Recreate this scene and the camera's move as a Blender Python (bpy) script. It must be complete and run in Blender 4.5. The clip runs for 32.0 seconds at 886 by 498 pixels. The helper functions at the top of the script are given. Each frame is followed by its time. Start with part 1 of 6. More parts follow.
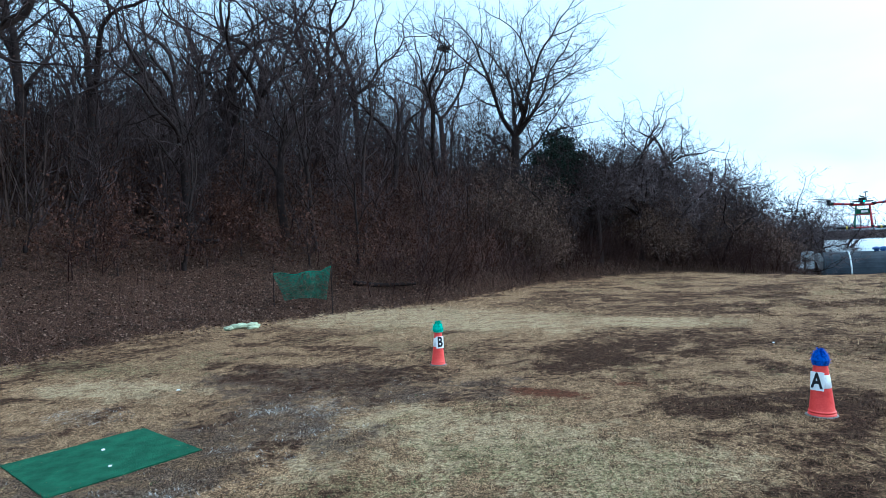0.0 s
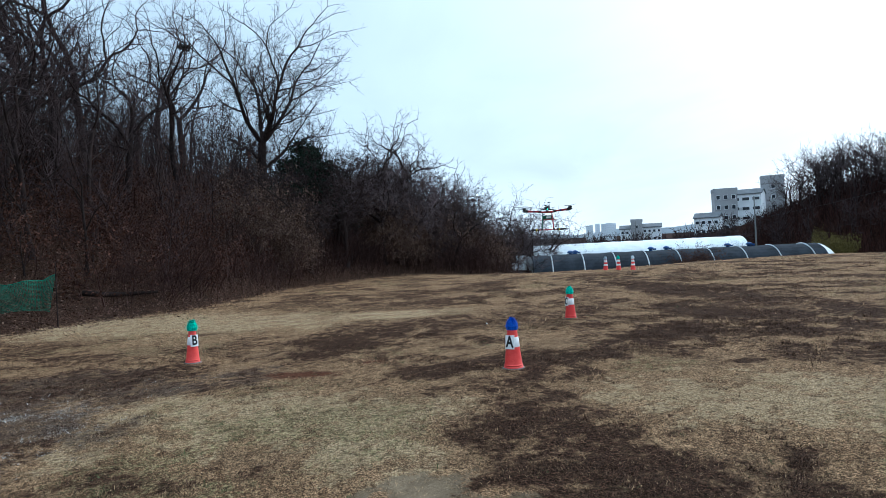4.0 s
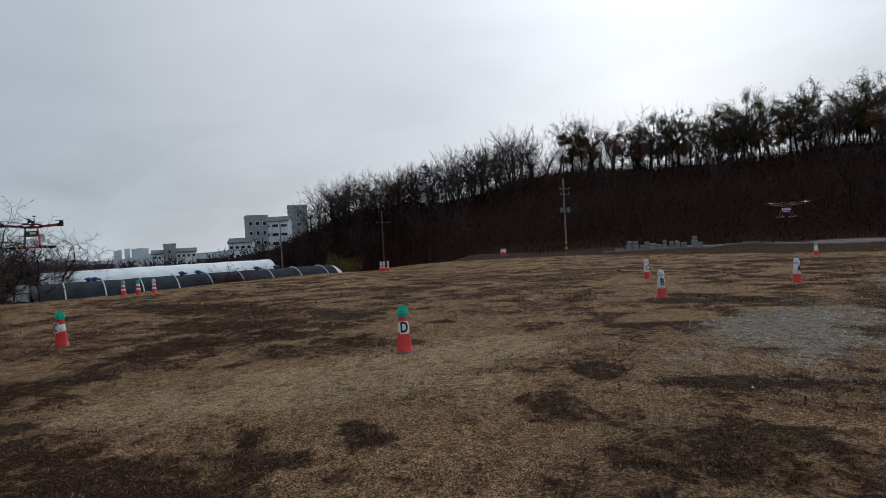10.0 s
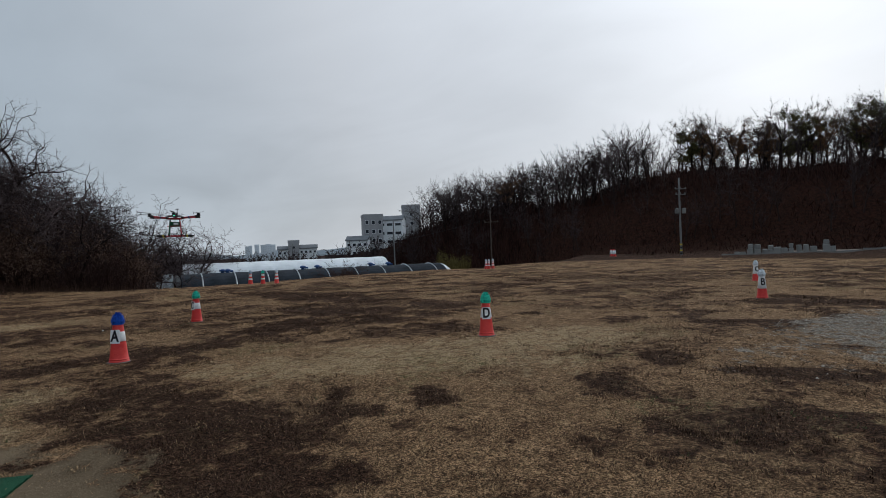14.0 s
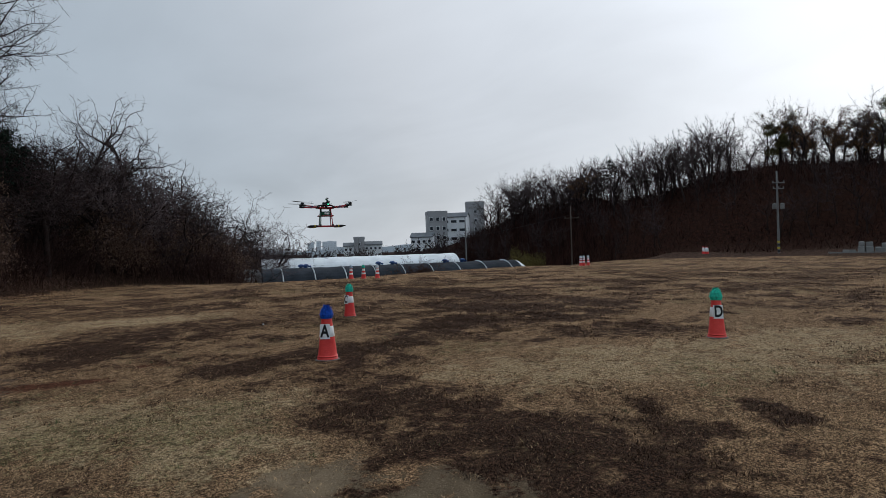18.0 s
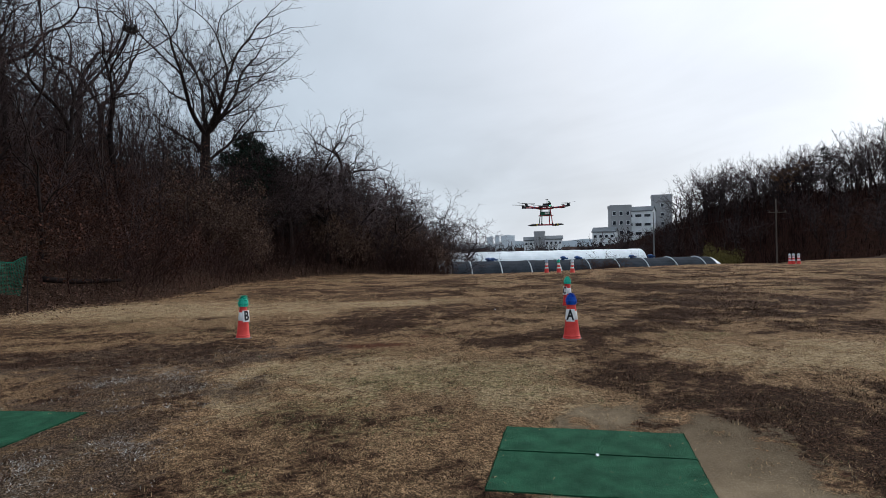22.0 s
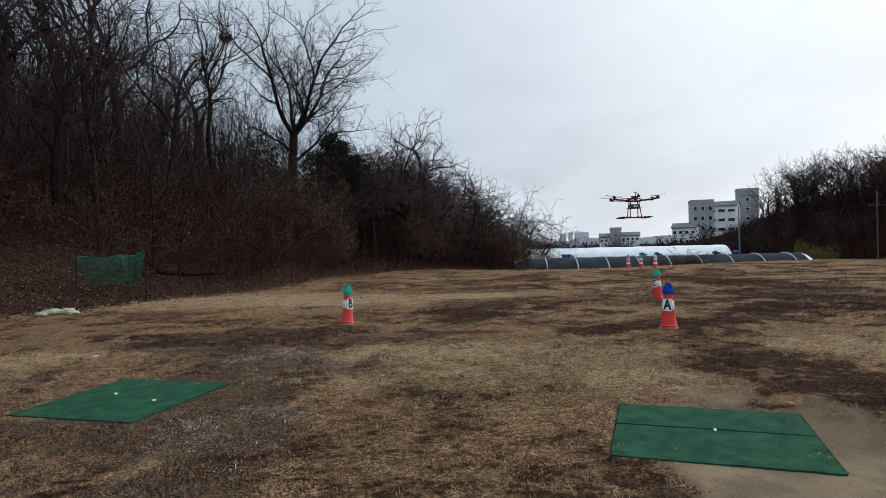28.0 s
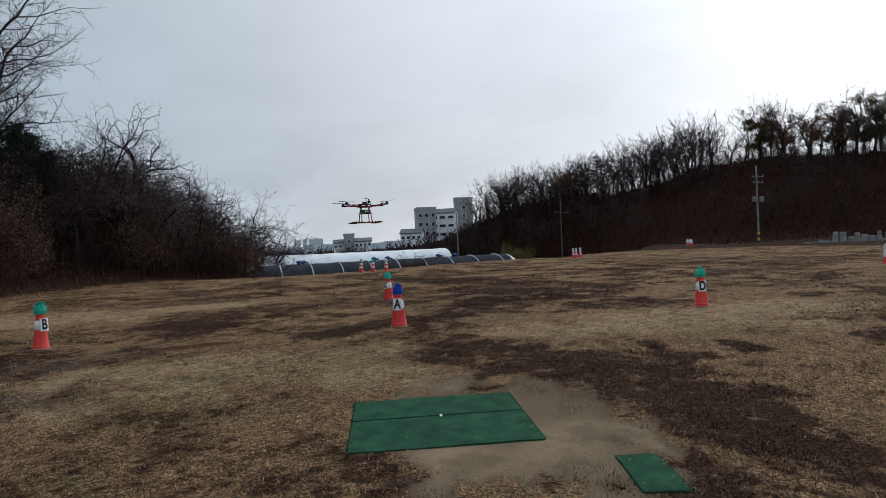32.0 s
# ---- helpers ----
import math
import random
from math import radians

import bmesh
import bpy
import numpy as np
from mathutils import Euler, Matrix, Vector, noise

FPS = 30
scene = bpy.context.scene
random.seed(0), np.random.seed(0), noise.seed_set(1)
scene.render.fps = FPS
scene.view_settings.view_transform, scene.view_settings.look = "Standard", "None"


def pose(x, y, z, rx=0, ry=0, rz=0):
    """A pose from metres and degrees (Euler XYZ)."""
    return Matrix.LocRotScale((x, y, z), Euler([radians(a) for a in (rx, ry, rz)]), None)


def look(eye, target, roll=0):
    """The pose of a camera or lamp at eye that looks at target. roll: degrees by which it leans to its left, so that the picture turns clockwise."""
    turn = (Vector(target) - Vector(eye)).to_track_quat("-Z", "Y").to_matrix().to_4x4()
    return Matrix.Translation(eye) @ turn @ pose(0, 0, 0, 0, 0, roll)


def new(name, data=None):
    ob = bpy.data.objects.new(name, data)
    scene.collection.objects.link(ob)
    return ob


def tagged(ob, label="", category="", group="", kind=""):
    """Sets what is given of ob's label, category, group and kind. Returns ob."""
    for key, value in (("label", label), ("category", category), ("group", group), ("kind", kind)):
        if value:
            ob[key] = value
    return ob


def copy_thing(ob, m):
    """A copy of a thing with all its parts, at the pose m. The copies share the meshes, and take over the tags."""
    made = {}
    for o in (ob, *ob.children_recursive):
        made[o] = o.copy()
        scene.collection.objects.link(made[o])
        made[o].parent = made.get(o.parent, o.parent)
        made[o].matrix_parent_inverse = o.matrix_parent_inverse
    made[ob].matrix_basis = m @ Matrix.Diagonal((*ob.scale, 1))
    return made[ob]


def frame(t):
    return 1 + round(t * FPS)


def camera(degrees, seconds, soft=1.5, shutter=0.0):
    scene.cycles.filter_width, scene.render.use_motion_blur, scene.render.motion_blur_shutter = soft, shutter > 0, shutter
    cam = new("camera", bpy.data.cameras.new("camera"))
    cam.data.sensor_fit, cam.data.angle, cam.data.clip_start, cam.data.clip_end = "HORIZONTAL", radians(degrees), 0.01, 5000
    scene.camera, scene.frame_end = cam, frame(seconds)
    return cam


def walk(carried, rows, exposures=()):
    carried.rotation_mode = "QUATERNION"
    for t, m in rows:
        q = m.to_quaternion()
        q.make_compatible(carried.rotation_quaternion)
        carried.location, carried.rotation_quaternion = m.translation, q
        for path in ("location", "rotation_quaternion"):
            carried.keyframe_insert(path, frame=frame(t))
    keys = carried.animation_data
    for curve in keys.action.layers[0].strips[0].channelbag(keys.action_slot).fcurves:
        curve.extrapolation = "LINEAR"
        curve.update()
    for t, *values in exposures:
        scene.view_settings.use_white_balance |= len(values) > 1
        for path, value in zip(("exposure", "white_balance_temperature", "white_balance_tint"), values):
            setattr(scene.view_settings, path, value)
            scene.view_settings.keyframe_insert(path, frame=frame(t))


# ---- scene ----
cam = camera(71.3, 32.0, soft=0.8)
PATH = [
    (0, (0.677, 0.398, 2.149), (0.587, 2.396, 2.135), -2.3),
    (0.5, (0.643, 0.214, 2.133), (0.557, 2.212, 2.12), -2.2),
    (1, (0.636, -0.079, 2.104), (0.552, 1.919, 2.09), -2.3),
    (1.5, (0.606, -0.244, 2.078), (0.527, 1.755, 2.067), -2.2),
    (2, (0.577, -0.398, 2.081), (0.596, 1.602, 2.065), -2.3),
    (2.5, (0.577, -0.506, 2.096), (0.732, 1.488, 2.079), -2.4),
    (4.5, (0.348, -0.897, 1.898), (1.35, 0.833, 1.875), -3.1),
    (5, (0.272, -1.121, 1.827), (1.604, 0.371, 1.79), -3.3),
    (5.5, (0.159, -1.383, 1.761), (1.715, -0.127, 1.716), -3.6),
    (6, (0.084, -1.501, 1.721), (1.77, -0.426, 1.674), -3.6),
    (6.5, (0.053, -1.524, 1.724), (1.761, -0.486, 1.682), -3.6),
    (7, (0.049, -1.504, 1.737), (1.77, -0.486, 1.699), -3.5),
    (7.5, (0.066, -1.474, 1.733), (1.795, -0.469, 1.7), -3.5),
    (8, (0.082, -1.441, 1.727), (1.818, -0.449, 1.698), -3.4),
    (8.5, (0.108, -1.443, 1.735), (1.851, -0.463, 1.709), -3.3),
    (9, (0.234, -1.391, 1.73), (1.983, -0.422, 1.707), -3.2),
    (9.5, (0.474, -1.376, 1.74), (2.23, -0.418, 1.72), -3.1),
    (10, (0.731, -1.43, 1.758), (2.492, -0.482, 1.741), -3.1),
    (10.5, (0.898, -1.506, 1.778), (2.661, -0.563, 1.762), -3.0),
    (11, (0.876, -1.684, 1.79), (2.622, -0.708, 1.777), -2.9),
    (11.5, (0.702, -1.97, 1.78), (2.427, -0.957, 1.769), -2.8),
    (12, (0.456, -2.221, 1.737), (2.161, -1.176, 1.728), -2.6),
    (12.5, (0.257, -2.354, 1.665), (1.945, -1.281, 1.658), -2.5),
    (13, (0.199, -2.378, 1.595), (1.875, -1.287, 1.589), -2.4),
    (13.5, (0.261, -2.324, 1.58), (1.874, -1.142, 1.579), -2.2),
    (14, (0.333, -2.249, 1.574), (1.896, -1.001, 1.575), -2.1),
    (14.5, (0.351, -2.072, 1.576), (1.813, -0.708, 1.578), -1.8),
    (16.5, (-0.232, -0.742, 1.514), (1.216, 0.638, 1.515), -1.7),
    (17, (-0.391, -0.288, 1.514), (1.059, 1.09, 1.514), -1.8),
    (17.5, (-0.443, 0.091, 1.524), (1.011, 1.465, 1.524), -1.8),
    (18, (-0.496, 0.426, 1.526), (0.946, 1.811, 1.525), -1.8),
    (18.5, (-0.501, 0.579, 1.535), (0.916, 1.99, 1.534), -1.8),
    (19, (-0.645, 0.561, 1.536), (0.608, 2.119, 1.537), -1.5),
    (19.5, (-0.997, 0.39, 1.504), (0.007, 2.12, 1.507), -1.1),
    (20, (-1.478, 0.087, 1.477), (-0.496, 1.829, 1.478), -1.1),
    (20.5, (-1.934, -0.27, 1.465), (-0.951, 1.472, 1.463), -1.1),
    (21, (-2.216, -0.487, 1.503), (-1.229, 1.252, 1.498), -1.1),
    (21.5, (-2.329, -0.488, 1.545), (-1.337, 1.249, 1.539), -1.1),
    (22, (-2.434, -0.323, 1.603), (-1.439, 1.412, 1.598), -1.2),
    (22.5, (-2.559, -0.131, 1.65), (-1.561, 1.602, 1.644), -1.3),
    (23, (-2.712, 0.059, 1.651), (-1.709, 1.789, 1.643), -1.3),
    (23.5, (-2.769, 0.174, 1.612), (-1.762, 1.902, 1.603), -1.4),
    (24, (-2.768, 0.221, 1.574), (-1.763, 1.95, 1.566), -1.4),
    (24.5, (-2.751, 0.232, 1.575), (-1.779, 1.98, 1.567), -1.4),
    (25, (-2.756, 0.183, 1.582), (-1.793, 1.936, 1.573), -1.4),
    (25.5, (-2.802, 0.085, 1.567), (-1.907, 1.873, 1.559), -1.3),
    (26, (-2.885, -0.066, 1.553), (-2.096, 1.772, 1.543), -1.2),
    (26.5, (-2.96, -0.238, 1.534), (-2.199, 1.611, 1.525), -1.2),
    (28.5, (-3.014, -0.497, 1.494), (-2.191, 1.325, 1.486), -1.5),
    (29, (-2.989, -0.487, 1.492), (-2.072, 1.29, 1.482), -1.7),
    (29.5, (-2.969, -0.47, 1.466), (-1.942, 1.247, 1.454), -1.8),
    (30, (-2.957, -0.461, 1.449), (-1.814, 1.18, 1.436), -2.0),
    (30.5, (-2.936, -0.447, 1.447), (-1.661, 1.094, 1.433), -2.2),
    (31, (-2.945, -0.453, 1.453), (-1.574, 1.003, 1.436), -2.3),
    (31.5, (-2.953, -0.466, 1.446), (-1.493, 0.901, 1.43), -2.5),
    (32, (-2.974, -0.461, 1.46), (-1.501, 0.892, 1.444), -2.5),
]
EXPOSURES = [(0.0, 0.90, 4860, -3), (2.5, 0.90, 4860, -3), (4.5, 0.24, 5650, 6), (6.0, -0.34, 6150, 10), (9.0, -0.55, 6150, 10), (14.0, -0.57, 6150, 10), (19.0, -0.38, 6150, 10), (21.0, -0.06, 6180, 11), (28.5, 0.0, 6200, 11), (32.0, -0.34, 6150, 10)]
walk(cam, [(t, look(eye, target, roll)) for t, eye, target, roll in PATH], EXPOSURES)


# ---- world ----
SUN_AZ, SUN_EL = 82.0, 20.0
sun_dir = Vector((math.sin(radians(SUN_AZ)) * math.cos(radians(SUN_EL)), math.cos(radians(SUN_AZ)) * math.cos(radians(SUN_EL)), math.sin(radians(SUN_EL))))


def make_world():
    """An overcast winter sky: layered cloud over a clear sky, brightest round the veiled sun."""
    w = bpy.data.worlds.new("overcast_sky")
    scene.world = w
    w.use_nodes = True
    nt = w.node_tree
    nt.nodes.clear()
    N, L = nt.nodes.new, nt.links.new

    def math_node(op, a, b=None, clamp=False):
        n = N("ShaderNodeMath")
        n.operation, n.use_clamp = op, clamp
        for i, v in enumerate((a, b)):
            if v is None:
                continue
            if isinstance(v, (int, float)):
                n.inputs[i].default_value = v
            else:
                L(v, n.inputs[i])
        return n.outputs[0]

    def mix(fac, a, b):
        n = N("ShaderNodeMix")
        n.data_type = "RGBA"
        for i, v in ((0, fac), (6, a), (7, b)):
            if isinstance(v, (int, float)):
                n.inputs[i].default_value = v
            elif isinstance(v, tuple):
                n.inputs[i].default_value = (*v, 1)
            else:
                L(v, n.inputs[i])
        return n.outputs[2]

    sky = N("ShaderNodeTexSky")
    sky.sky_type, sky.sun_disc = "NISHITA", False
    sky.sun_elevation, sky.sun_rotation = radians(SUN_EL), radians(SUN_AZ)
    tc = N("ShaderNodeTexCoord")
    nrm = N("ShaderNodeVectorMath")
    nrm.operation = "NORMALIZE"
    L(tc.outputs["Generated"], nrm.inputs[0])
    d = nrm.outputs[0]
    sep = N("ShaderNodeSeparateXYZ")
    L(d, sep.inputs[0])
    lift = math_node("ADD", math_node("MAXIMUM", sep.outputs[2], 0.0), 0.22)
    flat = N("ShaderNodeCombineXYZ")
    L(math_node("DIVIDE", sep.outputs[0], lift), flat.inputs[0])
    L(math_node("DIVIDE", sep.outputs[1], lift), flat.inputs[1])
    def noise_tex(scale, detail, rough, distort, offset):
        mp = N("ShaderNodeMapping")
        mp.inputs["Location"].default_value = (offset, offset * 0.7, 0)
        mp.inputs["Scale"].default_value = (1.0, 0.6, 1.0)
        mp.inputs["Rotation"].default_value = (0, 0, 0.5)
        L(flat.outputs[0], mp.inputs[0])
        n = N("ShaderNodeTexNoise")
        n.inputs["Scale"].default_value, n.inputs["Detail"].default_value = scale, detail
        n.inputs["Roughness"].default_value, n.inputs["Distortion"].default_value = rough, distort
        L(mp.outputs[0], n.inputs["Vector"])
        return n.outputs[0]
    big = noise_tex(0.55, 5, 0.5, 0.4, 3.1)
    small = noise_tex(1.7, 6, 0.55, 0.6, 8.3)
    dot = N("ShaderNodeVectorMath")
    dot.operation = "DOT_PRODUCT"
    L(d, dot.inputs[0])
    dot.inputs[1].default_value = sun_dir
    toward = math_node("MAXIMUM", dot.outputs["Value"], 0.0)
    glow = math_node("ADD", math_node("MULTIPLY", math_node("POWER", toward, 2.2), GLOW_WIDE), math_node("MULTIPLY", math_node("POWER", toward, 26.0), GLOW_CORE))
    veil = math_node("ADD", math_node("MULTIPLY", big, 0.9), math_node("MULTIPLY", small, 0.35))
    veil = math_node("ADD", math_node("MULTIPLY", math_node("SUBTRACT", veil, 0.62), 0.85), 1.0)
    high = math_node("ADD", math_node("MULTIPLY", math_node("POWER", math_node("MAXIMUM", sep.outputs[2], 0.0), 2.4), ZENITH), 1.0)
    low = math_node("ADD", math_node("MULTIPLY", math_node("POWER", math_node("SUBTRACT", 1.0, math_node("ABSOLUTE", sep.outputs[2])), 9.0), HORIZON), 1.0)
    high = math_node("MULTIPLY", high, low)
    bright = math_node("MULTIPLY", math_node("MULTIPLY", math_node("ADD", glow, CLOUD_BASE), high), veil)
    cloud = mix(math_node("MULTIPLY", glow, 0.5, True), CLOUD_COOL, CLOUD_WARM)
    scaled = N("ShaderNodeVectorMath")
    scaled.operation = "SCALE"
    L(cloud, scaled.inputs[0])
    L(bright, scaled.inputs["Scale"])
    total = mix(0.93, sky.outputs[0], scaled.outputs[0])
    bg = N("ShaderNodeBackground")
    bg.inputs["Strength"].default_value = 0.1
    L(total, bg.inputs["Color"])
    out = N("ShaderNodeOutputWorld")
    L(bg.outputs[0], out.inputs[0])


GLOW_WIDE, GLOW_CORE, CLOUD_BASE, ZENITH, HORIZON = 3.5, 5.0, 5.7, 1.6, 0.22
CLOUD_COOL, CLOUD_WARM = (0.83, 0.965, 1.07), (0.97, 1.0, 1.03)
make_world()
sun_lamp = new("sun", bpy.data.lights.new("sun", "SUN"))
sun_lamp.data.energy, sun_lamp.data.angle, sun_lamp.data.color = 1.15, radians(25), (1.0, 0.95, 0.88)
sun_lamp.matrix_world = look(tuple(sun_dir * 100), (0, 0, 0))


# ---- materials ----
def mat(name, base, rough=0.8, metal=0.0, var=0.35, scale=6.0, bump=0.15, fine=60.0, second=None, rand=0.0, island=0.0, trans=0.0, spec=0.3):
    """A principled material with two scales of colour variation and a fine relief, in object metres."""
    m = bpy.data.materials.new(name)
    m.use_nodes = True
    nt = m.node_tree
    b = nt.nodes["Principled BSDF"]
    N, L = nt.nodes.new, nt.links.new
    tc = N("ShaderNodeTexCoord")
    n1, n2 = N("ShaderNodeTexNoise"), N("ShaderNodeTexNoise")
    for n, s, dt in ((n1, scale, 4), (n2, fine, 3)):
        n.inputs["Scale"].default_value, n.inputs["Detail"].default_value = s, dt
        L(tc.outputs["Object"], n.inputs["Vector"])
    dark = tuple(c * (1 - var) for c in base)
    light = second or tuple(min(1, c * (1 + var)) for c in base)
    ramp = N("ShaderNodeValToRGB")
    ramp.color_ramp.elements[0].position, ramp.color_ramp.elements[0].color = 0.3, (*dark, 1)
    ramp.color_ramp.elements[1].position, ramp.color_ramp.elements[1].color = 0.7, (*light, 1)
    add = N("ShaderNodeMath")
    add.operation = "MULTIPLY_ADD"
    L(n2.outputs[0], add.inputs[0])
    add.inputs[1].default_value = 0.5
    half = N("ShaderNodeMath")
    half.operation = "MULTIPLY_ADD"
    L(n1.outputs[0], half.inputs[0])
    half.inputs[1].default_value, half.inputs[2].default_value = 1.0, -0.25
    L(half.outputs[0], add.inputs[2])
    value = add.outputs[0]
    if rand or island:
        src = N("ShaderNodeObjectInfo").outputs["Random"] if rand else N("ShaderNodeNewGeometry").outputs["Random Per Island"]
        k = N("ShaderNodeMath")
        k.operation = "MULTIPLY_ADD"
        L(src, k.inputs[0])
        k.inputs[1].default_value = rand or island
        sh = N("ShaderNodeMath")
        sh.operation = "SUBTRACT"
        L(value, sh.inputs[0])
        sh.inputs[1].default_value = (rand or island) / 2
        L(sh.outputs[0], k.inputs[2])
        value = k.outputs[0]
    L(value, ramp.inputs[0])
    L(ramp.outputs[0], b.inputs["Base Color"])
    b.inputs["Roughness"].default_value, b.inputs["Metallic"].default_value = rough, metal
    b.inputs["Specular IOR Level"].default_value = spec
    if trans:
        b.inputs["Transmission Weight"].default_value = trans
    if bump:
        bp = N("ShaderNodeBump")
        bp.inputs["Strength"].default_value, bp.inputs["Distance"].default_value = bump, 0.02
        L(n2.outputs[0], bp.inputs["Height"])
        L(bp.outputs[0], b.inputs["Normal"])
    return m


BARK = mat("bark", (0.033, 0.024, 0.022), 0.9, scale=3, fine=25, bump=0.6, rand=0.5, spec=0.04)
TWIG_GREY = mat("grey_twig", (0.092, 0.070, 0.070), 0.9, scale=2, bump=0, rand=0.6, spec=0.04)
TWIG = mat("twig", (0.050, 0.035, 0.034), 0.9, scale=2, bump=0, rand=0.6, spec=0.04)
SHRUB_TWIG = mat("shrub_twig", (0.045, 0.025, 0.022), 0.9, scale=2, bump=0, rand=0.7, spec=0.04)
DEAD_LEAF = mat("dead_leaf", (0.068, 0.032, 0.022), 0.8, scale=1.5, var=0.38, bump=0, island=0.8, spec=0.04)
VINE_LEAF = mat("vine_leaf", (0.125, 0.08, 0.06), 0.8, scale=1.5, var=0.45, bump=0, island=0.8, spec=0.04)
OLIVE_LEAF = mat("olive_leaf", (0.085, 0.075, 0.028), 0.7, scale=1.0, var=0.5, bump=0, island=0.8, spec=0.04)
OAK_LEAF = mat("oak_leaf", (0.14, 0.072, 0.034), 0.8, scale=1.0, var=0.5, bump=0, island=0.8, spec=0.04)
PINE = mat("pine_needle", (0.016, 0.027, 0.019), 0.7, scale=2, var=0.4, bump=0, island=0.7, spec=0.04)
YELLOW_LEAF = mat("yellow_leaf", (0.135, 0.105, 0.034), 0.7, scale=2, var=0.4, bump=0, island=0.7, spec=0.04)
CONE_RED = mat("cone_red", (0.72, 0.045, 0.04), 0.5, var=0.12, scale=5, bump=0.05, second=(0.80, 0.085, 0.07), rand=0.3)
CONE_WHITE = mat("cone_white", (0.82, 0.82, 0.82), 0.5, var=0.15, scale=12, bump=0.05)
RUBBER = mat("grey_rubber", (0.16, 0.15, 0.14), 0.9, var=0.4, scale=10, bump=0.2, spec=0.1)
PLATE = mat("plate", (0.8, 0.8, 0.8), 0.55, var=0.06, scale=10, bump=0)
INK = mat("ink", (0.012, 0.012, 0.014), 0.6, var=0.1, bump=0)
YARN_BLUE = mat("yarn_blue", (0.012, 0.07, 0.38), 0.95, var=0.4, scale=30, bump=0.4, island=0.5)
YARN_GREEN = mat("yarn_green", (0.04, 0.46, 0.34), 0.95, var=0.4, scale=30, bump=0.4, island=0.5)
YARN_WHITE = mat("yarn_white", (0.62, 0.66, 0.7), 0.95, var=0.3, scale=30, bump=0.4, island=0.5)
YARN_GREY = mat("yarn_grey", (0.32, 0.38, 0.45), 0.95, var=0.3, scale=30, bump=0.4, island=0.5)
TURF = mat("green_turf", (0.025, 0.094, 0.050), 0.95, var=0.34, scale=4.5, fine=220, bump=0.9, spec=0.1)
FABRIC = mat("shade_fabric", (0.026, 0.030, 0.037), 0.85, var=0.4, scale=0.7, fine=9, bump=0.4, spec=0.12)
FILM = mat("white_film", (0.74, 0.76, 0.77), 0.35, var=0.1, scale=0.8, fine=9, bump=0.25)
STRAP = mat("strap", (0.5, 0.52, 0.53), 0.6, var=0.2, scale=4, bump=0)
BLUE_PLASTIC = mat("blue_plastic", (0.014, 0.06, 0.19), 0.5, var=0.3, scale=6, bump=0)
CONCRETE = mat("concrete", (0.20, 0.195, 0.185), 0.9, var=0.2, scale=1.5, fine=30, bump=0.4, rand=0.4)
POLE_MAT = mat("pole_concrete", (0.19, 0.185, 0.18), 0.85, var=0.15, scale=1.0, fine=30, bump=0.2)
POLE_WOOD = mat("pole_wood", (0.10, 0.075, 0.06), 0.9, var=0.25, scale=1.5, fine=30, bump=0.3)
STEEL = mat("galvanised_steel", (0.4, 0.42, 0.44), 0.45, metal=0.8, var=0.15, bump=0)
BLACK = mat("black_plastic", (0.015, 0.015, 0.017), 0.45, var=0.2, bump=0)
YELLOW_TAPE = mat("yellow_tape", (0.6, 0.45, 0.04), 0.5, var=0.1, bump=0)
WALL_GREY = mat("grey_render", (0.36, 0.355, 0.36), 0.9, var=0.1, scale=0.3, fine=3, bump=0)
WALL_WHITE = mat("white_render", (0.84, 0.85, 0.86), 0.9, var=0.08, scale=0.3, fine=3, bump=0)
ROOF_DARK = mat("roof_sheet", (0.13, 0.14, 0.15), 0.7, var=0.2, scale=0.5, bump=0)
PANE = mat("window_glass", (0.03, 0.035, 0.045), 0.12, var=0.2, scale=0.3, bump=0, spec=0.6)
# skyline high-rises: distance haze is mixed into these pale bluish base colours
HAZED_PANE = mat("hazed_glass", (0.52, 0.56, 0.60), 0.3, var=0.1, scale=0.05, bump=0)
TOWER = mat("hazed_concrete", (0.68, 0.72, 0.76), 0.9, var=0.06, scale=0.05, bump=0)
ROD_RED = mat("red_tube", (0.38, 0.02, 0.032), 0.35, var=0.15, bump=0, spec=0.5)
ROD_GREEN = mat("green_tube", (0.008, 0.09, 0.055), 0.35, var=0.15, bump=0, spec=0.5)
GREEN_BOX = mat("green_wrap", (0.01, 0.10, 0.05), 0.45, var=0.2, bump=0)
PROP = mat("carbon", (0.02, 0.02, 0.022), 0.4, var=0.3, bump=0)
NET = mat("green_net", (0.012, 0.12, 0.076), 0.8, var=0.45, scale=2, bump=0)
LITTER = mat("leaf_litter", (0.092, 0.048, 0.034), 0.9, var=0.55, scale=1.2, bump=0, island=1.2, second=(0.175, 0.112, 0.082), spec=0.04)
STONE = mat("gravel_stone", (0.34, 0.305, 0.26), 0.95, var=0.7, scale=8, bump=0, island=0.9, spec=0.05)
SACK = mat("pale_sack", (0.36, 0.39, 0.25), 0.6, var=0.3, scale=6, fine=40, bump=0.4)
NEST = mat("nest_sticks", (0.03, 0.024, 0.02), 0.95, bump=0)


def lamp_mat(name, colour, power):
    m = bpy.data.materials.new(name)
    m.use_nodes = True
    b = m.node_tree.nodes["Principled BSDF"]
    b.inputs["Base Color"].default_value = (*colour, 1)
    b.inputs["Emission Color"].default_value, b.inputs["Emission Strength"].default_value = (*colour, 1), power
    return m


LED_GREEN = lamp_mat("led_green", (0.1, 1.0, 0.5), 3.0)
LED_VIOLET = lamp_mat("led_violet", (0.25, 0.08, 1.0), 1.0)


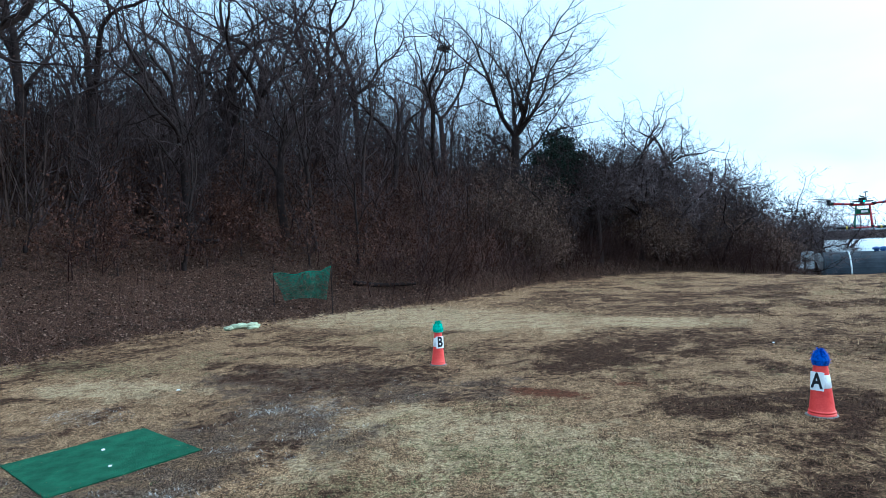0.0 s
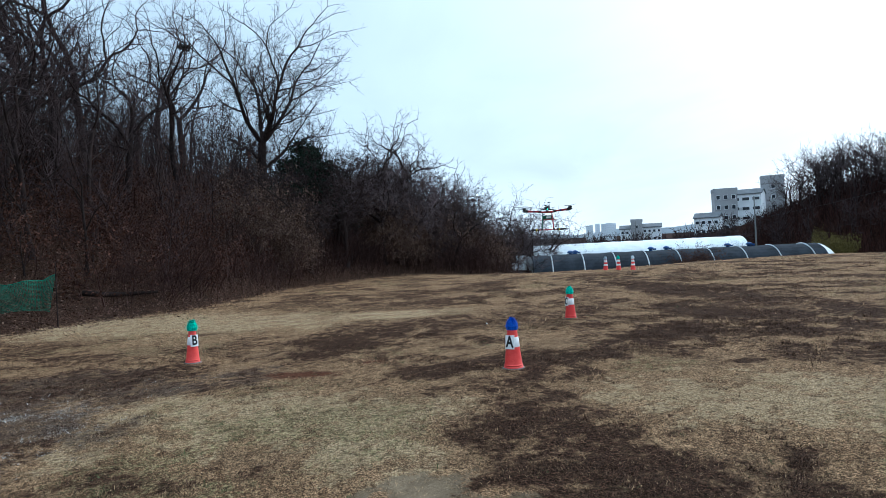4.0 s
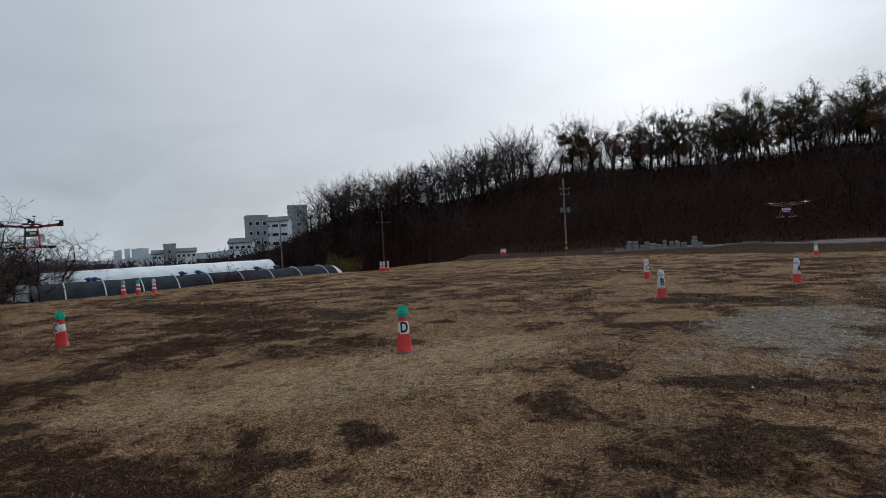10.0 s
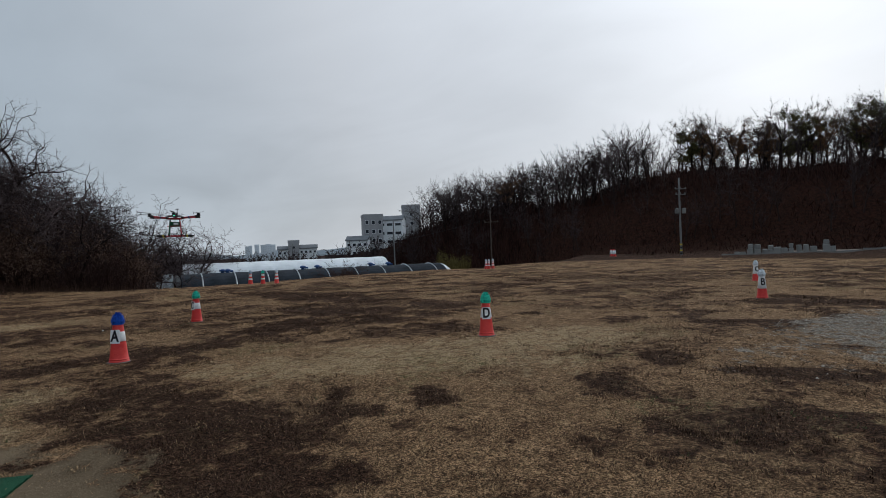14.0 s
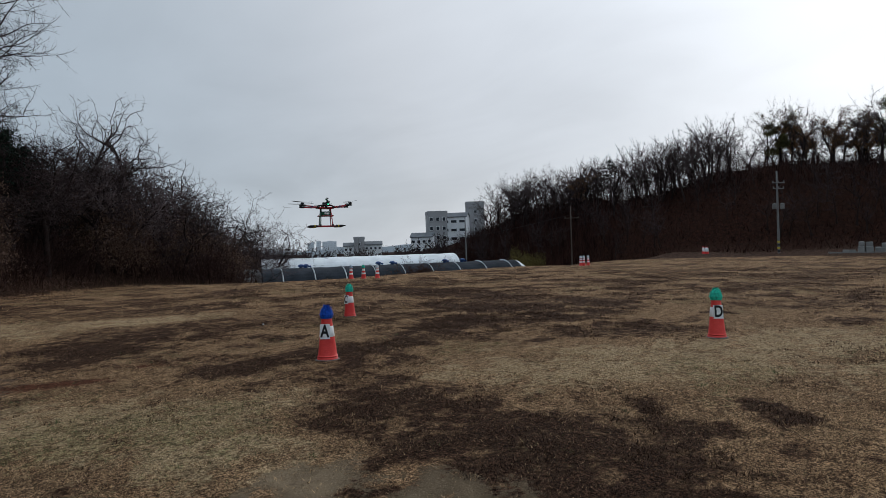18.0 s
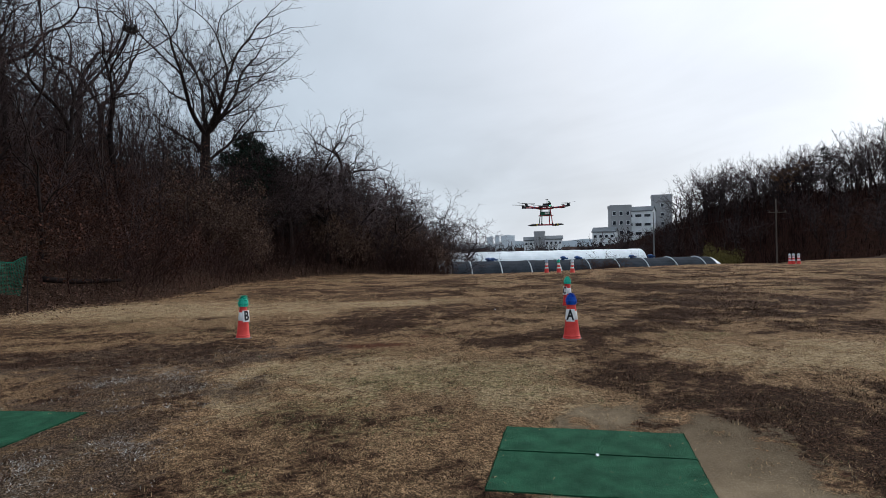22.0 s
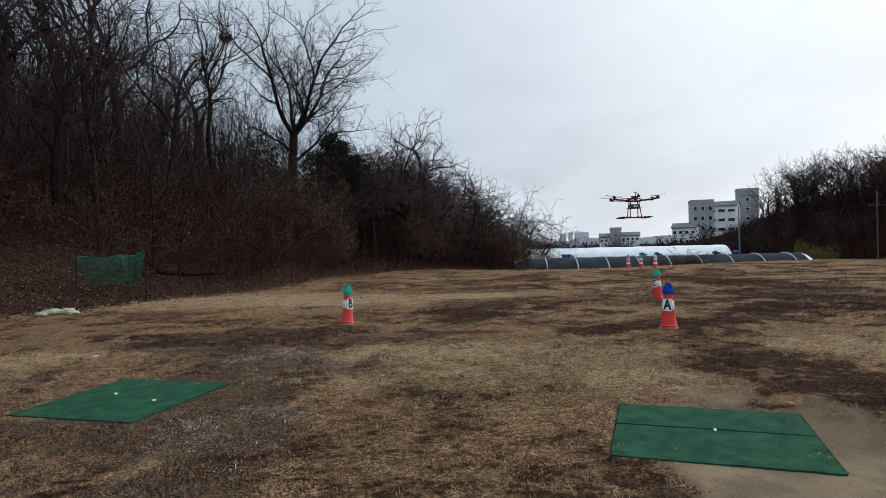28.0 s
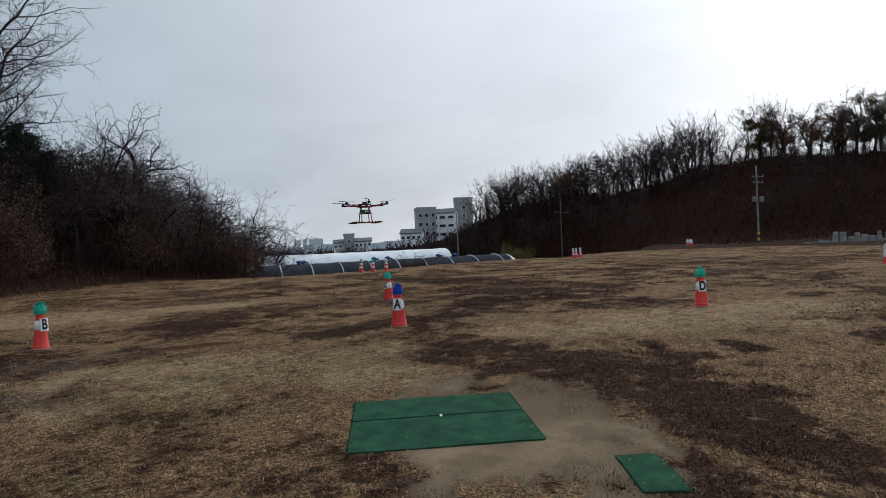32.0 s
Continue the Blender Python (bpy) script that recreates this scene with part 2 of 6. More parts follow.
# ---- the lie of the land ----
def vnoise(x, y, seed=0):
    """Smooth value noise on a unit lattice, for arrays."""
    x, y = np.asarray(x, float), np.asarray(y, float)
    xi, yi = np.floor(x).astype(np.int64), np.floor(y).astype(np.int64)
    fx, fy = x - xi, y - yi
    fx, fy = fx * fx * (3 - 2 * fx), fy * fy * (3 - 2 * fy)

    def h(a, b):
        n = (a * 374761393 + b * 668265263 + seed * 974634777) & 0xFFFFFFFF
        n = ((n ^ (n >> 13)) * 1274126177) & 0xFFFFFFFF
        return ((n ^ (n >> 16)) & 0xFFFF) / 65535.0

    return (h(xi, yi) * (1 - fx) + h(xi + 1, yi) * fx) * (1 - fy) + (h(xi, yi + 1) * (1 - fx) + h(xi + 1, yi + 1) * fx) * fy


def fbm(x, y, seed=0, octaves=4):
    total, amp, norm = 0, 1.0, 0.0
    for o in range(octaves):
        total = total + amp * vnoise(x * 2**o + 17.3 * o, y * 2**o - 9.1 * o, seed + o)
        norm += amp
        amp *= 0.5
    return total / norm


def smooth(v):
    v = np.clip(v, 0, 1)
    return v * v * (3 - 2 * v)


WOOD_AZ = [-150, -120, -60, -36, -25, -15.6, -10.6, -5.5, 0, 5, 8, 13.7, 19, 24, 30]
WOOD_FOOT = [14, 13, 13.5, 15.8, 19, 20, 21, 22, 24, 28, 31, 36, 39, 40, 42]
WOOD_TOP = [0, 12, 22, 22, 22, 21, 20, 18, 15, 11, 8.5, 5.5, 3.5, 1.5, 0]
HILL_AZ = [42, 46, 50, 54, 59, 63, 66, 70, 75, 80, 88, 96, 110, 130, 150]
HILL_FOOT = [150, 132, 118, 106, 94, 87, 84, 81, 79, 77, 74, 71, 66, 60, 60]
HILL_RIDGE = [190, 168, 150, 140, 128, 122, 117, 114, 112, 111, 110, 108, 105, 100, 100]
HILL_TOP = [0, 1.6, 5.4, 8.8, 9.3, 9.4, 10.2, 12.4, 12.7, 12.2, 11.8, 12.4, 12.8, 12, 0]


DIP = 0.12


def polar(x, y):
    return np.degrees(np.arctan2(x, y)), np.hypot(x, y)


def wood_depth(x, y):
    """How far inside the wood's edge a place lies (negative: out on the field)."""
    az, d = polar(x, y)
    foot = np.interp(az, WOOD_AZ, WOOD_FOOT, left=60, right=60)
    return d - foot - 1.2 * (fbm(np.asarray(x) * 0.25, np.asarray(y) * 0.25, 5, 2) - 0.5)


def ground(x, y):
    """The height of the ground."""
    x, y = np.asarray(x, float), np.asarray(y, float)
    az, d = polar(x, y)
    inside = np.maximum(wood_depth(x, y), 0)
    top = np.interp(az, WOOD_AZ, WOOD_TOP, left=0, right=0)
    z = top * (1 - np.exp(-0.38 * inside / np.maximum(top, 0.5)))
    deep = np.interp(az, [4, 18, 30, 57, 63, 69], [0, 3.0, 4.2, 4.2, 2.2, 0], left=0, right=0)
    crest = np.interp(az, [10, 20, 30, 37, 45, 52, 57, 63, 70], [38, 37, 34, 35, 41, 47, 47, 60, 90])
    z = z - deep * smooth((d - crest) / 26)
    foot = np.interp(az, HILL_AZ, HILL_FOOT, left=150, right=60)
    ridge = np.interp(az, HILL_AZ, HILL_RIDGE, left=190, right=100)
    rise = np.interp(az, HILL_AZ, HILL_TOP, left=0, right=0)
    up = np.clip((d - foot) / (ridge - foot), 0, 1)
    z = z + np.where(rise > 0, (rise + deep) * (0.55 * np.sin(up * np.pi / 2) + 0.45 * smooth(up)), 0)
    z = z + 0.08 * (fbm(x * 0.11, y * 0.11, 2, 2) - 0.5) * smooth((d - 14) / 10)
    z = z - DIP * (1 - smooth((0.65 * x + 0.76 * y - 2.0) / 6.0))
    level = 1.0
    for mx, my, mr in ((1.02, 3.34, 1.1), (-3.57, 7.17, 1.1), (0.93, 1.34, 0.45)):
        level = level * smooth((np.hypot(x - mx, y - my) - mr) / 0.6)
    z = z + level * (0.06 * (fbm(x * 0.9, y * 0.9, 3, 3) - 0.5) + 0.025 * (vnoise(x * 3.3, y * 3.3, 9) - 0.5))
    z = z + 1.1 * (fbm(x * 0.13, y * 0.13, 4, 3) - 0.5) * smooth(inside / 6)
    far = smooth((d - 230) / 250)
    return z * (1 - far) - 6.0 * far


def gz(x, y):
    return float(ground(x, y))


# Soft-edged patches: x, y, half-length, half-width, turn in degrees.
WEEDS = [(3.5, 3.91, 2.5, 1.1, 84), (3.7, 2.76, 1.0, 0.6, 110), (3.03, 1.76, 1.2, 0.75, 20), (2.3, 1.06, 1.1, 0.5, 10), (4.95, 7.8, 1.3, 0.85, 55), (2.85, 11.8, 1.8, 1.1, 64), (4.1, 13.4, 1.9, 1.1, 75), (11.9, 10.3, 3.0, 1.2, 100),
         (5.6, 2.13, 0.42, 0.24, 40), (6.38, 1.46, 0.2, 0.12, 30), (7.15, 0.76, 0.6, 0.35, 25), (5.05, 3.07, 0.19, 0.14, 45), (4.6, 2.61, 0.4, 0.24, 70), (6.64, 8.2, 0.77, 0.26, 70), (5.5, 7.6, 1.2, 0.4, 75), (15.4, 16.6, 5.2, 1.5, 80),
         (14.1, 9.1, 1.8, 0.8, 67), (10.8, 8.0, 1.0, 0.5, 72), (8.93, 0.7, 0.5, 0.35, 18), (17.3, -0.35, 1.9, 0.7, 95), (8.6, 8.9, 1.5, 0.9, 40), (7.7, 6.2, 0.45, 0.25, 11), (3.5, 8.2, 1.1, 0.5, 0), (-0.24, 2.56, 0.3, 0.22, 118),
         (0.43, 1.79, 0.14, 0.1, 23), (0.3, 0.96, 1.2, 0.5, 10), (1.9, 0.41, 0.8, 0.4, 30), (5.2, 3.26, 0.25, 0.16, 12), (6.6, -1.24, 1.1, 0.6, 130), (5.4, -2.24, 1.0, 0.6, 120), (8.8, -1.14, 1.0, 0.35, 110), (13.0, 0.6, 1.6, 0.3, 105), (36.4, -2.2, 4.6, 1.8, 95)]
WEEDS_THIN = [(-1.6, 10.9, 2.0, 1.0, 75), (6.7, -1.14, 1.3, 0.8, 130), (5.8, -3.04, 1.6, 0.8, -60), (8.7, -2.44, 2.6, 1.0, -60), (9.5, 1.5, 2.0, 0.6, -60), (0.4, 9.2, 1.6, 0.5, 20), (-0.7, 4.76, 1.2, 0.5, 50), (-1.3, 3.36, 1.0, 0.6, 0),
              (5.5, -2.04, 1.6, 1.2, -60), (5.2, -0.24, 1.2, 0.5, -70), (4.1, 6.4, 0.7, 0.4, 60)]
ASH = [(-1.7, 10.4, 2.6, 1.2, 163), (-1.95, 8.35, 1.6, 1.0, 140), (-2.95, 6.85, 2.6, 1.3, 66), (-2.75, 5.65, 1.3, 0.7, 106), (-6.05, 6.25, 2.2, 1.7, 0), (-3.45, 3.85, 1.3, 0.9, 40)]
GLINT = [(-1.45, 8.0, 0.6, 0.3, 160), (-1.98, 7.21, 0.5, 0.28, 157), (-4.87, 8.93, 0.7, 0.3, 155), (-2.13, 8.79, 0.45, 0.22, 157), (-1.32, 8.79, 0.6, 0.3, 94), (-2.11, 6.05, 0.6, 0.3, 104), (-2.95, 5.65, 0.5, 0.24, 104), (-1.65, 7.65, 0.7, 0.2, 83)]
SOIL = [(1.2, 2.54, 1.70, 0.90, 53)]
GREEN = [(1.35, 6.5, 1.5, 0.75, 170), (-0.45, 5.7, 1.0, 0.6, 105), (1.85, 6.1, 1.3, 0.6, 93), (3.35, 3.25, 0.5, 0.3, 82), (-7.65, 12.6, 2.3, 0.7, 165), (6.75, -1.5, 0.5, 0.25, 156), (2.55, 2.6, 0.5, 0.25, 50), (0.03, 6.1, 0.6, 0.3, 20), (0.3, 5.0, 0.4, 0.2, 80), (-1.6, 4.3, 0.55, 0.25, 85)]
PALE = [(1.05, 7.1, 1.8, 1.1, 150), (1.75, 5.4, 1.2, 0.8, 90), (-1.1, 19.0, 6.0, 2.6, 150), (5.0, 16.3, 2.2, 1.1, 165), (-5.15, 10.5, 1.7, 0.6, 166), (-0.2, 8.1, 0.9, 0.6, 150), (2.4, 6.4, 1.0, 0.75, 143), (-0.95, 7.15, 0.9, 0.36, 85),
        (6.1, 4.5, 2.2, 0.9, 120), (7.4, 3.6, 2.2, 0.9, 100), (9.5, 3.0, 2.0, 1.2, -30)]
# the lawn's far edge, where bare dark earth runs up to the track
EDGE_AZ = [66, 75, 81, 85, 89.5, 93.4, 96, 112]
EDGE_FAR = [72, 60.5, 54.5, 50, 47, 45, 44, 40]
GRAVEL = [(13.4, -1.7, 3.7, 1.35, -12), (22.0, -5.2, 4.0, 1.2, -10)]
STRAWED = [(-2.95, 5.2, 0.8, 0.2, 60)]
CLAY = [(1.65, 9.2, 0.6, 0.26, -30), (2.9, 9.6, 0.35, 0.12, -30)]


def patch(spots, x, y, soft=1.1, seed=11, rough=0.45, ragged=0.0):
    x, y = np.asarray(x, float), np.asarray(y, float)
    best = np.zeros_like(x)
    wob = (fbm(x * 1.1, y * 1.1, seed, 4) - 0.5) * 2 * rough + (fbm(x * 4.3, y * 4.3, seed + 5, 2) - 0.5) * ragged
    for cx, cy, a, b, turn in spots:
        c, s = math.cos(radians(turn)), math.sin(radians(turn))
        u, v = ((x - cx) * c + (y - cy) * s) / a, (-(x - cx) * s + (y - cy) * c) / b
        best = np.maximum(best, smooth((1 + soft / 2 - np.hypot(u, v) + wob) / soft))
    return best


def covers(x, y):
    """How much of each ground cover lies at a place."""
    x, y = np.asarray(x, float), np.asarray(y, float)
    az, d = polar(x, y)
    weeds = np.maximum(np.maximum(patch(WEEDS, x, y, 0.9, 11, 0.7, 1.1) * np.clip(0.62 + 1.0 * fbm(x * 2.7, y * 2.7, 29, 3), 0, 1), 0.55 * patch(WEEDS_THIN, x, y, 1.2, 24, 0.8, 1.2)), 0.62 * smooth((fbm(x * 0.55, y * 0.55, 21, 5) - 0.50) / 0.14) * smooth((d - 8) / 6))
    weeds = np.maximum(weeds, 0.8 * smooth((fbm(x * 1.1, y * 1.1, 27, 4) - 0.535) / 0.09) * smooth((d - 7) / 5))
    weeds = np.maximum(weeds, 0.65 * smooth((fbm(x * 1.3, y * 1.3, 23, 3) - 0.56) / 0.16))
    weeds = np.where((az > 66) & (az < 150), np.maximum(weeds, smooth((d - np.interp(az, EDGE_AZ, EDGE_FAR) + 2 * fbm(x * 0.5, y * 0.5, 33, 3)) / 1.5)), weeds)
    soil = patch(SOIL, x, y, 0.4, 12, 0.3, 0.9)
    green = 0.65 * np.maximum(patch(GREEN, x, y, 1.2, 13), 0.6 * smooth((fbm(x * 0.6, y * 0.6, 31, 3) - 0.62) / 0.1))
    pale = np.maximum(patch(PALE, x, y, 1.2, 14), patch(STRAWED, x, y, 1.0, 15, 0.9))
    weeds = weeds * (1 - 0.75 * pale)
    gravel = patch(GRAVEL, x, y, 0.9, 16, 0.6, 1.0)
    clay = patch(CLAY, x, y, 1.0, 17, 0.6)
    litter = smooth((wood_depth(x, y) + 0.5) / 1.3)
    foot = np.interp(az, HILL_AZ, HILL_FOOT, left=150, right=60)
    litter = np.where((az > 40) & (az < 150), np.maximum(litter, smooth((d - foot + 3) / 4)), litter)
    litter = np.where((az > 6) & (az <= 62) & (d > 62), 1.0, litter)
    litter = np.maximum(litter, np.where(d > 115, 1.0, 0.0))
    ash = patch(ASH, x, y, 1.0, 18, 0.6, 0.8)
    # far hill and hollow: where the litter colour is darkened to stand for shade
    shaded_litter = np.where((az > 30) & (az < 150), smooth((d - foot + 2) / 5), 0.0)
    shaded_litter = np.maximum(shaded_litter, np.where((az > 6) & (az <= 62) & (d > 75), 1.0, 0.0))
    glint = patch(GLINT, x, y, 1.8, 19, 1.2)
    return weeds, soil, green, pale, gravel, litter, clay, ash, shaded_litter, glint


def ground_material():
    m = bpy.data.materials.new("dry_lawn")
    m.use_nodes = True
    nt = m.node_tree
    b = nt.nodes["Principled BSDF"]
    N, L = nt.nodes.new, nt.links.new
    geo = N("ShaderNodeNewGeometry")

    def tex(scale, detail=4, rough=0.6):
        n = N("ShaderNodeTexNoise")
        n.inputs["Scale"].default_value, n.inputs["Detail"].default_value, n.inputs["Roughness"].default_value = scale, detail, rough
        L(geo.outputs["Position"], n.inputs["Vector"])
        return n.outputs[0]

    def mix(fac, a, c):
        n = N("ShaderNodeMix")
        n.data_type = "RGBA"
        for i, v in ((0, fac), (6, a), (7, c)):
            if isinstance(v, tuple):
                n.inputs[i].default_value = (*v, 1)
            elif isinstance(v, float):
                n.inputs[i].default_value = v
            else:
                L(v, n.inputs[i])
        return n.outputs[2]

    def ramp(value, lo, hi):
        n = N("ShaderNodeMapRange")
        n.inputs["From Min"].default_value, n.inputs["From Max"].default_value = lo, hi
        L(value, n.inputs["Value"])
        return n.outputs[0]

    def times(a, c):
        n = N("ShaderNodeMath")
        n.operation, n.use_clamp = "MULTIPLY", True
        L(a, n.inputs[0])
        if isinstance(c, float):
            n.inputs[1].default_value = c
        else:
            L(c, n.inputs[1])
        return n.outputs[0]

    def attr(name):
        n = N("ShaderNodeAttribute")
        n.attribute_name = name
        return n.outputs["Fac"]

    def blend(name, wob, gain=0.17, lo=0.585, hi=0.625):
        """A cover's share: the denser it is, the more of the noise's clumps it takes."""
        n = N("ShaderNodeMath")
        n.operation = "MULTIPLY_ADD"
        L(attr(name), n.inputs[0])
        n.inputs[1].default_value = gain
        L(wob, n.inputs[2])
        gate = N("ShaderNodeMath")
        gate.operation, gate.use_clamp = "MULTIPLY", True
        L(attr(name), gate.inputs[0])
        gate.inputs[1].default_value = 5.0
        return times(ramp(n.outputs[0], lo, hi), gate.outputs[0])

    def straws(scale, angle):
        """Thin straw-like streaks."""
        mp = N("ShaderNodeMapping")
        mp.inputs["Scale"].default_value, mp.inputs["Rotation"].default_value = (1.0, 0.22, 1.0), (0, 0, angle)
        L(geo.outputs["Position"], mp.inputs[0])
        n = N("ShaderNodeTexNoise")
        n.inputs["Scale"].default_value, n.inputs["Detail"].default_value, n.inputs["Distortion"].default_value = scale, 2, 1.2
        L(mp.outputs[0], n.inputs["Vector"])
        return n.outputs[0]

    fine, mid, wide, tuft = tex(75, 4, 0.75), tex(9, 6, 0.75), tex(0.5, 4), tex(2.4, 9, 0.82)
    nap, hummock, patchy = tex(24, 3, 0.65), tex(6.5, 2, 0.6), tex(2.2, 3, 0.6)
    crisp, clump = tex(55, 4, 0.72), tex(7.0, 8, 0.86)
    mottle = N("ShaderNodeMath")
    mottle.operation = "MULTIPLY_ADD"
    L(crisp, mottle.inputs[0])
    mottle.inputs[1].default_value = 0.316
    lumps = N("ShaderNodeMath")
    lumps.operation = "MULTIPLY_ADD"
    L(tuft, lumps.inputs[0])
    lumps.inputs[1].default_value = 0.8
    L(hummock, lumps.inputs[2])
    shift = N("ShaderNodeMath")
    shift.operation = "MULTIPLY"
    L(lumps.outputs[0], shift.inputs[0])
    shift.inputs[1].default_value = 0.38
    L(shift.outputs[0], mottle.inputs[2])
    mottle = mottle.outputs[0]
    s1, s2 = straws(90, 0.6), straws(110, 2.2)
    col = mix(ramp(clump, 0.45, 0.55), STRAW_A, STRAW_B)
    col = mix(times(ramp(crisp, 0.48, 0.60), ramp(clump, 0.42, 0.52)), col, STRAW_C)
    col = mix(times(ramp(tuft, 0.49, 0.41), 0.45), col, STRAW_C)
    col = mix(times(ramp(s2, 0.52, 0.64), 0.8), col, STRAW_D)
    col = mix(times(ramp(crisp, 0.51, 0.44), 0.9), col, (0.055, 0.033, 0.019))
    col = mix(times(ramp(s1, 0.47, 0.38), 0.8), col, (0.07, 0.043, 0.025))
    col = mix(times(ramp(tuft, 0.52, 0.60), 0.6), col, mix(ramp(crisp, 0.45, 0.56), (0.05, 0.029, 0.017), (0.26, 0.15, 0.08)))
    col = mix(times(ramp(wide, 0.5, 0.65), 0.25), col, (0.17, 0.115, 0.07))
    col = mix(blend("pale", tuft, 0.14), col, mix(ramp(crisp, 0.44, 0.56), (0.26, 0.17, 0.09), (0.60, 0.44, 0.26)))
    col = mix(times(blend("green", clump, 0.18), ramp(crisp, 0.45, 0.53)), col, mix(ramp(nap, 0.45, 0.58), (0.17, 0.145, 0.066), (0.40, 0.33, 0.17)))
    ash = mix(ramp(crisp, 0.46, 0.57), (0.022, 0.014, 0.011), (0.20, 0.14, 0.105))
    ash = mix(times(ramp(tuft, 0.50, 0.44), 0.75), ash, mix(ramp(crisp, 0.46, 0.57), (0.035, 0.024, 0.015), (0.30, 0.185, 0.10)))
    col = mix(times(blend("ash", mottle, 0.19, 0.59, 0.65), 0.85), col, ash)
    col = mix(times(blend("glint", clump, 0.15, 0.60, 0.66), ramp(crisp, 0.54, 0.58)), col, (0.42, 0.375, 0.33))
    weed = mix(ramp(crisp, 0.47, 0.57), (0.010, 0.005, 0.004), (0.074, 0.035, 0.022))
    weed = mix(times(ramp(nap, 0.50, 0.62), 0.65), weed, mix(ramp(crisp, 0.45, 0.56), (0.030, 0.016, 0.010), (0.145, 0.076, 0.045)))
    weed = mix(times(ramp(s1, 0.60, 0.70), 0.6), weed, (0.17, 0.10, 0.055))
    col = mix(times(blend("weeds", mottle, 0.19, 0.595, 0.655), 0.96), col, weed)
    soil = mix(ramp(wide, 0.40, 0.60), (0.125, 0.090, 0.056), (0.235, 0.172, 0.108))
    soil = mix(times(ramp(patchy, 0.52, 0.62), 0.5), soil, (0.105, 0.074, 0.045))
    soil = mix(times(ramp(mid, 0.55, 0.66), 0.6), soil, (0.14, 0.10, 0.068))
    soil = mix(times(ramp(fine, 0.54, 0.64), 0.5), soil, (0.34, 0.27, 0.19))
    col = mix(blend("soil", clump, 0.3), col, soil)
    stones = mix(ramp(crisp, 0.45, 0.56), (0.13, 0.113, 0.093), (0.42, 0.37, 0.31))
    col = mix(blend("gravel", mottle, 0.16, 0.585, 0.68), col, stones)
    col = mix(blend("clay", clump, 0.2), col, mix(ramp(crisp, 0.45, 0.55), (0.06, 0.024, 0.013), (0.17, 0.066, 0.036)))
    litter = mix(ramp(crisp, 0.46, 0.57), (0.018, 0.010, 0.008), (0.135, 0.074, 0.05))
    litter = mix(ramp(tuft, 0.5, 0.6), litter, (0.032, 0.02, 0.015))
    col = mix(blend("litter", clump, 0.3), col, litter)
    # the far slope's shade is painted in as near-black litter
    col = mix(attr("shaded_litter"), col, mix(ramp(tuft, 0.43, 0.57), (0.009, 0.004, 0.003), (0.042, 0.016, 0.010)))
    # tuft shading put into the colour: tops lightened, gaps and hollows between them darkened
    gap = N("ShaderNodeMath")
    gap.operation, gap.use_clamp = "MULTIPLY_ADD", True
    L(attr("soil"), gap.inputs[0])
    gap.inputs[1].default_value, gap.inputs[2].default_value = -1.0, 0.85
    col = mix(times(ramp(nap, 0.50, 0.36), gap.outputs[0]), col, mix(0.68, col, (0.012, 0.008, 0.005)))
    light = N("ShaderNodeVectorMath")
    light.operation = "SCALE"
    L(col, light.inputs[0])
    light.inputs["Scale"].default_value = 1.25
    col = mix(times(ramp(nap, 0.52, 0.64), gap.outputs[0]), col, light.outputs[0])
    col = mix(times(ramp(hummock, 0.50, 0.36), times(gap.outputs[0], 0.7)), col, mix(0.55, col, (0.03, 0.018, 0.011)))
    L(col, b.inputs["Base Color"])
    b.inputs["Roughness"].default_value = 0.95
    b.inputs["Specular IOR Level"].default_value = 0.03
    bump = N("ShaderNodeBump")
    bump.inputs["Strength"].default_value, bump.inputs["Distance"].default_value = 1.0, 0.05
    both = N("ShaderNodeMath")
    both.operation = "ADD"
    L(crisp, both.inputs[0])
    L(nap, both.inputs[1])
    bare = N("ShaderNodeMath")
    bare.operation = "MULTIPLY_ADD"
    L(attr("soil"), bare.inputs[0])
    bare.inputs[1].default_value, bare.inputs[2].default_value = -0.85, 1.0
    relief = N("ShaderNodeMath")
    relief.operation = "MULTIPLY"
    L(both.outputs[0], relief.inputs[0])
    L(bare.outputs[0], relief.inputs[1])
    L(relief.outputs[0], bump.inputs["Height"])
    L(bump.outputs[0], b.inputs["Normal"])
    return m


STRAW_A, STRAW_B, STRAW_C, STRAW_D = (0.17, 0.092, 0.048), (0.445, 0.262, 0.135), (0.68, 0.44, 0.245), (0.60, 0.365, 0.19)


def lines(lo, hi, step, out_lo, out_hi, grow, cap):
    mid = list(np.arange(lo, hi + 1e-6, step))
    left, right, s = [], [], step
    p = lo
    while p > out_lo:
        s = min(s * grow, cap) if p > -180 else s * 1.4
        p -= s
        left.append(p)
    p, s = hi, step
    while p < out_hi:
        s = min(s * grow, cap) if p < 180 else s * 1.4
        p += s
        right.append(p)
    return np.array(left[::-1] + mid + right)


def from_arrays(name, verts, faces, material, smooth_shade=False):
    me = bpy.data.meshes.new(name)
    me.from_pydata(verts, [], faces)
    me.materials.append(material)
    if smooth_shade:
        me.shade_smooth()
    me.update()
    return me


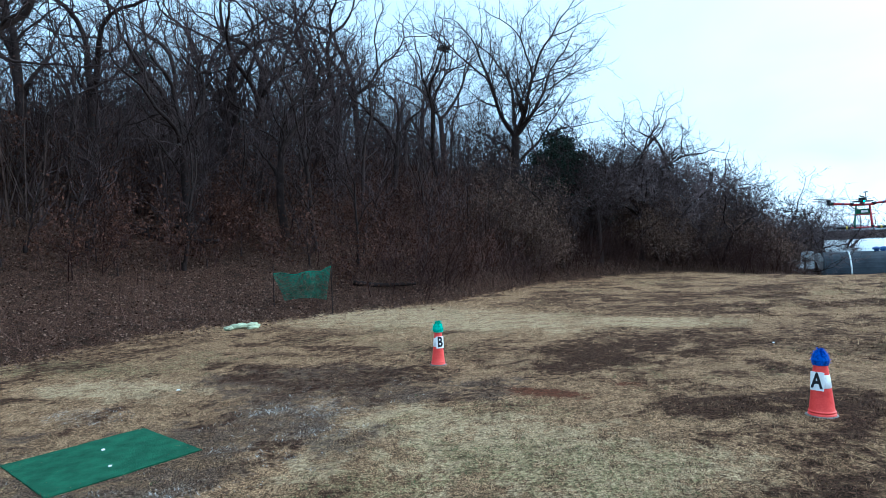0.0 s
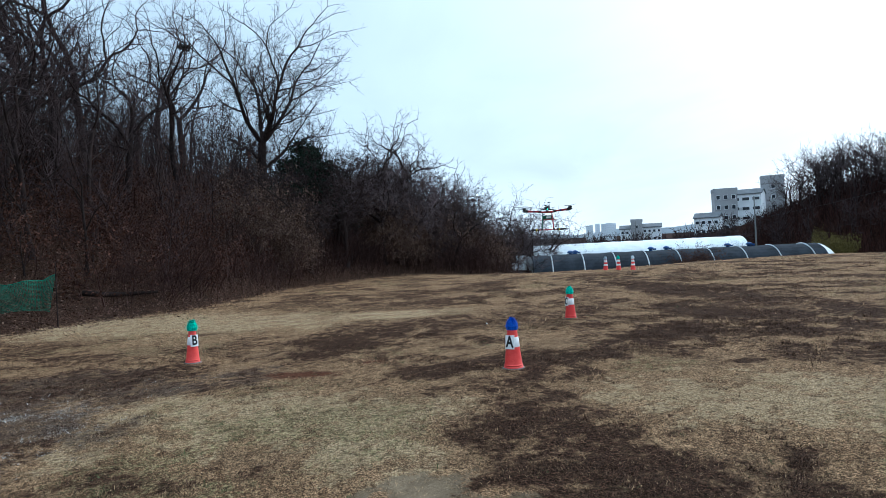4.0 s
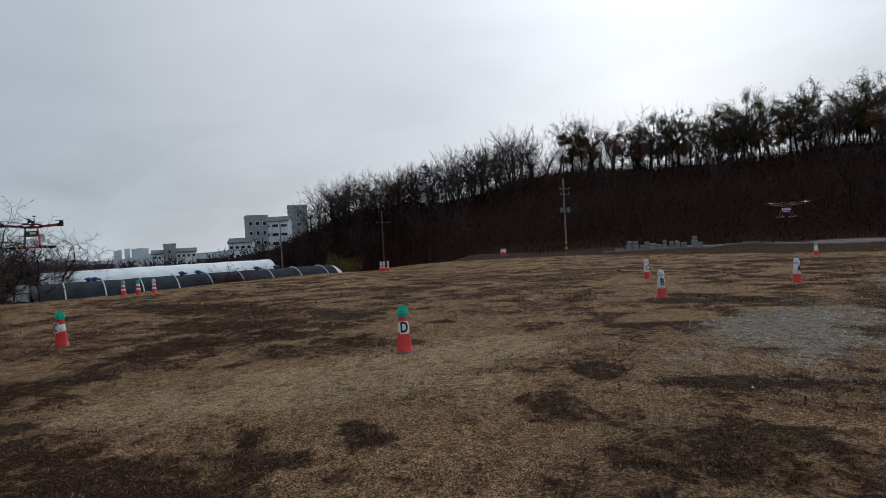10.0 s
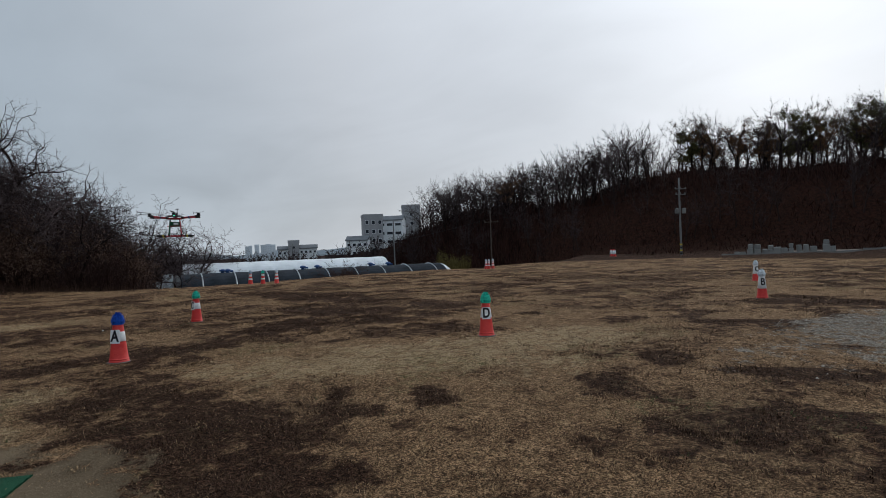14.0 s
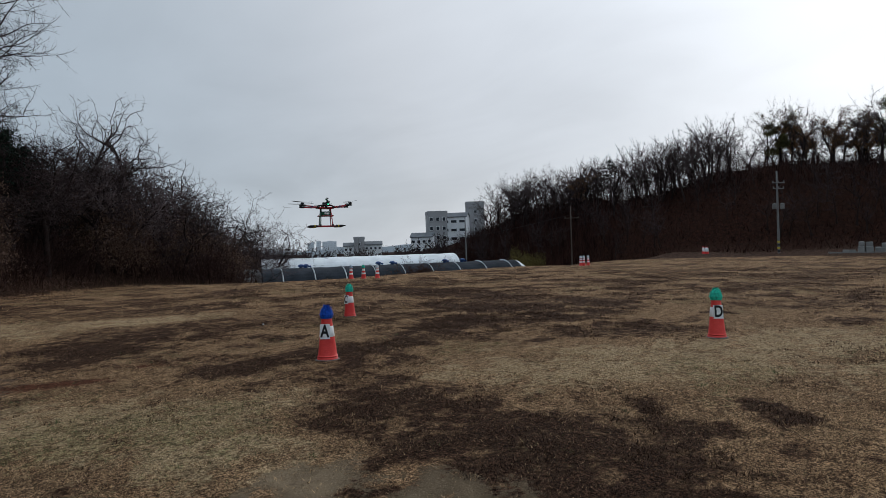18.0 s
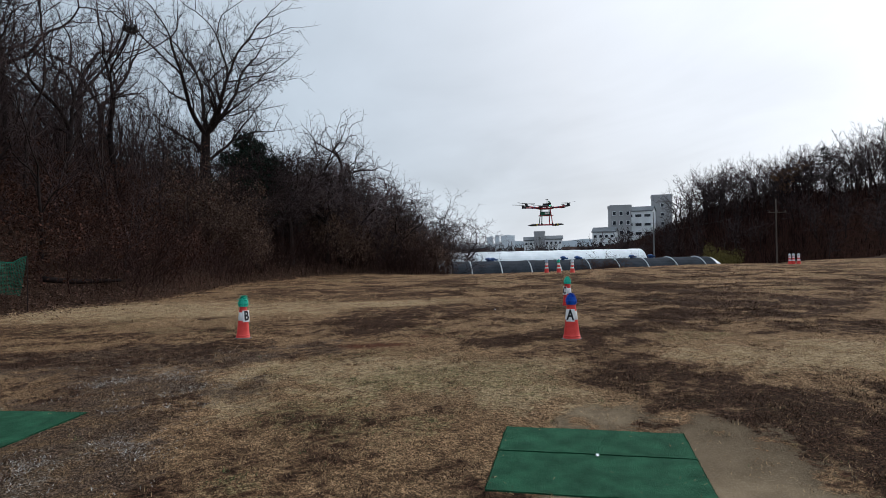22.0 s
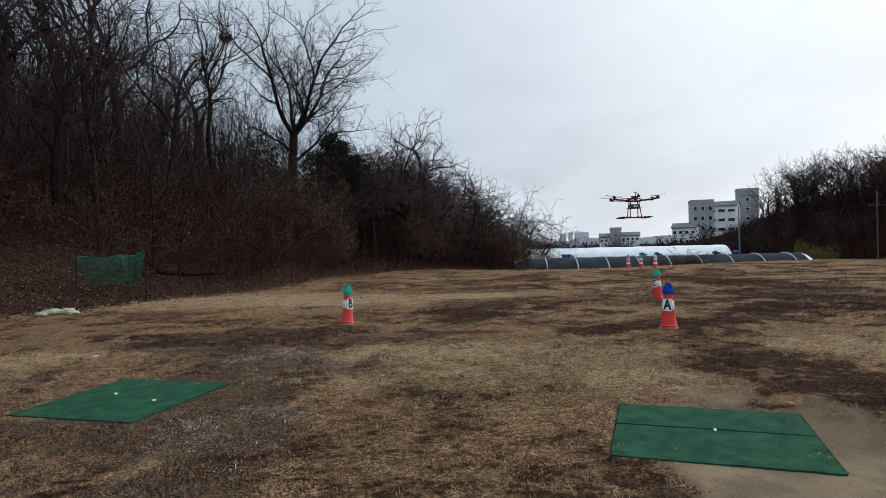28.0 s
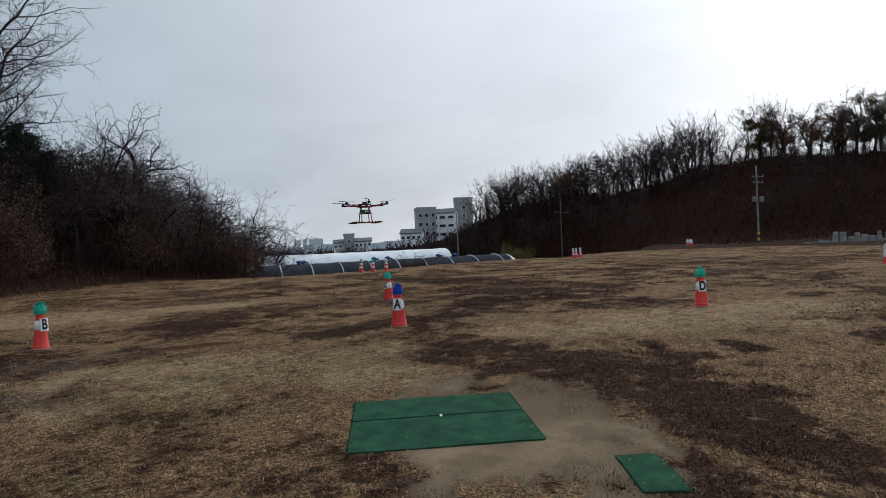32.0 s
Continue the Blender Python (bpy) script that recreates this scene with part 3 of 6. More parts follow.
def build_ground():
    xs, ys = lines(-9, 32, 0.2, -3200, 3200, 1.06, 3.0), lines(-9, 25, 0.2, -3200, 3200, 1.06, 3.0)
    X, Y = np.meshgrid(xs, ys)
    Z = ground(X, Y)
    nx, ny = len(xs), len(ys)
    verts = np.stack([X, Y, Z], -1).reshape(-1, 3)
    idx = np.arange(nx * ny).reshape(ny, nx)
    quads = np.stack([idx[:-1, :-1], idx[:-1, 1:], idx[1:, 1:], idx[1:, :-1]], -1).reshape(-1, 4)
    me = bpy.data.meshes.new("ground")
    me.vertices.add(len(verts))
    me.vertices.foreach_set("co", verts.ravel())
    me.loops.add(quads.size)
    me.loops.foreach_set("vertex_index", quads.ravel())
    me.polygons.add(len(quads))
    me.polygons.foreach_set("loop_start", np.arange(0, quads.size, 4))
    me.update(calc_edges=True)
    me.shade_smooth()
    for key, values in zip(("weeds", "soil", "green", "pale", "gravel", "litter", "clay", "ash", "shaded_litter", "glint"), covers(X.ravel(), Y.ravel())):
        me.attributes.new(key, "FLOAT", "POINT").data.foreach_set("value", np.asarray(values, np.float32))
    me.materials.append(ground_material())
    return tagged(new("ground", me), "dry straw-coloured lawn with dark dead weeds, rising to wooded hills", "ground", kind="structure")


build_ground()


# ---- mesh helpers ----
class Shape:
    """Collects vertices and faces for one mesh."""

    def __init__(self):
        self.v, self.f = [], []

    def ring_tube(self, points, radii, sides, cap=True):
        base, n = len(self.v), len(points)
        up = Vector((0, 0, 1))
        for i in range(n):
            p = Vector(points[i])
            t = (Vector(points[min(i + 1, n - 1)]) - Vector(points[max(i - 1, 0)]))
            t = t.normalized() if t.length > 1e-9 else up
            a = t.cross(up if abs(t.z) < 0.95 else Vector((1, 0, 0))).normalized()
            b = t.cross(a)
            for k in range(sides):
                w = 2 * math.pi * k / sides
                self.v.append(tuple(p + radii[i] * (math.cos(w) * a + math.sin(w) * b)))
        for i in range(n - 1):
            for k in range(sides):
                q = (k + 1) % sides
                self.f.append((base + i * sides + k, base + i * sides + q, base + (i + 1) * sides + q, base + (i + 1) * sides + k))
        if cap:
            self.f.append(tuple(base + k for k in range(sides))[::-1])
            self.f.append(tuple(base + (n - 1) * sides + k for k in range(sides)))
        return self

    def box(self, c, s, turn=0.0, taper=1.0, tilt=None):
        base = len(self.v)
        ca, sa = math.cos(turn), math.sin(turn)
        for dz in (-0.5, 0.5):
            k = taper if dz > 0 else 1.0
            for dx, dy in ((-0.5, -0.5), (0.5, -0.5), (0.5, 0.5), (-0.5, 0.5)):
                p = Vector((dx * s[0] * k, dy * s[1] * k, dz * s[2]))
                if tilt is not None:
                    p = tilt @ p
                self.v.append((c[0] + p.x * ca - p.y * sa, c[1] + p.x * sa + p.y * ca, c[2] + p.z))
        for q in ((0, 3, 2, 1), (4, 5, 6, 7), (0, 1, 5, 4), (1, 2, 6, 5), (2, 3, 7, 6), (3, 0, 4, 7)):
            self.f.append(tuple(base + i for i in q))
        return self

    def lathe(self, profile, sides=24, c=(0, 0, 0)):
        base, n = len(self.v), len(profile)
        for r, z in profile:
            for k in range(sides):
                w = 2 * math.pi * k / sides
                self.v.append((c[0] + r * math.cos(w), c[1] + r * math.sin(w), c[2] + z))
        for i in range(n - 1):
            for k in range(sides):
                q = (k + 1) % sides
                self.f.append((base + i * sides + k, base + i * sides + q, base + (i + 1) * sides + q, base + (i + 1) * sides + k))
        return self

    def sliver(self, pts, r, rnd):
        """A fine twig as a flat, tapering strip."""
        base = len(self.v)
        a, b, c = Vector(pts[0]), Vector(pts[len(pts) // 2]), Vector(pts[-1])
        t = c - a
        side = t.cross(Vector((rnd.gauss(0, 1), rnd.gauss(0, 1), rnd.gauss(0, 1))))
        side = side.normalized() * r if side.length > 1e-9 else Vector((r, 0, 0))
        self.v += [tuple(a - side), tuple(a + side), tuple(b + side * 0.7), tuple(b - side * 0.7), tuple(c)]
        self.f += [(base, base + 1, base + 2, base + 3), (base + 3, base + 2, base + 4)]

    def leaf(self, p, size, rnd):
        a = Vector((rnd.gauss(0, 1), rnd.gauss(0, 1), rnd.gauss(0, 1))).normalized()
        b = a.orthogonal().normalized()
        b.rotate(Matrix.Rotation(rnd.uniform(0, 6.28), 3, a))
        base = len(self.v)
        p = Vector(p)
        self.v += [tuple(p - a * size), tuple(p + b * size * 0.55), tuple(p + a * size), tuple(p - b * size * 0.5)]
        self.f.append((base, base + 1, base + 2, base + 3))
        return self

    def mesh(self, name, material, smooth_shade=False):
        return from_arrays(name, self.v, self.f, material, smooth_shade)


def part(name, shape, material, parent, label="", smooth_shade=False):
    """Links a shape or a ready mesh as one part under a thing."""
    me = shape if isinstance(shape, bpy.types.Mesh) else shape.mesh(name, material, smooth_shade)
    ob = new(name, me)
    ob.parent = parent
    if label:
        ob["label"] = label
    return ob


def thing(name, label, category, group="", m=None):
    ob = tagged(new(name), label, category, group)
    ob.empty_display_size = 0.2
    if m is not None:
        ob.matrix_basis = m
    return ob


# ---- trees ----
def grow(shape, twigs, tips, rnd, p, d, r, length, level, spec):
    """One branch: a bent, tapering tube with its children along it."""
    seg = spec["segs"][min(level, len(spec["segs"]) - 1)]
    pts, rad = [Vector(p)], [r]
    d = Vector(d).normalized()
    wob = spec["wobble"][min(level, len(spec["wobble"]) - 1)]
    end = r * spec["taper"][min(level, len(spec["taper"]) - 1)]
    for i in range(seg):
        d = (d + Vector((rnd.gauss(0, wob), rnd.gauss(0, wob), rnd.gauss(0, wob * 0.7))) + Vector((0, 0, spec["lift"][min(level, len(spec["lift"]) - 1)]))).normalized()
        pts.append(pts[-1] + d * (length / seg))
        rad.append(r + (end - r) * (i + 1) / seg)
    sides = spec["sides"][min(level, 2)]
    if level >= spec["levels"]:
        twigs.sliver(pts, r, rnd)
    else:
        (shape if level < spec["woody"] else twigs).ring_tube(pts, rad, sides, cap=False)
    if level >= spec["levels"]:
        tips.append(pts[-1])
        tips.append(pts[len(pts) // 2])
        return
    count = spec["kids"][level]
    start = spec["bare"][min(level, len(spec["bare"]) - 1)]
    for k in range(count):
        f = start + (1 - start) * (k + rnd.uniform(0.2, 0.9)) / count
        f = min(f, 0.999)
        i = min(int(f * seg), seg - 1)
        q = pts[i].lerp(pts[i + 1], f * seg - i)
        here = rad[i] + (rad[i + 1] - rad[i]) * (f * seg - i)
        along = (pts[i + 1] - pts[i]).normalized()
        side = along.orthogonal()
        side.rotate(Matrix.Rotation(2.4 * k + rnd.uniform(-0.6, 0.6), 3, along))
        spread = radians(rnd.uniform(*spec["angle"][min(level, len(spec["angle"]) - 1)]))
        nd = along * math.cos(spread) + side.normalized() * math.sin(spread)
        kid = length * rnd.uniform(*spec["ratio"][min(level, len(spec["ratio"]) - 1)]) * (1.0 - 0.45 * (f - start) / (1.001 - start))
        grow(shape, twigs, tips, rnd, q, nd, max(min(here * rnd.uniform(*spec.get("thin", (0.55, 0.8))), here), spec["least"]), kid, level + 1, spec)
    # the leader goes on past its last child
    if level < 2:
        grow(shape, twigs, tips, rnd, pts[-1], d, end, length * 0.45, level + 1, spec)


def fork(wood, twigs, tips, rnd, p, d, r, length, level, spec):
    """One limb that bends, sends out side shoots and splits at its end, the way broad-leaved trees do."""
    last = spec["levels"]
    seg = ((6, 6, 5, 4, 3, 2, 2) if spec["fine"] else (4, 4, 3, 2, 2, 2, 2))[min(level, 6)]
    wob = spec["crook"] * (0.35 if level == 0 else 0.85 + 0.22 * level)
    d = Vector(d).normalized()
    drift = Vector((rnd.gauss(0, 1), rnd.gauss(0, 1), rnd.gauss(0, 0.5))) * spec["drift"] * (0.3 if level == 0 else 1.0)
    pts, rad = [Vector(p)], [r]
    end = r * (spec["trunk_taper"] if level == 0 else spec["taper"])
    for i in range(seg):
        if i == seg // 2:
            drift = -drift
        d = (d + drift / seg + Vector((rnd.gauss(0, wob), rnd.gauss(0, wob), rnd.gauss(0, wob))) + Vector((0, 0, spec["lift"] * (1 if level else 0)))).normalized()
        pts.append(pts[-1] + d * (length / seg))
        rad.append(r + (end - r) * (i + 1) / seg)
    if level >= last:
        twigs.sliver(pts, max(r, spec["least"]), rnd)
        tips += [pts[-1], pts[1]]
        return
    (wood if level < spec["woody"] else twigs).ring_tube(pts, rad, (8, 6, 5, 4, 3, 3)[min(level, 5)] if spec["fine"] else (5, 4, 3, 3, 3, 3)[min(level, 5)], cap=False)

    def child(f, lo, hi, share, reach, turn):
        i = min(int(f * seg), seg - 1)
        q = pts[i].lerp(pts[i + 1], f * seg - i)
        here = rad[i] + (rad[i + 1] - rad[i]) * (f * seg - i)
        along = (pts[i + 1] - pts[i]).normalized()
        side = along.orthogonal().normalized()
        side.rotate(Matrix.Rotation(turn, 3, along))
        w = radians(rnd.uniform(lo, hi))
        fork(wood, twigs, tips, rnd, q, along * math.cos(w) + side * math.sin(w), max(here * share, spec["least"]), length * reach * (spec["tip"] if level + 1 == last else 1.0), level + 1, spec)

    split = spec["split"][min(level, len(spec["split"]) - 1)]
    base = rnd.uniform(0, 6.28)
    lo, hi = spec["open"][min(level, len(spec["open"]) - 1)]
    for k in range(split):
        main = k == 0 and level > 0
        child(0.999, 5 if main else lo, 18 if main else hi, rnd.uniform(0.88, 1.0) if main else rnd.uniform(0.62, 0.85) * (0.72 if split > 3 else 1.0), spec["keep"] * rnd.uniform(0.85, 1.1) * (spec["first"] if level == 0 else 1.0), base + 6.28 * k / split + rnd.uniform(-0.4, 0.4))
    sides = spec["shoots"][min(level, len(spec["shoots"]) - 1)]
    for k in range(sides):
        f = spec["bare"] + (0.95 - spec["bare"]) * (k + rnd.random()) / sides if level == 0 else 0.15 + 0.8 * (k + rnd.random()) / sides
        child(f, lo + 12, hi + 18, rnd.uniform(0.35, 0.6), spec["keep"] * rnd.uniform(0.45, 0.85) * (spec["first"] * 0.75 if level == 0 else 1.0), base + 2.4 * k + rnd.uniform(-0.5, 0.5))


# broad-leaved trees, bare in winter: how they fork, and how crooked they are
OAK = dict(levels=5, woody=3, fine=True, crook=0.15, drift=0.55, lift=0.045, trunk_taper=0.7, taper=0.6, split=(2, 2, 2, 2, 2), shoots=(2, 3, 2, 2, 4), open=((14, 34), (22, 48), (24, 52), (25, 60)), keep=0.72, first=1.05, bare=0.55, least=0.0075, tip=0.85)
FAN = dict(OAK, levels=6, woody=3, crook=0.085, drift=0.3, lift=0.02, trunk_taper=0.8, taper=0.66, split=(4, 2, 2, 2, 2, 2), shoots=(3, 4, 3, 3, 2, 3), open=((18, 52), (20, 42), (22, 48), (26, 58)), keep=0.71, first=0.9, bare=0.62, least=0.0095, tip=0.8)
SLIM = dict(OAK, levels=4, fine=False, crook=0.17, drift=0.5, split=(2, 2, 2, 3), shoots=(4, 3, 3, 7), open=((12, 36), (20, 46), (24, 56), (28, 70)), keep=0.74, first=0.85, bare=0.35, lift=0.035, least=0.0095, tip=0.66)
ROUND = dict(OAK, levels=4, fine=False, woody=2, crook=0.15, drift=0.5, split=(3, 2, 2, 3), shoots=(3, 3, 4, 8), open=((18, 46), (22, 50), (26, 56), (28, 70)), keep=0.76, first=1.05, bare=0.5, lift=0.015, least=0.011, tip=0.62)
FAR = dict(ROUND, crook=0.14, drift=0.45, shoots=(3, 3, 3, 7), open=((16, 46), (20, 48), (24, 55), (28, 70)), keep=0.75, first=0.95, bare=0.45, lift=0.02, least=0.0125, tip=0.66)
# brushwood and saplings: stems with side shoots
BRUSH = dict(levels=2, woody=1, sides=(3, 3, 3), segs=(4, 2, 2), wobble=(0.16, 0.24, 0.28), taper=(0.4, 0.4, 0.5), lift=(0.03, 0.02, 0.0),
             kids=(6, 5), bare=(0.1, 0.05), angle=((25, 65), (30, 75)), ratio=((0.4, 0.75), (0.4, 0.8)), least=0.007)
SAPLING = dict(levels=2, woody=1, sides=(4, 3, 3), segs=(6, 3, 2), wobble=(0.1, 0.2, 0.26), taper=(0.3, 0.3, 0.4), lift=(0.04, 0.10, 0.05), kids=(16, 7), bare=(0.12, 0.05), angle=((30, 65), (30, 65), (30, 70)), ratio=((0.25, 0.5), (0.35, 0.7)), least=0.009)


def tree(name, label, category, group, seed, height, radius, spec, lean=(0, 0), leaves=None, leaf_size=0.09, leaf_count=3, bark=None, trunk_share=0.4, stems=1, twig=None, spread=0.22, clumps=1.0):
    rnd = random.Random(seed)
    wood, twigs, tips = Shape(), Shape(), []
    way = fork if "split" in spec else grow
    for k in range(stems):
        a = 6.28 * k / stems + rnd.random()
        tilt = (lean[0] + (spread * math.cos(a) if stems > 1 else 0), lean[1] + (spread * math.sin(a) if stems > 1 else 0))
        way(wood, twigs, tips, rnd, (0.05 * math.cos(a) * stems, 0.05 * math.sin(a) * stems, -0.35), (*tilt, 1), radius * rnd.uniform(0.85, 1.1), height * trunk_share, 0, spec)
    k = height / max(v[2] for v in twigs.v)
    for some in (wood, twigs):
        some.v = [(v[0] * k, v[1] * k, v[2] * k) for v in some.v]
    tips = [t * k for t in tips]
    # a root flare where the trunk meets the soil
    wood.lathe([(radius * 1.6, -0.35), (radius * 1.25, 0.0), (radius * 1.0, 0.35)], 8)
    root = thing(name, label, category, group)
    part("trunk", wood, bark or BARK, root, smooth_shade=True)
    part("crown", twigs, twig or TWIG, root, "bare dark twigs" if not leaves else "")
    if leaves:
        fol = Shape()
        for t in tips:
            if clumps < 1.0 and noise.noise(t * 0.55 + Vector((seed, 0, 0))) < 0.35 - 0.7 * clumps:
                continue
            for _ in range(leaf_count):
                fol.leaf(t + Vector((rnd.gauss(0, 0.16), rnd.gauss(0, 0.16), rnd.gauss(0, 0.14))) * (leaf_size / 0.09) ** 0.7, leaf_size * rnd.uniform(0.6, 1.3), rnd)
        part("foliage", fol, leaves, root, "withered leaves still hanging")
    return root


def shrub(seed, height, width, stems, leaves=None, leaf_count=2, leaf_size=0.05, label="leafless brown thicket shrub at the wood's edge", twig=None):
    rnd = random.Random(seed)
    wood, twigs, tips = Shape(), Shape(), []
    for k in range(stems):
        a, q = rnd.uniform(0, 6.28), rnd.random() ** 0.5
        x, y = q * width * 0.4 * math.cos(a), q * width * 0.4 * math.sin(a)
        grow(wood, twigs, tips, rnd, (x, y, -0.15), (0.55 * q * math.cos(a) + rnd.gauss(0, 0.15), 0.55 * q * math.sin(a) + rnd.gauss(0, 0.15), 1), 0.018 * rnd.uniform(0.7, 1.4), height * rnd.uniform(0.6, 1.0), 0, BRUSH)
    root = thing("shrub", label, "shrub", "shrubs along the wood's edge")
    part("stem", wood, SHRUB_TWIG, root)["kind"] = "stuff"
    part("brushwood", twigs, twig or SHRUB_TWIG, root)["kind"] = "stuff"
    if leaves:
        fol = Shape()
        for t in tips:
            for _ in range(leaf_count):
                fol.leaf(t + Vector((rnd.gauss(0, 0.1), rnd.gauss(0, 0.1), rnd.gauss(0, 0.1))), leaf_size * rnd.uniform(0.6, 1.4), rnd)
        part("foliage", fol, leaves, root, "curled dead brown leaves")
    return root


def pine(seed, height):
    rnd = random.Random(seed)
    wood, fol = Shape(), Shape()
    wood.ring_tube([(0, 0, -0.3), (0.1, 0, height * 0.5), (0.05, 0.1, height)], [0.17, 0.11, 0.02], 7, cap=False)
    z = height * 0.25
    while z < height:
        reach = (height - z) * 0.4 + 0.5
        for k in range(7):
            a = rnd.uniform(0, 6.28)
            tip = Vector((reach * math.cos(a), reach * math.sin(a), z + reach * rnd.uniform(-0.1, 0.35)))
            wood.ring_tube([(0, 0, z), tip * 0.5 + Vector((0, 0, z * 0.5)), tip], [0.035, 0.025, 0.008], 3, cap=False)
            for _ in range(85):
                f = rnd.uniform(0.2, 1.0)
                fol.leaf(Vector((0, 0, z)).lerp(tip, f) + Vector((rnd.gauss(0, 0.2), rnd.gauss(0, 0.2), rnd.gauss(0, 0.15))), rnd.uniform(0.035, 0.09), rnd)
        z += height * 0.075
    root = thing("pine_tree", "dark green pine among bare trees", "pine tree", "pines in the wood")
    part("trunk", wood, BARK, root)
    part("crown", fol, PINE, root, "dark green needles")
    return root


def stand(ob, x, y, scale=1.0, turn=0.0, squash=1.0):
    """Sets a master at its first place."""
    ob.matrix_basis = pose(x, y, gz(x, y), 0, 0, turn) @ Matrix.Diagonal((scale, scale, scale * squash, 1))


def again(ob, x, y, scale=1.0, turn=0.0, squash=1.0):
    made = copy_thing(ob, Matrix.Identity(4))
    stand(made, x, y, scale, turn, squash)
    return made


def plant(masters, places, rnd, lo=0.8, hi=1.25):
    """Spreads masters over places; each master stands at its own first place too."""
    used = set()
    for n, (x, y) in enumerate(places):
        i = rnd.randrange(len(masters))
        left = [k for k in range(len(masters)) if k not in used]
        if len(places) - n <= len(left):
            i = left[0]
        s, t, q = rnd.uniform(lo, hi), rnd.uniform(0, 360), rnd.uniform(0.9, 1.12)
        if i in used:
            again(masters[i], x, y, s, t, q)
        else:
            stand(masters[i], x, y, s, t, q)
            used.add(i)


def at_polar(az, d):
    return d * math.sin(radians(az)), d * math.cos(radians(az))


def plant_wood():
    rnd = random.Random(7)
    foot = lambda az: float(np.interp(az, WOOD_AZ, WOOD_FOOT))
    oaks = [tree("bare_tree", "tall leafless oak with dark twisting limbs", "tree", "trees of the near wood", 100 + k, 13.5, 0.24, OAK, trunk_share=0.34, lean=((0.16, 0), (-0.1, 0.1), (0, 0), (0.1, -0.1), (-0.16, 0))[k]) for k in range(5)]
    slims = [tree("slim_tree", "slender leafless tree with dark bark on the wooded slope", "tree", "slender trees of the near wood", 200 + k, 11, 0.12, SLIM, trunk_share=0.42) for k in range(6)]
    # the tall tree with a wide crown that stands out above the wood, and its neighbours
    big = tree("wide_crowned_tree", "tall leafless tree with a wide fan-shaped crown", "tree", "", 58, 14.3, 0.42, FAN, trunk_share=0.46, twig=BARK)
    stand(big, 3.45, 38.2, 1.0, 20)
    nest_tree = tree("nest_tree", "tall leafless tree carrying a bird's nest", "tree", "", 39, 12.0, 0.22, dict(OAK, bare=0.75, split=(3, 2, 2, 2, 2), shoots=(1, 3, 2, 2, 4)), trunk_share=0.46, lean=(-0.12, 0))
    stand(nest_tree, -0.9, 37.0, 1.0, 100)
    crooked = tree("crooked_tree", "leafless tree leaning over with one crooked limb", "tree", "", 46, 8.6, 0.16, dict(OAK, crook=0.22, drift=0.8), trunk_share=0.4, lean=(0.3, -0.1))
    stand(crooked, 8.6, 41.0, 1.1, 0)
    spread_tree = tree("broad_tree", "broad leafless tree with crooked branches", "tree", "", 61, 9.9, 0.24, dict(OAK, crook=0.17, drift=0.7, split=(3, 2, 2, 2, 2), first=1.15, open=((20, 50), (22, 50), (24, 54), (25, 60))), trunk_share=0.32)
    stand(spread_tree, 13.6, 45.2, 1.0, 340)
    far_spread = tree("broad_tree", "broad leafless tree with crooked branches", "tree", "", 47, 9.4, 0.22, ROUND, trunk_share=0.36, stems=2)
    stand(far_spread, 19.3, 48.5, 1.0, 80)
    spots_o, spots_s = [], []
    for _ in range(52):
        az = rnd.uniform(-62, 10)
        spots_o.append(at_polar(az, foot(az) + 5 + 27 * rnd.random() ** 1.1))
    for _ in range(120):
        az = rnd.uniform(-68, 14)
        spots_s.append(at_polar(az, foot(az) + 3 + 46 * rnd.random()))
    apart = lambda x, y: min(math.hypot(x - 3.45, y - 38.2), math.hypot(x + 0.9, y - 37)) > 3 and not (-1 < math.degrees(math.atan2(x, y)) < 11 and math.hypot(x, y) < 44)
    spots_o = [q for q in spots_o if apart(*q)]
    spots_o = [q for k, q in enumerate(spots_o) if not -17 < math.degrees(math.atan2(*q)) < -1 or k % 2]
    for _ in range(26):
        az = rnd.uniform(-32, -4)
        spots_o.append(at_polar(az, foot(az) + 10 + 16 * rnd.random()))
    spots_o += [at_polar(az, foot(az) + 9 + 1.3 * k) for k, az in enumerate((-44, -37, -34.5, -40, -31.5, -35.5, -30, -33, -38.5, -28.5))]
    spots_o = [q for k, q in enumerate(spots_o) if math.degrees(math.atan2(*q)) > -24 or k % 5 in (0, 2)]
    spots_s = [q for k, q in enumerate(spots_s) if math.degrees(math.atan2(*q)) > -24 or k % 5 in (0, 2)]
    spots_s += [at_polar(az, foot(az) + 12 + 3 * (k % 5)) for k, az in enumerate((-40, -38.6, -37, -36, -34.8, -33.6, -32.2, -30.8))]
    plant(oaks, spots_o, rnd, 0.72, 1.15)
    plant(slims, [q for q in spots_s if apart(*q) or math.hypot(*q) > 50], rnd, 0.6, 1.08)
    for k in range(80):
        az = rnd.uniform(-30, 7)
        again(slims[k % 6], *at_polar(az, foot(az) + 16 + 34 * rnd.random()), rnd.uniform(0.4, 0.75), rnd.uniform(0, 360), rnd.uniform(0.8, 1.05))
    saplings = [tree("sapling", "thin many-branched leafless sapling in the undergrowth", "sapling", "saplings of the near wood", 230 + k, 5.2, 0.035, SAPLING, trunk_share=0.9) for k in range(4)]
    spots = []
    for _ in range(190):
        az = rnd.uniform(-66, 22)
        spots.append(at_polar(az, foot(az) + (2.5 if az > -8 else 6) + 42 * rnd.random() ** 1.3))
    plant(saplings, spots, rnd, 0.6, 1.35)
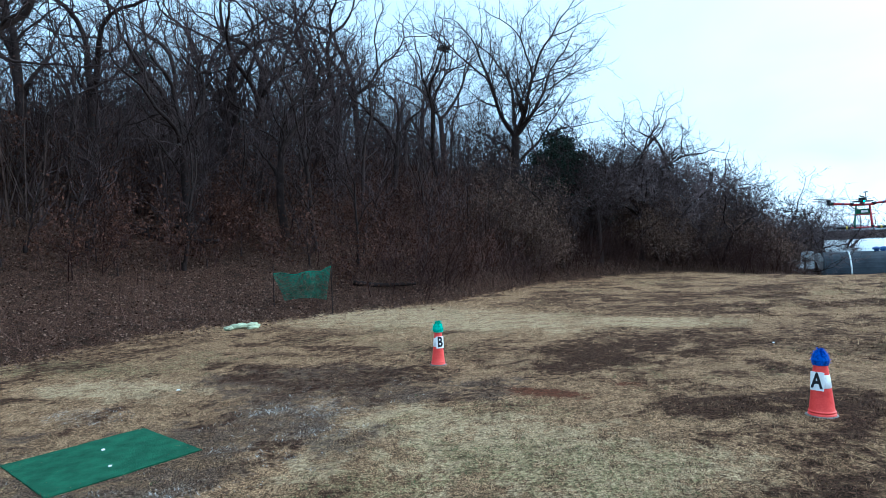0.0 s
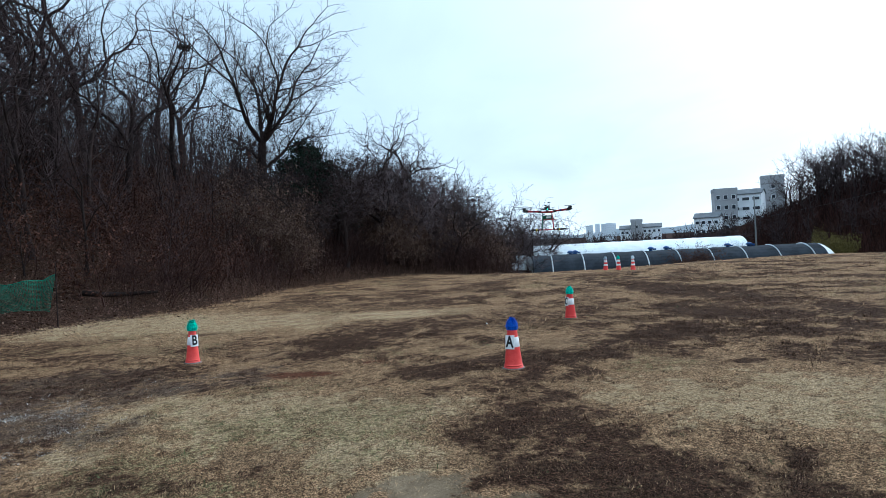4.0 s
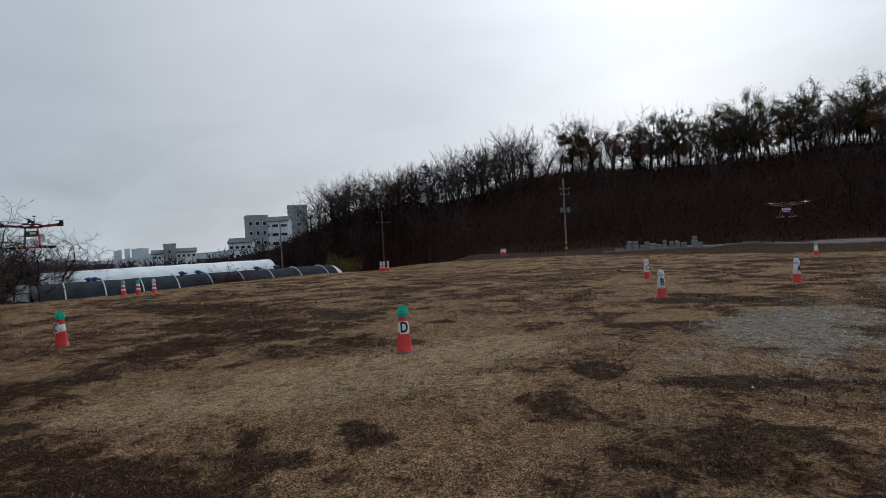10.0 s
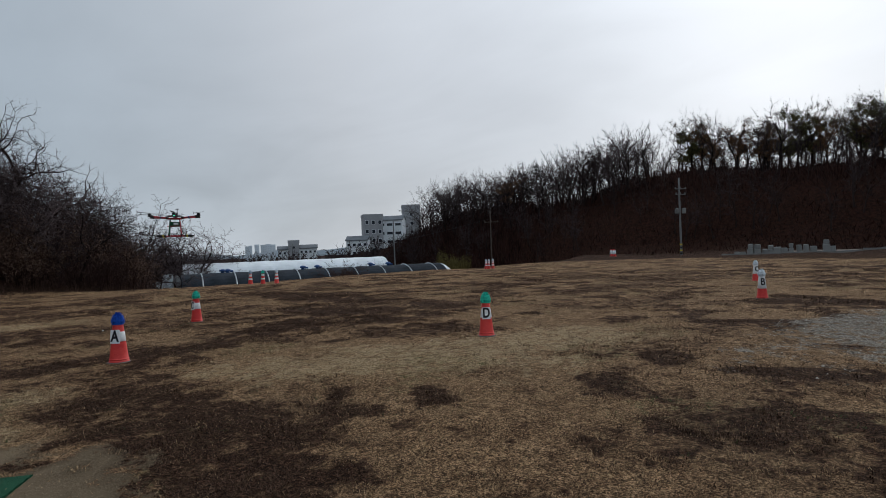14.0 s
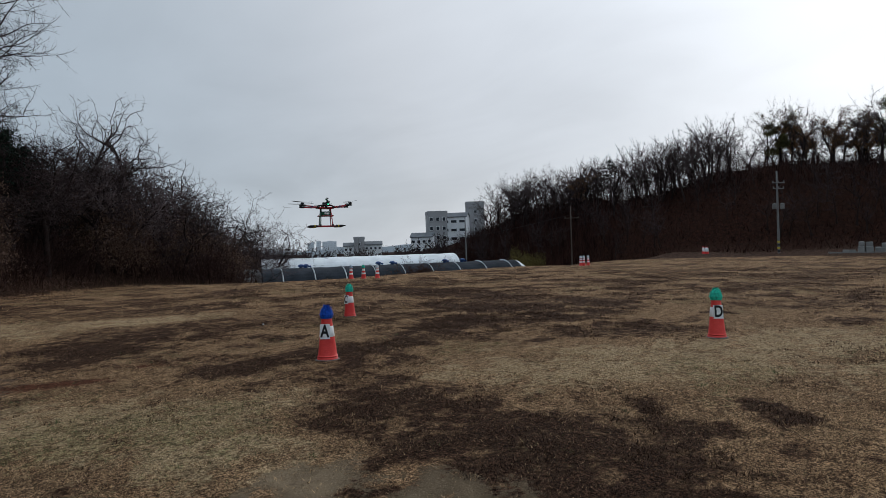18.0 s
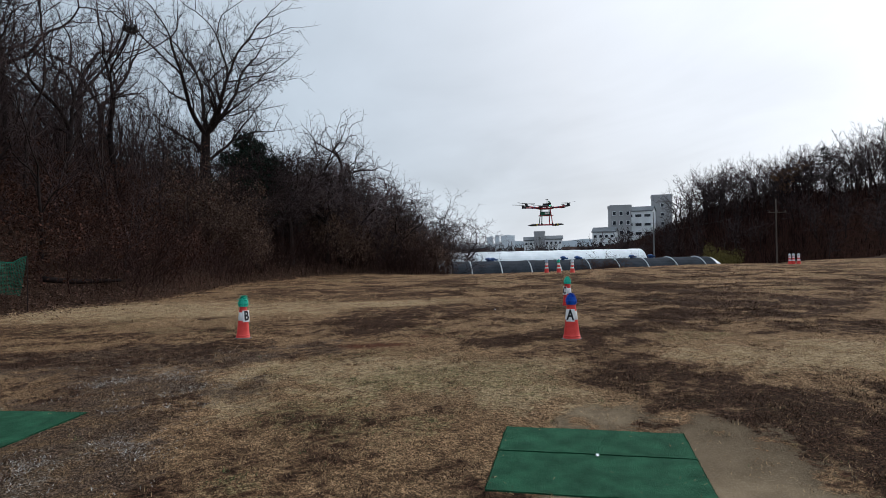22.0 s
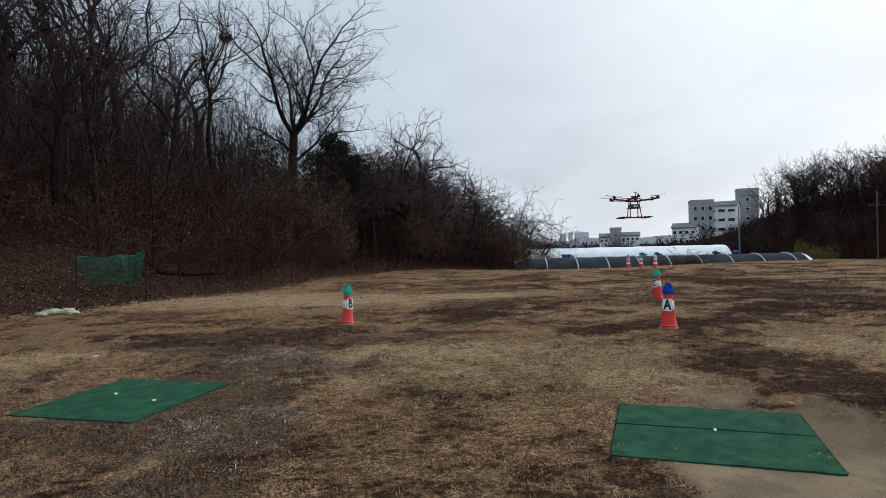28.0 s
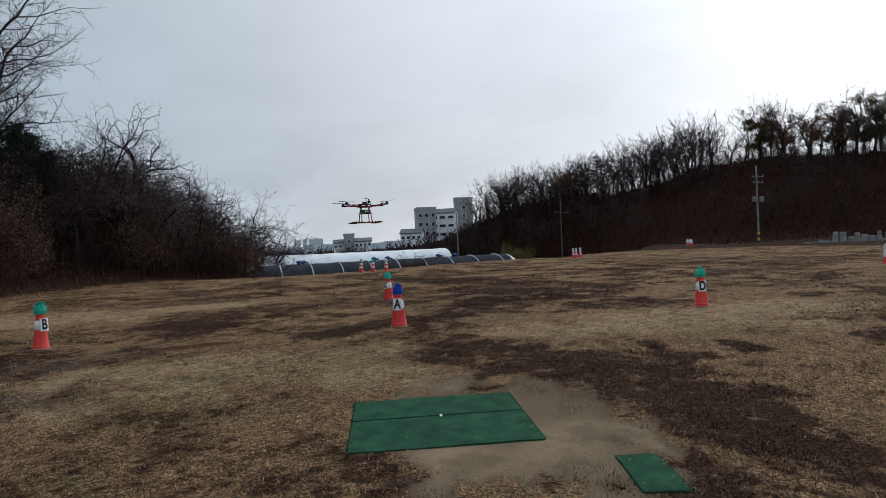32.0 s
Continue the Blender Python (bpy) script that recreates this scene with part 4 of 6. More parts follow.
    for k in range(120):
        az = rnd.uniform(-34, 5)
        again(saplings[k % 4], *at_polar(az, foot(az) + 6 + 34 * rnd.random()), rnd.uniform(1.2, 2.1), rnd.uniform(0, 360), rnd.uniform(0.85, 1.1))
    leafy = [tree("leafy_sapling", "young oak with withered reddish-brown leaves on the slope", "sapling", "leafy saplings of the near wood", 250 + k, 4.2, 0.03, dict(SAPLING, kids=(13, 6)), leaves=DEAD_LEAF, leaf_size=0.052, leaf_count=2, trunk_share=0.9) for k in range(3)]
    spots = []
    for _ in range(85):
        az = rnd.uniform(-62, 3)
        spots.append(at_polar(az, foot(az) + 4 + 24 * rnd.random() ** 1.2))
    plant(leafy, spots, rnd, 0.6, 1.3)
    low = [tree("low_tree", "low leafless tree with a rounded twiggy crown beyond the field", "tree", "low trees by the greenhouses", 300 + k, 8.0, 0.14, dict(OAK, levels=5, fine=False, woody=3, crook=0.19, drift=0.6, split=(3, 2, 2, 2, 2), shoots=(2, 2, 3, 3, 4), open=((20, 52), (24, 54), (26, 58), (28, 70)), keep=0.74, first=1.1, bare=0.45, lift=0.0, least=0.0105, tip=0.75), twig=TWIG_GREY if k % 2 else TWIG, stems=1 if k < 3 else 2, trunk_share=0.34, spread=0.3) for k in range(5)]
    for k in range(80):
        az = rnd.uniform(8, 24.2)
        d = foot(az) + 2 + 22 * rnd.random() ** 1.4
        if k >= 64:
            az = rnd.uniform(24.5, 32)
            d = rnd.uniform(52, 70) if az < 27.0 else rnd.uniform(92, 106)
        x, y = at_polar(az, d)
        top = float(np.interp(az, [8, 12, 17, 21, 23.5, 25, 27.5, 29, 31, 32.3], [9.4, 9.6, 9.8, 8.0, 6.6, 4.6, 3.4, 5.0, 3.4, 2.4])) * rnd.uniform(0.72, 1.04)
        if d > 50:
            top = 1.7 + (top - 1.7) * min(d / (foot(az) + 8), 1.5)
        s = max(top - gz(x, y), 2.0) / 8.0
        (stand if k < 5 else again)(low[k % 5], x, y, s, rnd.uniform(0, 360))
    # the last trees of the wood, and the loose row behind the greenhouse's end
    for k, (az, d, top) in enumerate(((24.2, 47, 7.5), (25.2, 48, 7.0), (25.9, 49, 6.8), (26.8, 51, 5.9), (27.9, 54, 4.4), (28.0, 92, 6.2), (28.9, 92, 7.1), (29.7, 92, 7.8), (31.0, 95, 4.5), (31.8, 95, 3.4))):
        x, y = at_polar(az, d)
        again(low[k % 3 if d < 60 else 1 + 2 * (k % 2)], x, y, (top - gz(x, y)) / 8.0, 70 * k, 1.0)
    pines = [pine(61, 6.2), pine(62, 5.4)]
    plant(pines, [at_polar(7.6, 38.5), at_polar(8.8, 38.0), at_polar(10.0, 39.0), at_polar(11.4, 39.8), at_polar(9.4, 41), at_polar(-20, 52), at_polar(-27, 46)], rnd, 0.9, 1.15)
    return big, nest_tree


BIG, NEST_TREE = plant_wood()


def plant_shrubs():
    rnd = random.Random(17)
    foot = lambda az: float(np.interp(az, WOOD_AZ, WOOD_FOOT))
    bare = [shrub(400 + k, 2.0, 2.2, 8, None) for k in range(3)]
    leafy = [shrub(410 + k, 1.7, 1.9, 6, DEAD_LEAF, 2, 0.04, "brown-leaved thicket shrub on the leaf-strewn slope") for k in range(3)]
    viny = [shrub(420 + k, 2.4, 2.6, 9, VINE_LEAF, 5, 0.044, "tangled shrub draped with withered grey-brown vines") for k in range(2)]
    spots = []
    for _ in range(72):
        az = rnd.uniform(-6, 26.5)
        spots.append(at_polar(az, foot(az) + 0.8 + 9 * rnd.random() ** 1.6))
    plant(bare, spots, rnd, 0.7, 1.35)
    spots = []
    for _ in range(80):
        az = rnd.uniform(-60, 4)
        if az < -12 and rnd.random() < 0.5:
            az += 16
        spots.append(at_polar(az, foot(az) + (1.5 if az > -10 else 4.5) + 16 * rnd.random() ** 1.2))
    plant(leafy, spots, rnd, 0.6, 1.3)
    spots = [at_polar(rnd.uniform(2, 9), rnd.uniform(32, 37)) for _ in range(16)] + [at_polar(rnd.uniform(14, 19), rnd.uniform(40, 43)) for _ in range(10)]
    spots += [at_polar(23.8 + 0.6 * k, 43.5 + 0.5 * (k % 3)) for k in range(5)]
    plant(viny, spots, rnd, 0.8, 1.3)


plant_shrubs()


def plant_hill():
    rnd = random.Random(27)
    masters = [tree("hill_tree", "leafless tree on the far dark ridge", "tree", "trees of the far ridge", 500 + k, 9.0, 0.14, FAR, trunk_share=0.36, twig=TWIG_GREY if k % 3 else TWIG, lean=(rnd.gauss(0, 0.08), rnd.gauss(0, 0.08))) for k in range(7)]
    tall = tree("tall_hill_tree", "tall pale leafless tree standing above the far ridge", "tree", "trees of the far ridge", 511, 11.5, 0.16, FAR, trunk_share=0.45, twig=TWIG_GREY)
    brown = [tree("oak_tree", "far oak with brown leaves still on it", "tree", "leafy trees of the far ridge", 520 + k, 8.6, 0.15, FAR, leaves=OAK_LEAF, leaf_size=0.095, leaf_count=2, trunk_share=0.4, clumps=0.55) for k in range(3)]
    green = [tree("evergreen_tree", "far tree with dull olive foliage on the ridge", "tree", "leafy trees of the far ridge", 540 + k, 9.0, 0.17, dict(FAR, open=((22, 55), (22, 50), (22, 50), (25, 60))), leaves=OLIVE_LEAF, leaf_size=0.095, leaf_count=4, trunk_share=0.38, clumps=0.75) for k in range(3)]
    span = lambda az: (float(np.interp(az, HILL_AZ, HILL_FOOT)), float(np.interp(az, HILL_AZ, HILL_RIDGE)))
    spots = []
    for _ in range(205):
        az = rnd.uniform(49.6, 112)
        a, b = span(az)
        spots.append(at_polar(az, b + rnd.uniform(-7, 20)))
    for _ in range(66):
        az = rnd.uniform(50, 70)
        a, b = span(az)
        spots.append(at_polar(az, a + (b - a) * rnd.uniform(0.6, 1.1)))
    plant(masters, spots[:205], rnd, 0.68, 1.2)
    for k, (x, y) in enumerate(spots[205:]):
        again(masters[k % 7], x, y, rnd.uniform(0.9, 1.22), rnd.uniform(0, 360))
    for k, (az, f) in enumerate(((52.6, 1.0), (64.0, 1.08), (63.0, 0.9), (74.6, 1.02), (76.3, 0.9), (96.8, 1.0))):
        (stand if k == 0 else again)(tall, *at_polar(az, span(az)[1] + 1), f, 60 * k)
    small = [tree("slope_tree", "thin dark leafless tree on the shaded hillside", "tree", "trees of the far hillside", 580 + k, 7.0, 0.10, dict(FAR, levels=3, least=0.035, shoots=(4, 3, 5)), trunk_share=0.5) for k in range(4)]
    spots = []
    for k in range(110):
        az = rnd.uniform(49, 110)
        a, b = span(az)
        spots.append(at_polar(az, a + (b - a) * rnd.uniform(0.08, 0.85)))
    for _ in range(50):
        az = rnd.uniform(46.5, 62)
        spots.append(at_polar(az, rnd.uniform(108, 140)))
    plant(small, spots, rnd, 0.6, 1.1)
    hedge = [tree("valley_tree", "small leafless tree in the valley beyond the greenhouses", "tree", "trees of the valley", 560 + k, 6.0, 0.1, dict(ROUND, levels=3, least=0.05, shoots=(3, 4, 6)), trunk_share=0.4, stems=2) for k in range(3)]
    plant(hedge, [at_polar(rnd.uniform(26, 46), rnd.uniform(118, 170)) for _ in range(70)], rnd, 0.75, 1.25)
    plant(brown, [at_polar(az, span(az)[1] + rnd.uniform(-9, 0)) for az in (57.5, 58.5, 75.5, 76.5, 78.3, 79, 80.6, 84.8, 88, 90.8, 91.3, 95, 98.4, 103)], rnd, 0.8, 1.1)
    plant(green, [at_polar(az, span(az)[1] + rnd.uniform(-3, 3)) for az in (74.8, 81.5, 82.6, 83.6, 86.8, 87.8, 88.8, 90, 92.6, 93.4, 95.8, 96.6, 97.4, 99.5, 101, 104, 107)], rnd, 0.95, 1.2)
    ridge_pine = pine(64, 8.4)
    stand(ridge_pine, *at_polar(61.2, span(61.2)[1]), 1.0, 0)
    ridge_pine["label"], ridge_pine["group"] = "dark green pine among bare trees on the far ridge", "leafy trees of the far ridge"


plant_hill()


# ---- the field's things: mats and cones ----
def turf_mat(x, y, wide, deep, turn, strips, label):
    """An artificial-turf mat of one or more strips, lying on the ground."""
    root = thing("turf_mat", label, "turf mat", "green mats on the field", pose(x, y, gz(x, y), 0, 0, turn))
    rnd = random.Random(int(abs(x * 100)))
    y0 = -deep / 2
    ct, st = math.cos(radians(turn)), math.sin(radians(turn))
    for k, share in enumerate(strips):
        span = deep * share - 0.02
        s, n, m = Shape(), 14, 10
        base = len(s.v)
        for top in (1, 0):
            for j in range(m + 1):
                for i in range(n + 1):
                    u, v = -wide / 2 + wide * i / n, y0 + span * j / m
                    edge = 0.004 * rnd.gauss(0, 1) if i in (0, n) or j in (0, m) else 0
                    wave = 0.003 * math.sin(3.1 * u + 2 * k) + 0.003 * math.sin(4.3 * v + k)
                    here = gz(x + u * ct - v * st, y + u * st + v * ct) - gz(x, y)
                    s.v.append((u + edge, v + edge, here + 0.6 * wave + (0.013 if top else -0.03)))
        w = n + 1
        off = (m + 1) * w
        for j in range(m):
            for i in range(n):
                a = base + j * w + i
                s.f.append((a, a + 1, a + w + 1, a + w))
        ring = [i for i in range(n)] + [n + w * j for j in range(m)] + [m * w + n - i for i in range(n)] + [(m - j) * w for j in range(m)]
        for q in range(len(ring)):
            a, b = ring[q], ring[(q + 1) % len(ring)]
            s.f.append((base + a, base + off + a, base + off + b, base + b))
        strip = part("turf_strip", s, TURF, root)
        # short plastic pile standing along the cut edges
        pile = Shape()
        for _ in range(420):
            if rnd.random() < 0.5:
                u, v = rnd.uniform(-wide / 2, wide / 2), rnd.choice((y0, y0 + span))
            else:
                u, v = rnd.choice((-wide / 2, wide / 2)), rnd.uniform(y0, y0 + span)
            b = len(pile.v)
            dx, dy = rnd.gauss(0, 0.008), rnd.gauss(0, 0.008)
            h = gz(x + u * ct - v * st, y + u * st + v * ct) - gz(x, y)
            pile.v += [(u - 0.002, v, h + 0.006), (u + 0.002, v, h + 0.006), (u + dx, v + dy, h + 0.024)]
            pile.f.append((b, b + 1, b + 2))
        part("fringe", pile, TURF, strip)["kind"] = "stuff"
        y0 += deep * share
    return root


turf_mat(1.02, 3.344, 1.557, 1.474, -41.9, (0.56, 0.44), "dark green artificial turf landing mat in two strips on bare soil")
turf_mat(-3.566, 7.173, 1.527, 1.592, -38.6, (1.0,), "dark green artificial turf mat lying among dead weeds")
turf_mat(0.93, 1.34, 0.30, 0.67, -48.0, (1.0,), "narrow strip of dark green turf on bare soil")
turf_mat(24.8, -5.2, 1.5, 1.5, -20.0, (1.0,), "dark green turf mat on the gravel across the field")


def paper(x, y, size, turn):
    """A scrap of pale litter on the ground or on a mat."""
    s = Shape()
    s.v = [(-size, -size * 0.6, 0), (size, -size * 0.7, 0.004), (size * 0.9, size * 0.6, 0.015), (0, size * 0.8, 0.006), (-size, size * 0.5, 0.012)]
    s.v += [(a, b, c - 0.003) for a, b, c in s.v]
    s.f = [(0, 1, 2, 3, 4), (9, 8, 7, 6, 5)] + [(i, i + 5, (i + 1) % 5 + 5, (i + 1) % 5) for i in range(5)]
    ob = new("paper_scrap", s.mesh("paper_scrap", PLATE))
    ob.matrix_basis = pose(x, y, gz(x, y) + (0.021 if math.hypot(x - 1.02, y - 3.34) < 0.8 or math.hypot(x + 3.57, y - 7.17) < 0.7 else 0.012), 0, 0, turn)
    tagged(ob, "small crumpled scrap of white paper", "litter", "paper scraps")


for spec in ((1.06, 3.36, 0.016, 20), (-3.7, 7.4, 0.018, 60), (-3.29, 6.86, 0.018, 10), (-4.2, 10.3, 0.03, 0), (6.4, 12.5, 0.03, 40)):
    paper(*spec)


def yarn_cap(s, rnd, z, r, h, strands, spike=0.3):
    """A shaggy cap of knotted strands over a cone's tip."""
    s.lathe([(r * 0.86, z), (r * 0.98, z + h * 0.3), (r * 0.8, z + h * 0.62), (r * 0.45, z + h * 0.88), (0.004, z + h * 0.97)], 14)
    for _ in range(strands):
        a, q = rnd.uniform(0, 6.28), rnd.random()
        rr = r * math.cos(q * 1.45) * 0.95
        p = Vector((rr * math.cos(a), rr * math.sin(a), z + h * (0.12 + 0.83 * math.sin(q * 1.45))))
        out = Vector((math.cos(a), math.sin(a), rnd.uniform(-0.3, 0.5) + q)).normalized()
        tip = p + out * r * rnd.uniform(0.12, spike)
        b = len(s.v)
        sd = Vector((-math.sin(a), math.cos(a), 0)) * 0.009
        s.v += [tuple(p - sd - out * 0.01), tuple(p + sd - out * 0.01), tuple(tip + sd * 0.3), tuple(tip - sd * 0.3)]
        s.f.append((b, b + 1, b + 2, b + 3))


def letter_mesh(ch, size):
    c = bpy.data.curves.new("letter", "FONT")
    c.body, c.size, c.align_x, c.align_y, c.extrude, c.offset = ch, size, "CENTER", "CENTER", 0.002, 0.006
    tmp = bpy.data.objects.new("letter", c)
    scene.collection.objects.link(tmp)
    me = bpy.data.meshes.new_from_object(tmp.evaluated_get(bpy.context.evaluated_depsgraph_get()))
    bpy.data.objects.remove(tmp)
    me.materials.clear()
    me.materials.append(INK)
    return me


def cone(x, y, label, cap=None, cap_colour="", letter="", face=0.0, style="band", height=0.70, seed=1, lean=(0, 0), group="traffic cones on the field", wide=0.9):
    """A moulded plastic traffic cone with a weighted foot ring, white sleeve, sign plate and shaggy cap."""
    k = height / 0.70
    rnd = random.Random(seed)
    root = thing("traffic_cone", label, "traffic cone", group, pose(x, y, gz(x, y) - 0.005, lean[0], lean[1], 0))
    q = k * wide
    r0, r1 = 0.142 * q, 0.066 * q
    rad = lambda z: r0 + (r1 - r0) * (z - 0.055 * k) / (0.62 * k)
    b = Shape()
    b.lathe([(0.0, 0.008), (0.155 * q, 0.008), (0.157 * q, 0.015 * k), (0.153 * q, 0.034 * k), (0.148 * q, 0.038 * k), (0.147 * q, 0.05 * k), (0.152 * q, 0.052 * k), (0.150 * q, 0.062 * k), (0.143 * q, 0.066 * k)]
            + [(rad(z * k), z * k) for z in (0.075, 0.2, 0.33, 0.45, 0.57, 0.67)] + [(r1 * 0.8, 0.695 * k), (r1 * 0.5, 0.70 * k), (0.0, 0.70 * k)], 28)
    part("body", b, CONE_RED, root, smooth_shade=True)
    part("foot", Shape().lathe([(0, -0.03), (0.185 * q, -0.03), (0.186 * q, 0.004), (0.17 * q, 0.016), (0.150 * q, 0.018), (0, 0.018)], 24), RUBBER, root, "worn grey rubber foot", True)

    def sleeve(z0, z1, name, material):
        s = Shape()
        s.lathe([(rad(z0 * k) + 0.001, z0 * k), (rad(z0 * k) + 0.004, z0 * k + 0.003), (rad(z1 * k) + 0.004, z1 * k - 0.003), (rad(z1 * k) + 0.001, z1 * k)], 28)
        part(name, s, material, root, "white reflective sleeve", True)

    if style == "band":
        sleeve(0.33, 0.48, "reflective_band", CONE_WHITE)
    elif style == "sleeve":
        sleeve(0.27, 0.62, "reflective_band", CONE_WHITE)
    else:
        sleeve(0.25, 0.34, "reflective_band", CONE_WHITE)
        sleeve(0.44, 0.55, "reflective_band", CONE_WHITE)
    slope = math.degrees(math.atan2((r0 - r1), 0.62 * k))
    if letter:
        z = 0.41 * k if style == "band" else 0.44 * k
        turn = pose(0, 0, 0, 0, 0, face) @ pose(0, -rad(z) - 0.008, z, 90 - slope, 0, 0)
        if style == "band":
            p = Shape()
            w, h, n = 0.072 * k, 0.105 * k, 6
            for zz in (0.004, -0.004):
                for j in (-1, 1):
                    for i in range(n + 1):
                        u = -w + 2 * w * i / n
                        p.v.append((u, j * h, zz - 1.6 * u * u))
            row = n + 1
            for i in range(n):
                p.f += [(i, i + 1, row + i + 1, row + i), (2 * row + i, 3 * row + i, 3 * row + i + 1, 2 * row + i + 1), (i, 2 * row + i, 2 * row + i + 1, i + 1), (row + i, row + i + 1, 3 * row + i + 1, 3 * row + i)]
            p.f += [(0, row, 3 * row, 2 * row), (n, 2 * row + n, 3 * row + n, row + n)]
            ob = part("sign_plate", p, PLATE, root, "white plate with a black letter")
            ob.matrix_basis = turn
            le = part("letter", letter_mesh(letter, 0.20 * k), INK, ob)
            le.matrix_basis = pose(0, 0, 0.006) @ Matrix.Diagonal((0.86, 1.2, 1, 1))
        else:
            le = part("letter", letter_mesh(letter, 0.22 * k), INK, root, "black letter")
            le.matrix_basis = turn @ pose(0, 0, 0.004) @ Matrix.Diagonal((0.9, 1.15, 1, 1))
    if cap:
        s = Shape()
        yarn_cap(s, rnd, 0.585 * k, 0.098 * k, 0.19 * k, 260, 0.55 if letter == "B" and cap_colour == "green" else 0.3)
        part("cap", s, cap, root, f"shaggy {cap_colour} cap over the tip")
    return root


# the near course: letters face the pilots' side
cone(4.645, 7.69, "orange-red traffic cone with white plate A and blue cap", YARN_BLUE, "blue", "A", -52, seed=1, wide=0.95)
cone(0.013, 11.447, "orange-red traffic cone with white plate B and green cap", YARN_GREEN, "green", "B", 24, seed=2, wide=0.82, lean=(0, 1.5))
cone(8.472, 12.153, "orange-red traffic cone with white plate C and green cap", YARN_GREEN, "green", "C", -92, seed=3)
cone(9.373, 4.045, "orange-red traffic cone with white plate D and green cap", YARN_GREEN, "green", "D", -52, seed=4)
# the course across the field
cone(17.761, 1.268, "red traffic cone with white sleeve lettered B and white cap", YARN_WHITE, "white", "B", -64, "sleeve", 0.69, 5)
cone(22.368, -1.963, "red traffic cone with white sleeve lettered A and white cap", YARN_WHITE, "white", "A", -46, "sleeve", 0.69, 6)
cone(25.223, 2.961, "red traffic cone with white sleeve lettered C and white cap", YARN_WHITE, "white", "C", -55, "sleeve", 0.69, 7)
cone(41.0, -3.4, "red traffic cone with white sleeve by the track", YARN_GREY, "grey", "", 0, "sleeve", 0.70, 8)
for k, (x, y, c, n) in enumerate(((20.6, 27.8, YARN_GREY, "grey"), (21.0, 27.2, YARN_GREEN, "green"), (21.4, 26.5, YARN_WHITE, "pale"))):
    cone(x, y, f"red and white banded traffic cone with {n} cap", c, n, "", 0, "bands", 0.70, 20 + k, group="row of three cones")
for k, (x, y) in enumerate(((38.42, 24.1), (38.5, 23.9), (38.64, 23.63))):
    cone(x, y, "red and white banded traffic cone with a pale cap", YARN_WHITE, "pale", "", 0, "bands", 0.66, 30 + k, group="far row of cones")
for k, (x, y) in enumerate(((61.72, 24.33), (61.8, 24.12), (61.76, 23.93))):
    cone(x, y, "far red and white traffic cone at the field's end", None, "", "", 0, "sleeve", 0.78, 40 + k, group="farthest cones")


# ---- greenhouses in the hollow ----
def tunnel(name, label, a, b, half, rise, base_z, cover, straps, strap_label, turned_end=True, front_sag=0.0):
    """An arched plastic tunnel between the ends a and b of its ridge line."""
    a, b = Vector((*a, 0)), Vector((*b, 0))
    along = (b - a).normalized()
    across = Vector((along.y, -along.x, 0))
    length = (b - a).length
    root = thing(name, label, "greenhouse", "greenhouses in the hollow", pose(a.x, a.y, base_z))
    arch = [(math.cos(w), math.sin(w)) for w in np.linspace(0, math.pi, 19)]
    n = int(length / 1.2)
    s = Shape()
    for i in range(n + 1):
        wave = 0.03 * math.sin(i * 2.4) + 0.02 * math.sin(i * 5.1)
        for c, sn in arch:
            p = along * (length * i / n) + across * (half * c * (1 + wave * 0.3))
            s.v.append((p.x, p.y, max(sn, 0) ** 0.8 * (rise + wave)))
    w = len(arch)
    for i in range(n):
        for k in range(w - 1):
            q = i * w + k
            s.f.append((q, q + 1, q + w + 1, q + w))
    s.f.append(tuple(range(w)))
    s.f.append(tuple(n * w + k for k in range(w))[::-1])
    part("cover", s, cover, root, smooth_shade=False)
    for k in range(straps):
        f = (k + 0.6) / straps
        t = Shape()
        t.ring_tube([tuple(along * (length * f) + across * (half * c * 1.012) + Vector((0, 0, max(sn, 0) ** 0.8 * (rise + 0.06)))) for c, sn in arch], [0.075] * w, 4, cap=False)
        part("strap", t, STRAP, root, strap_label)
    return root, along, across, length


dark, g_along, g_across, g_len = tunnel("greenhouse", "long arched greenhouse under dark grey shade fabric with white straps", (40.0, 71.4), (71.8, 55.9), 4.2, 3.7, -4.1, FABRIC, 9, "pale tie strap")
tunnel("greenhouse", "long arched greenhouse under white plastic film", (46.2, 82.3), (68.6, 71.3), 4.0, 3.6, -2.85, FILM, 0, "")
tunnel("greenhouse", "second white film greenhouse behind the first", (52.0, 89.0), (79.9, 75.3), 4.0, 3.6, -2.9, FILM, 0, "")


def vent_fan(f, side):
    """A blue ventilation hood on the ridge of the dark greenhouse."""
    p = Vector((40.0, 71.4, 0)) + g_along * (g_len * f) + g_across * side
    root = thing("roof_vent", "blue plastic ventilation hood on the greenhouse ridge", "vent", "roof vents", pose(p.x, p.y, -0.62, 0, 0, -26) @ Matrix.Scale(0.75, 4))
    part("pipe", Shape().lathe([(0.3, -0.4), (0.3, 0.5), (0.34, 0.52)], 12), BLUE_PLASTIC, root)
    part("hood", Shape().lathe([(0.34, 0.5), (0.55, 0.56), (0.5, 0.78), (0.2, 0.92), (0.0, 0.95)], 12), BLUE_PLASTIC, root)
    part("bracket", Shape().box((0.62, 0, 0.5), (0.5, 0.35, 0.3)), BLUE_PLASTIC, root)


for f, side in ((0.14, 0.2), (0.16, -0.5), (0.43, 0.2), (0.485, 0.2), (0.70, 0.2), (0.775, 0.2)):
    vent_fan(f, side)


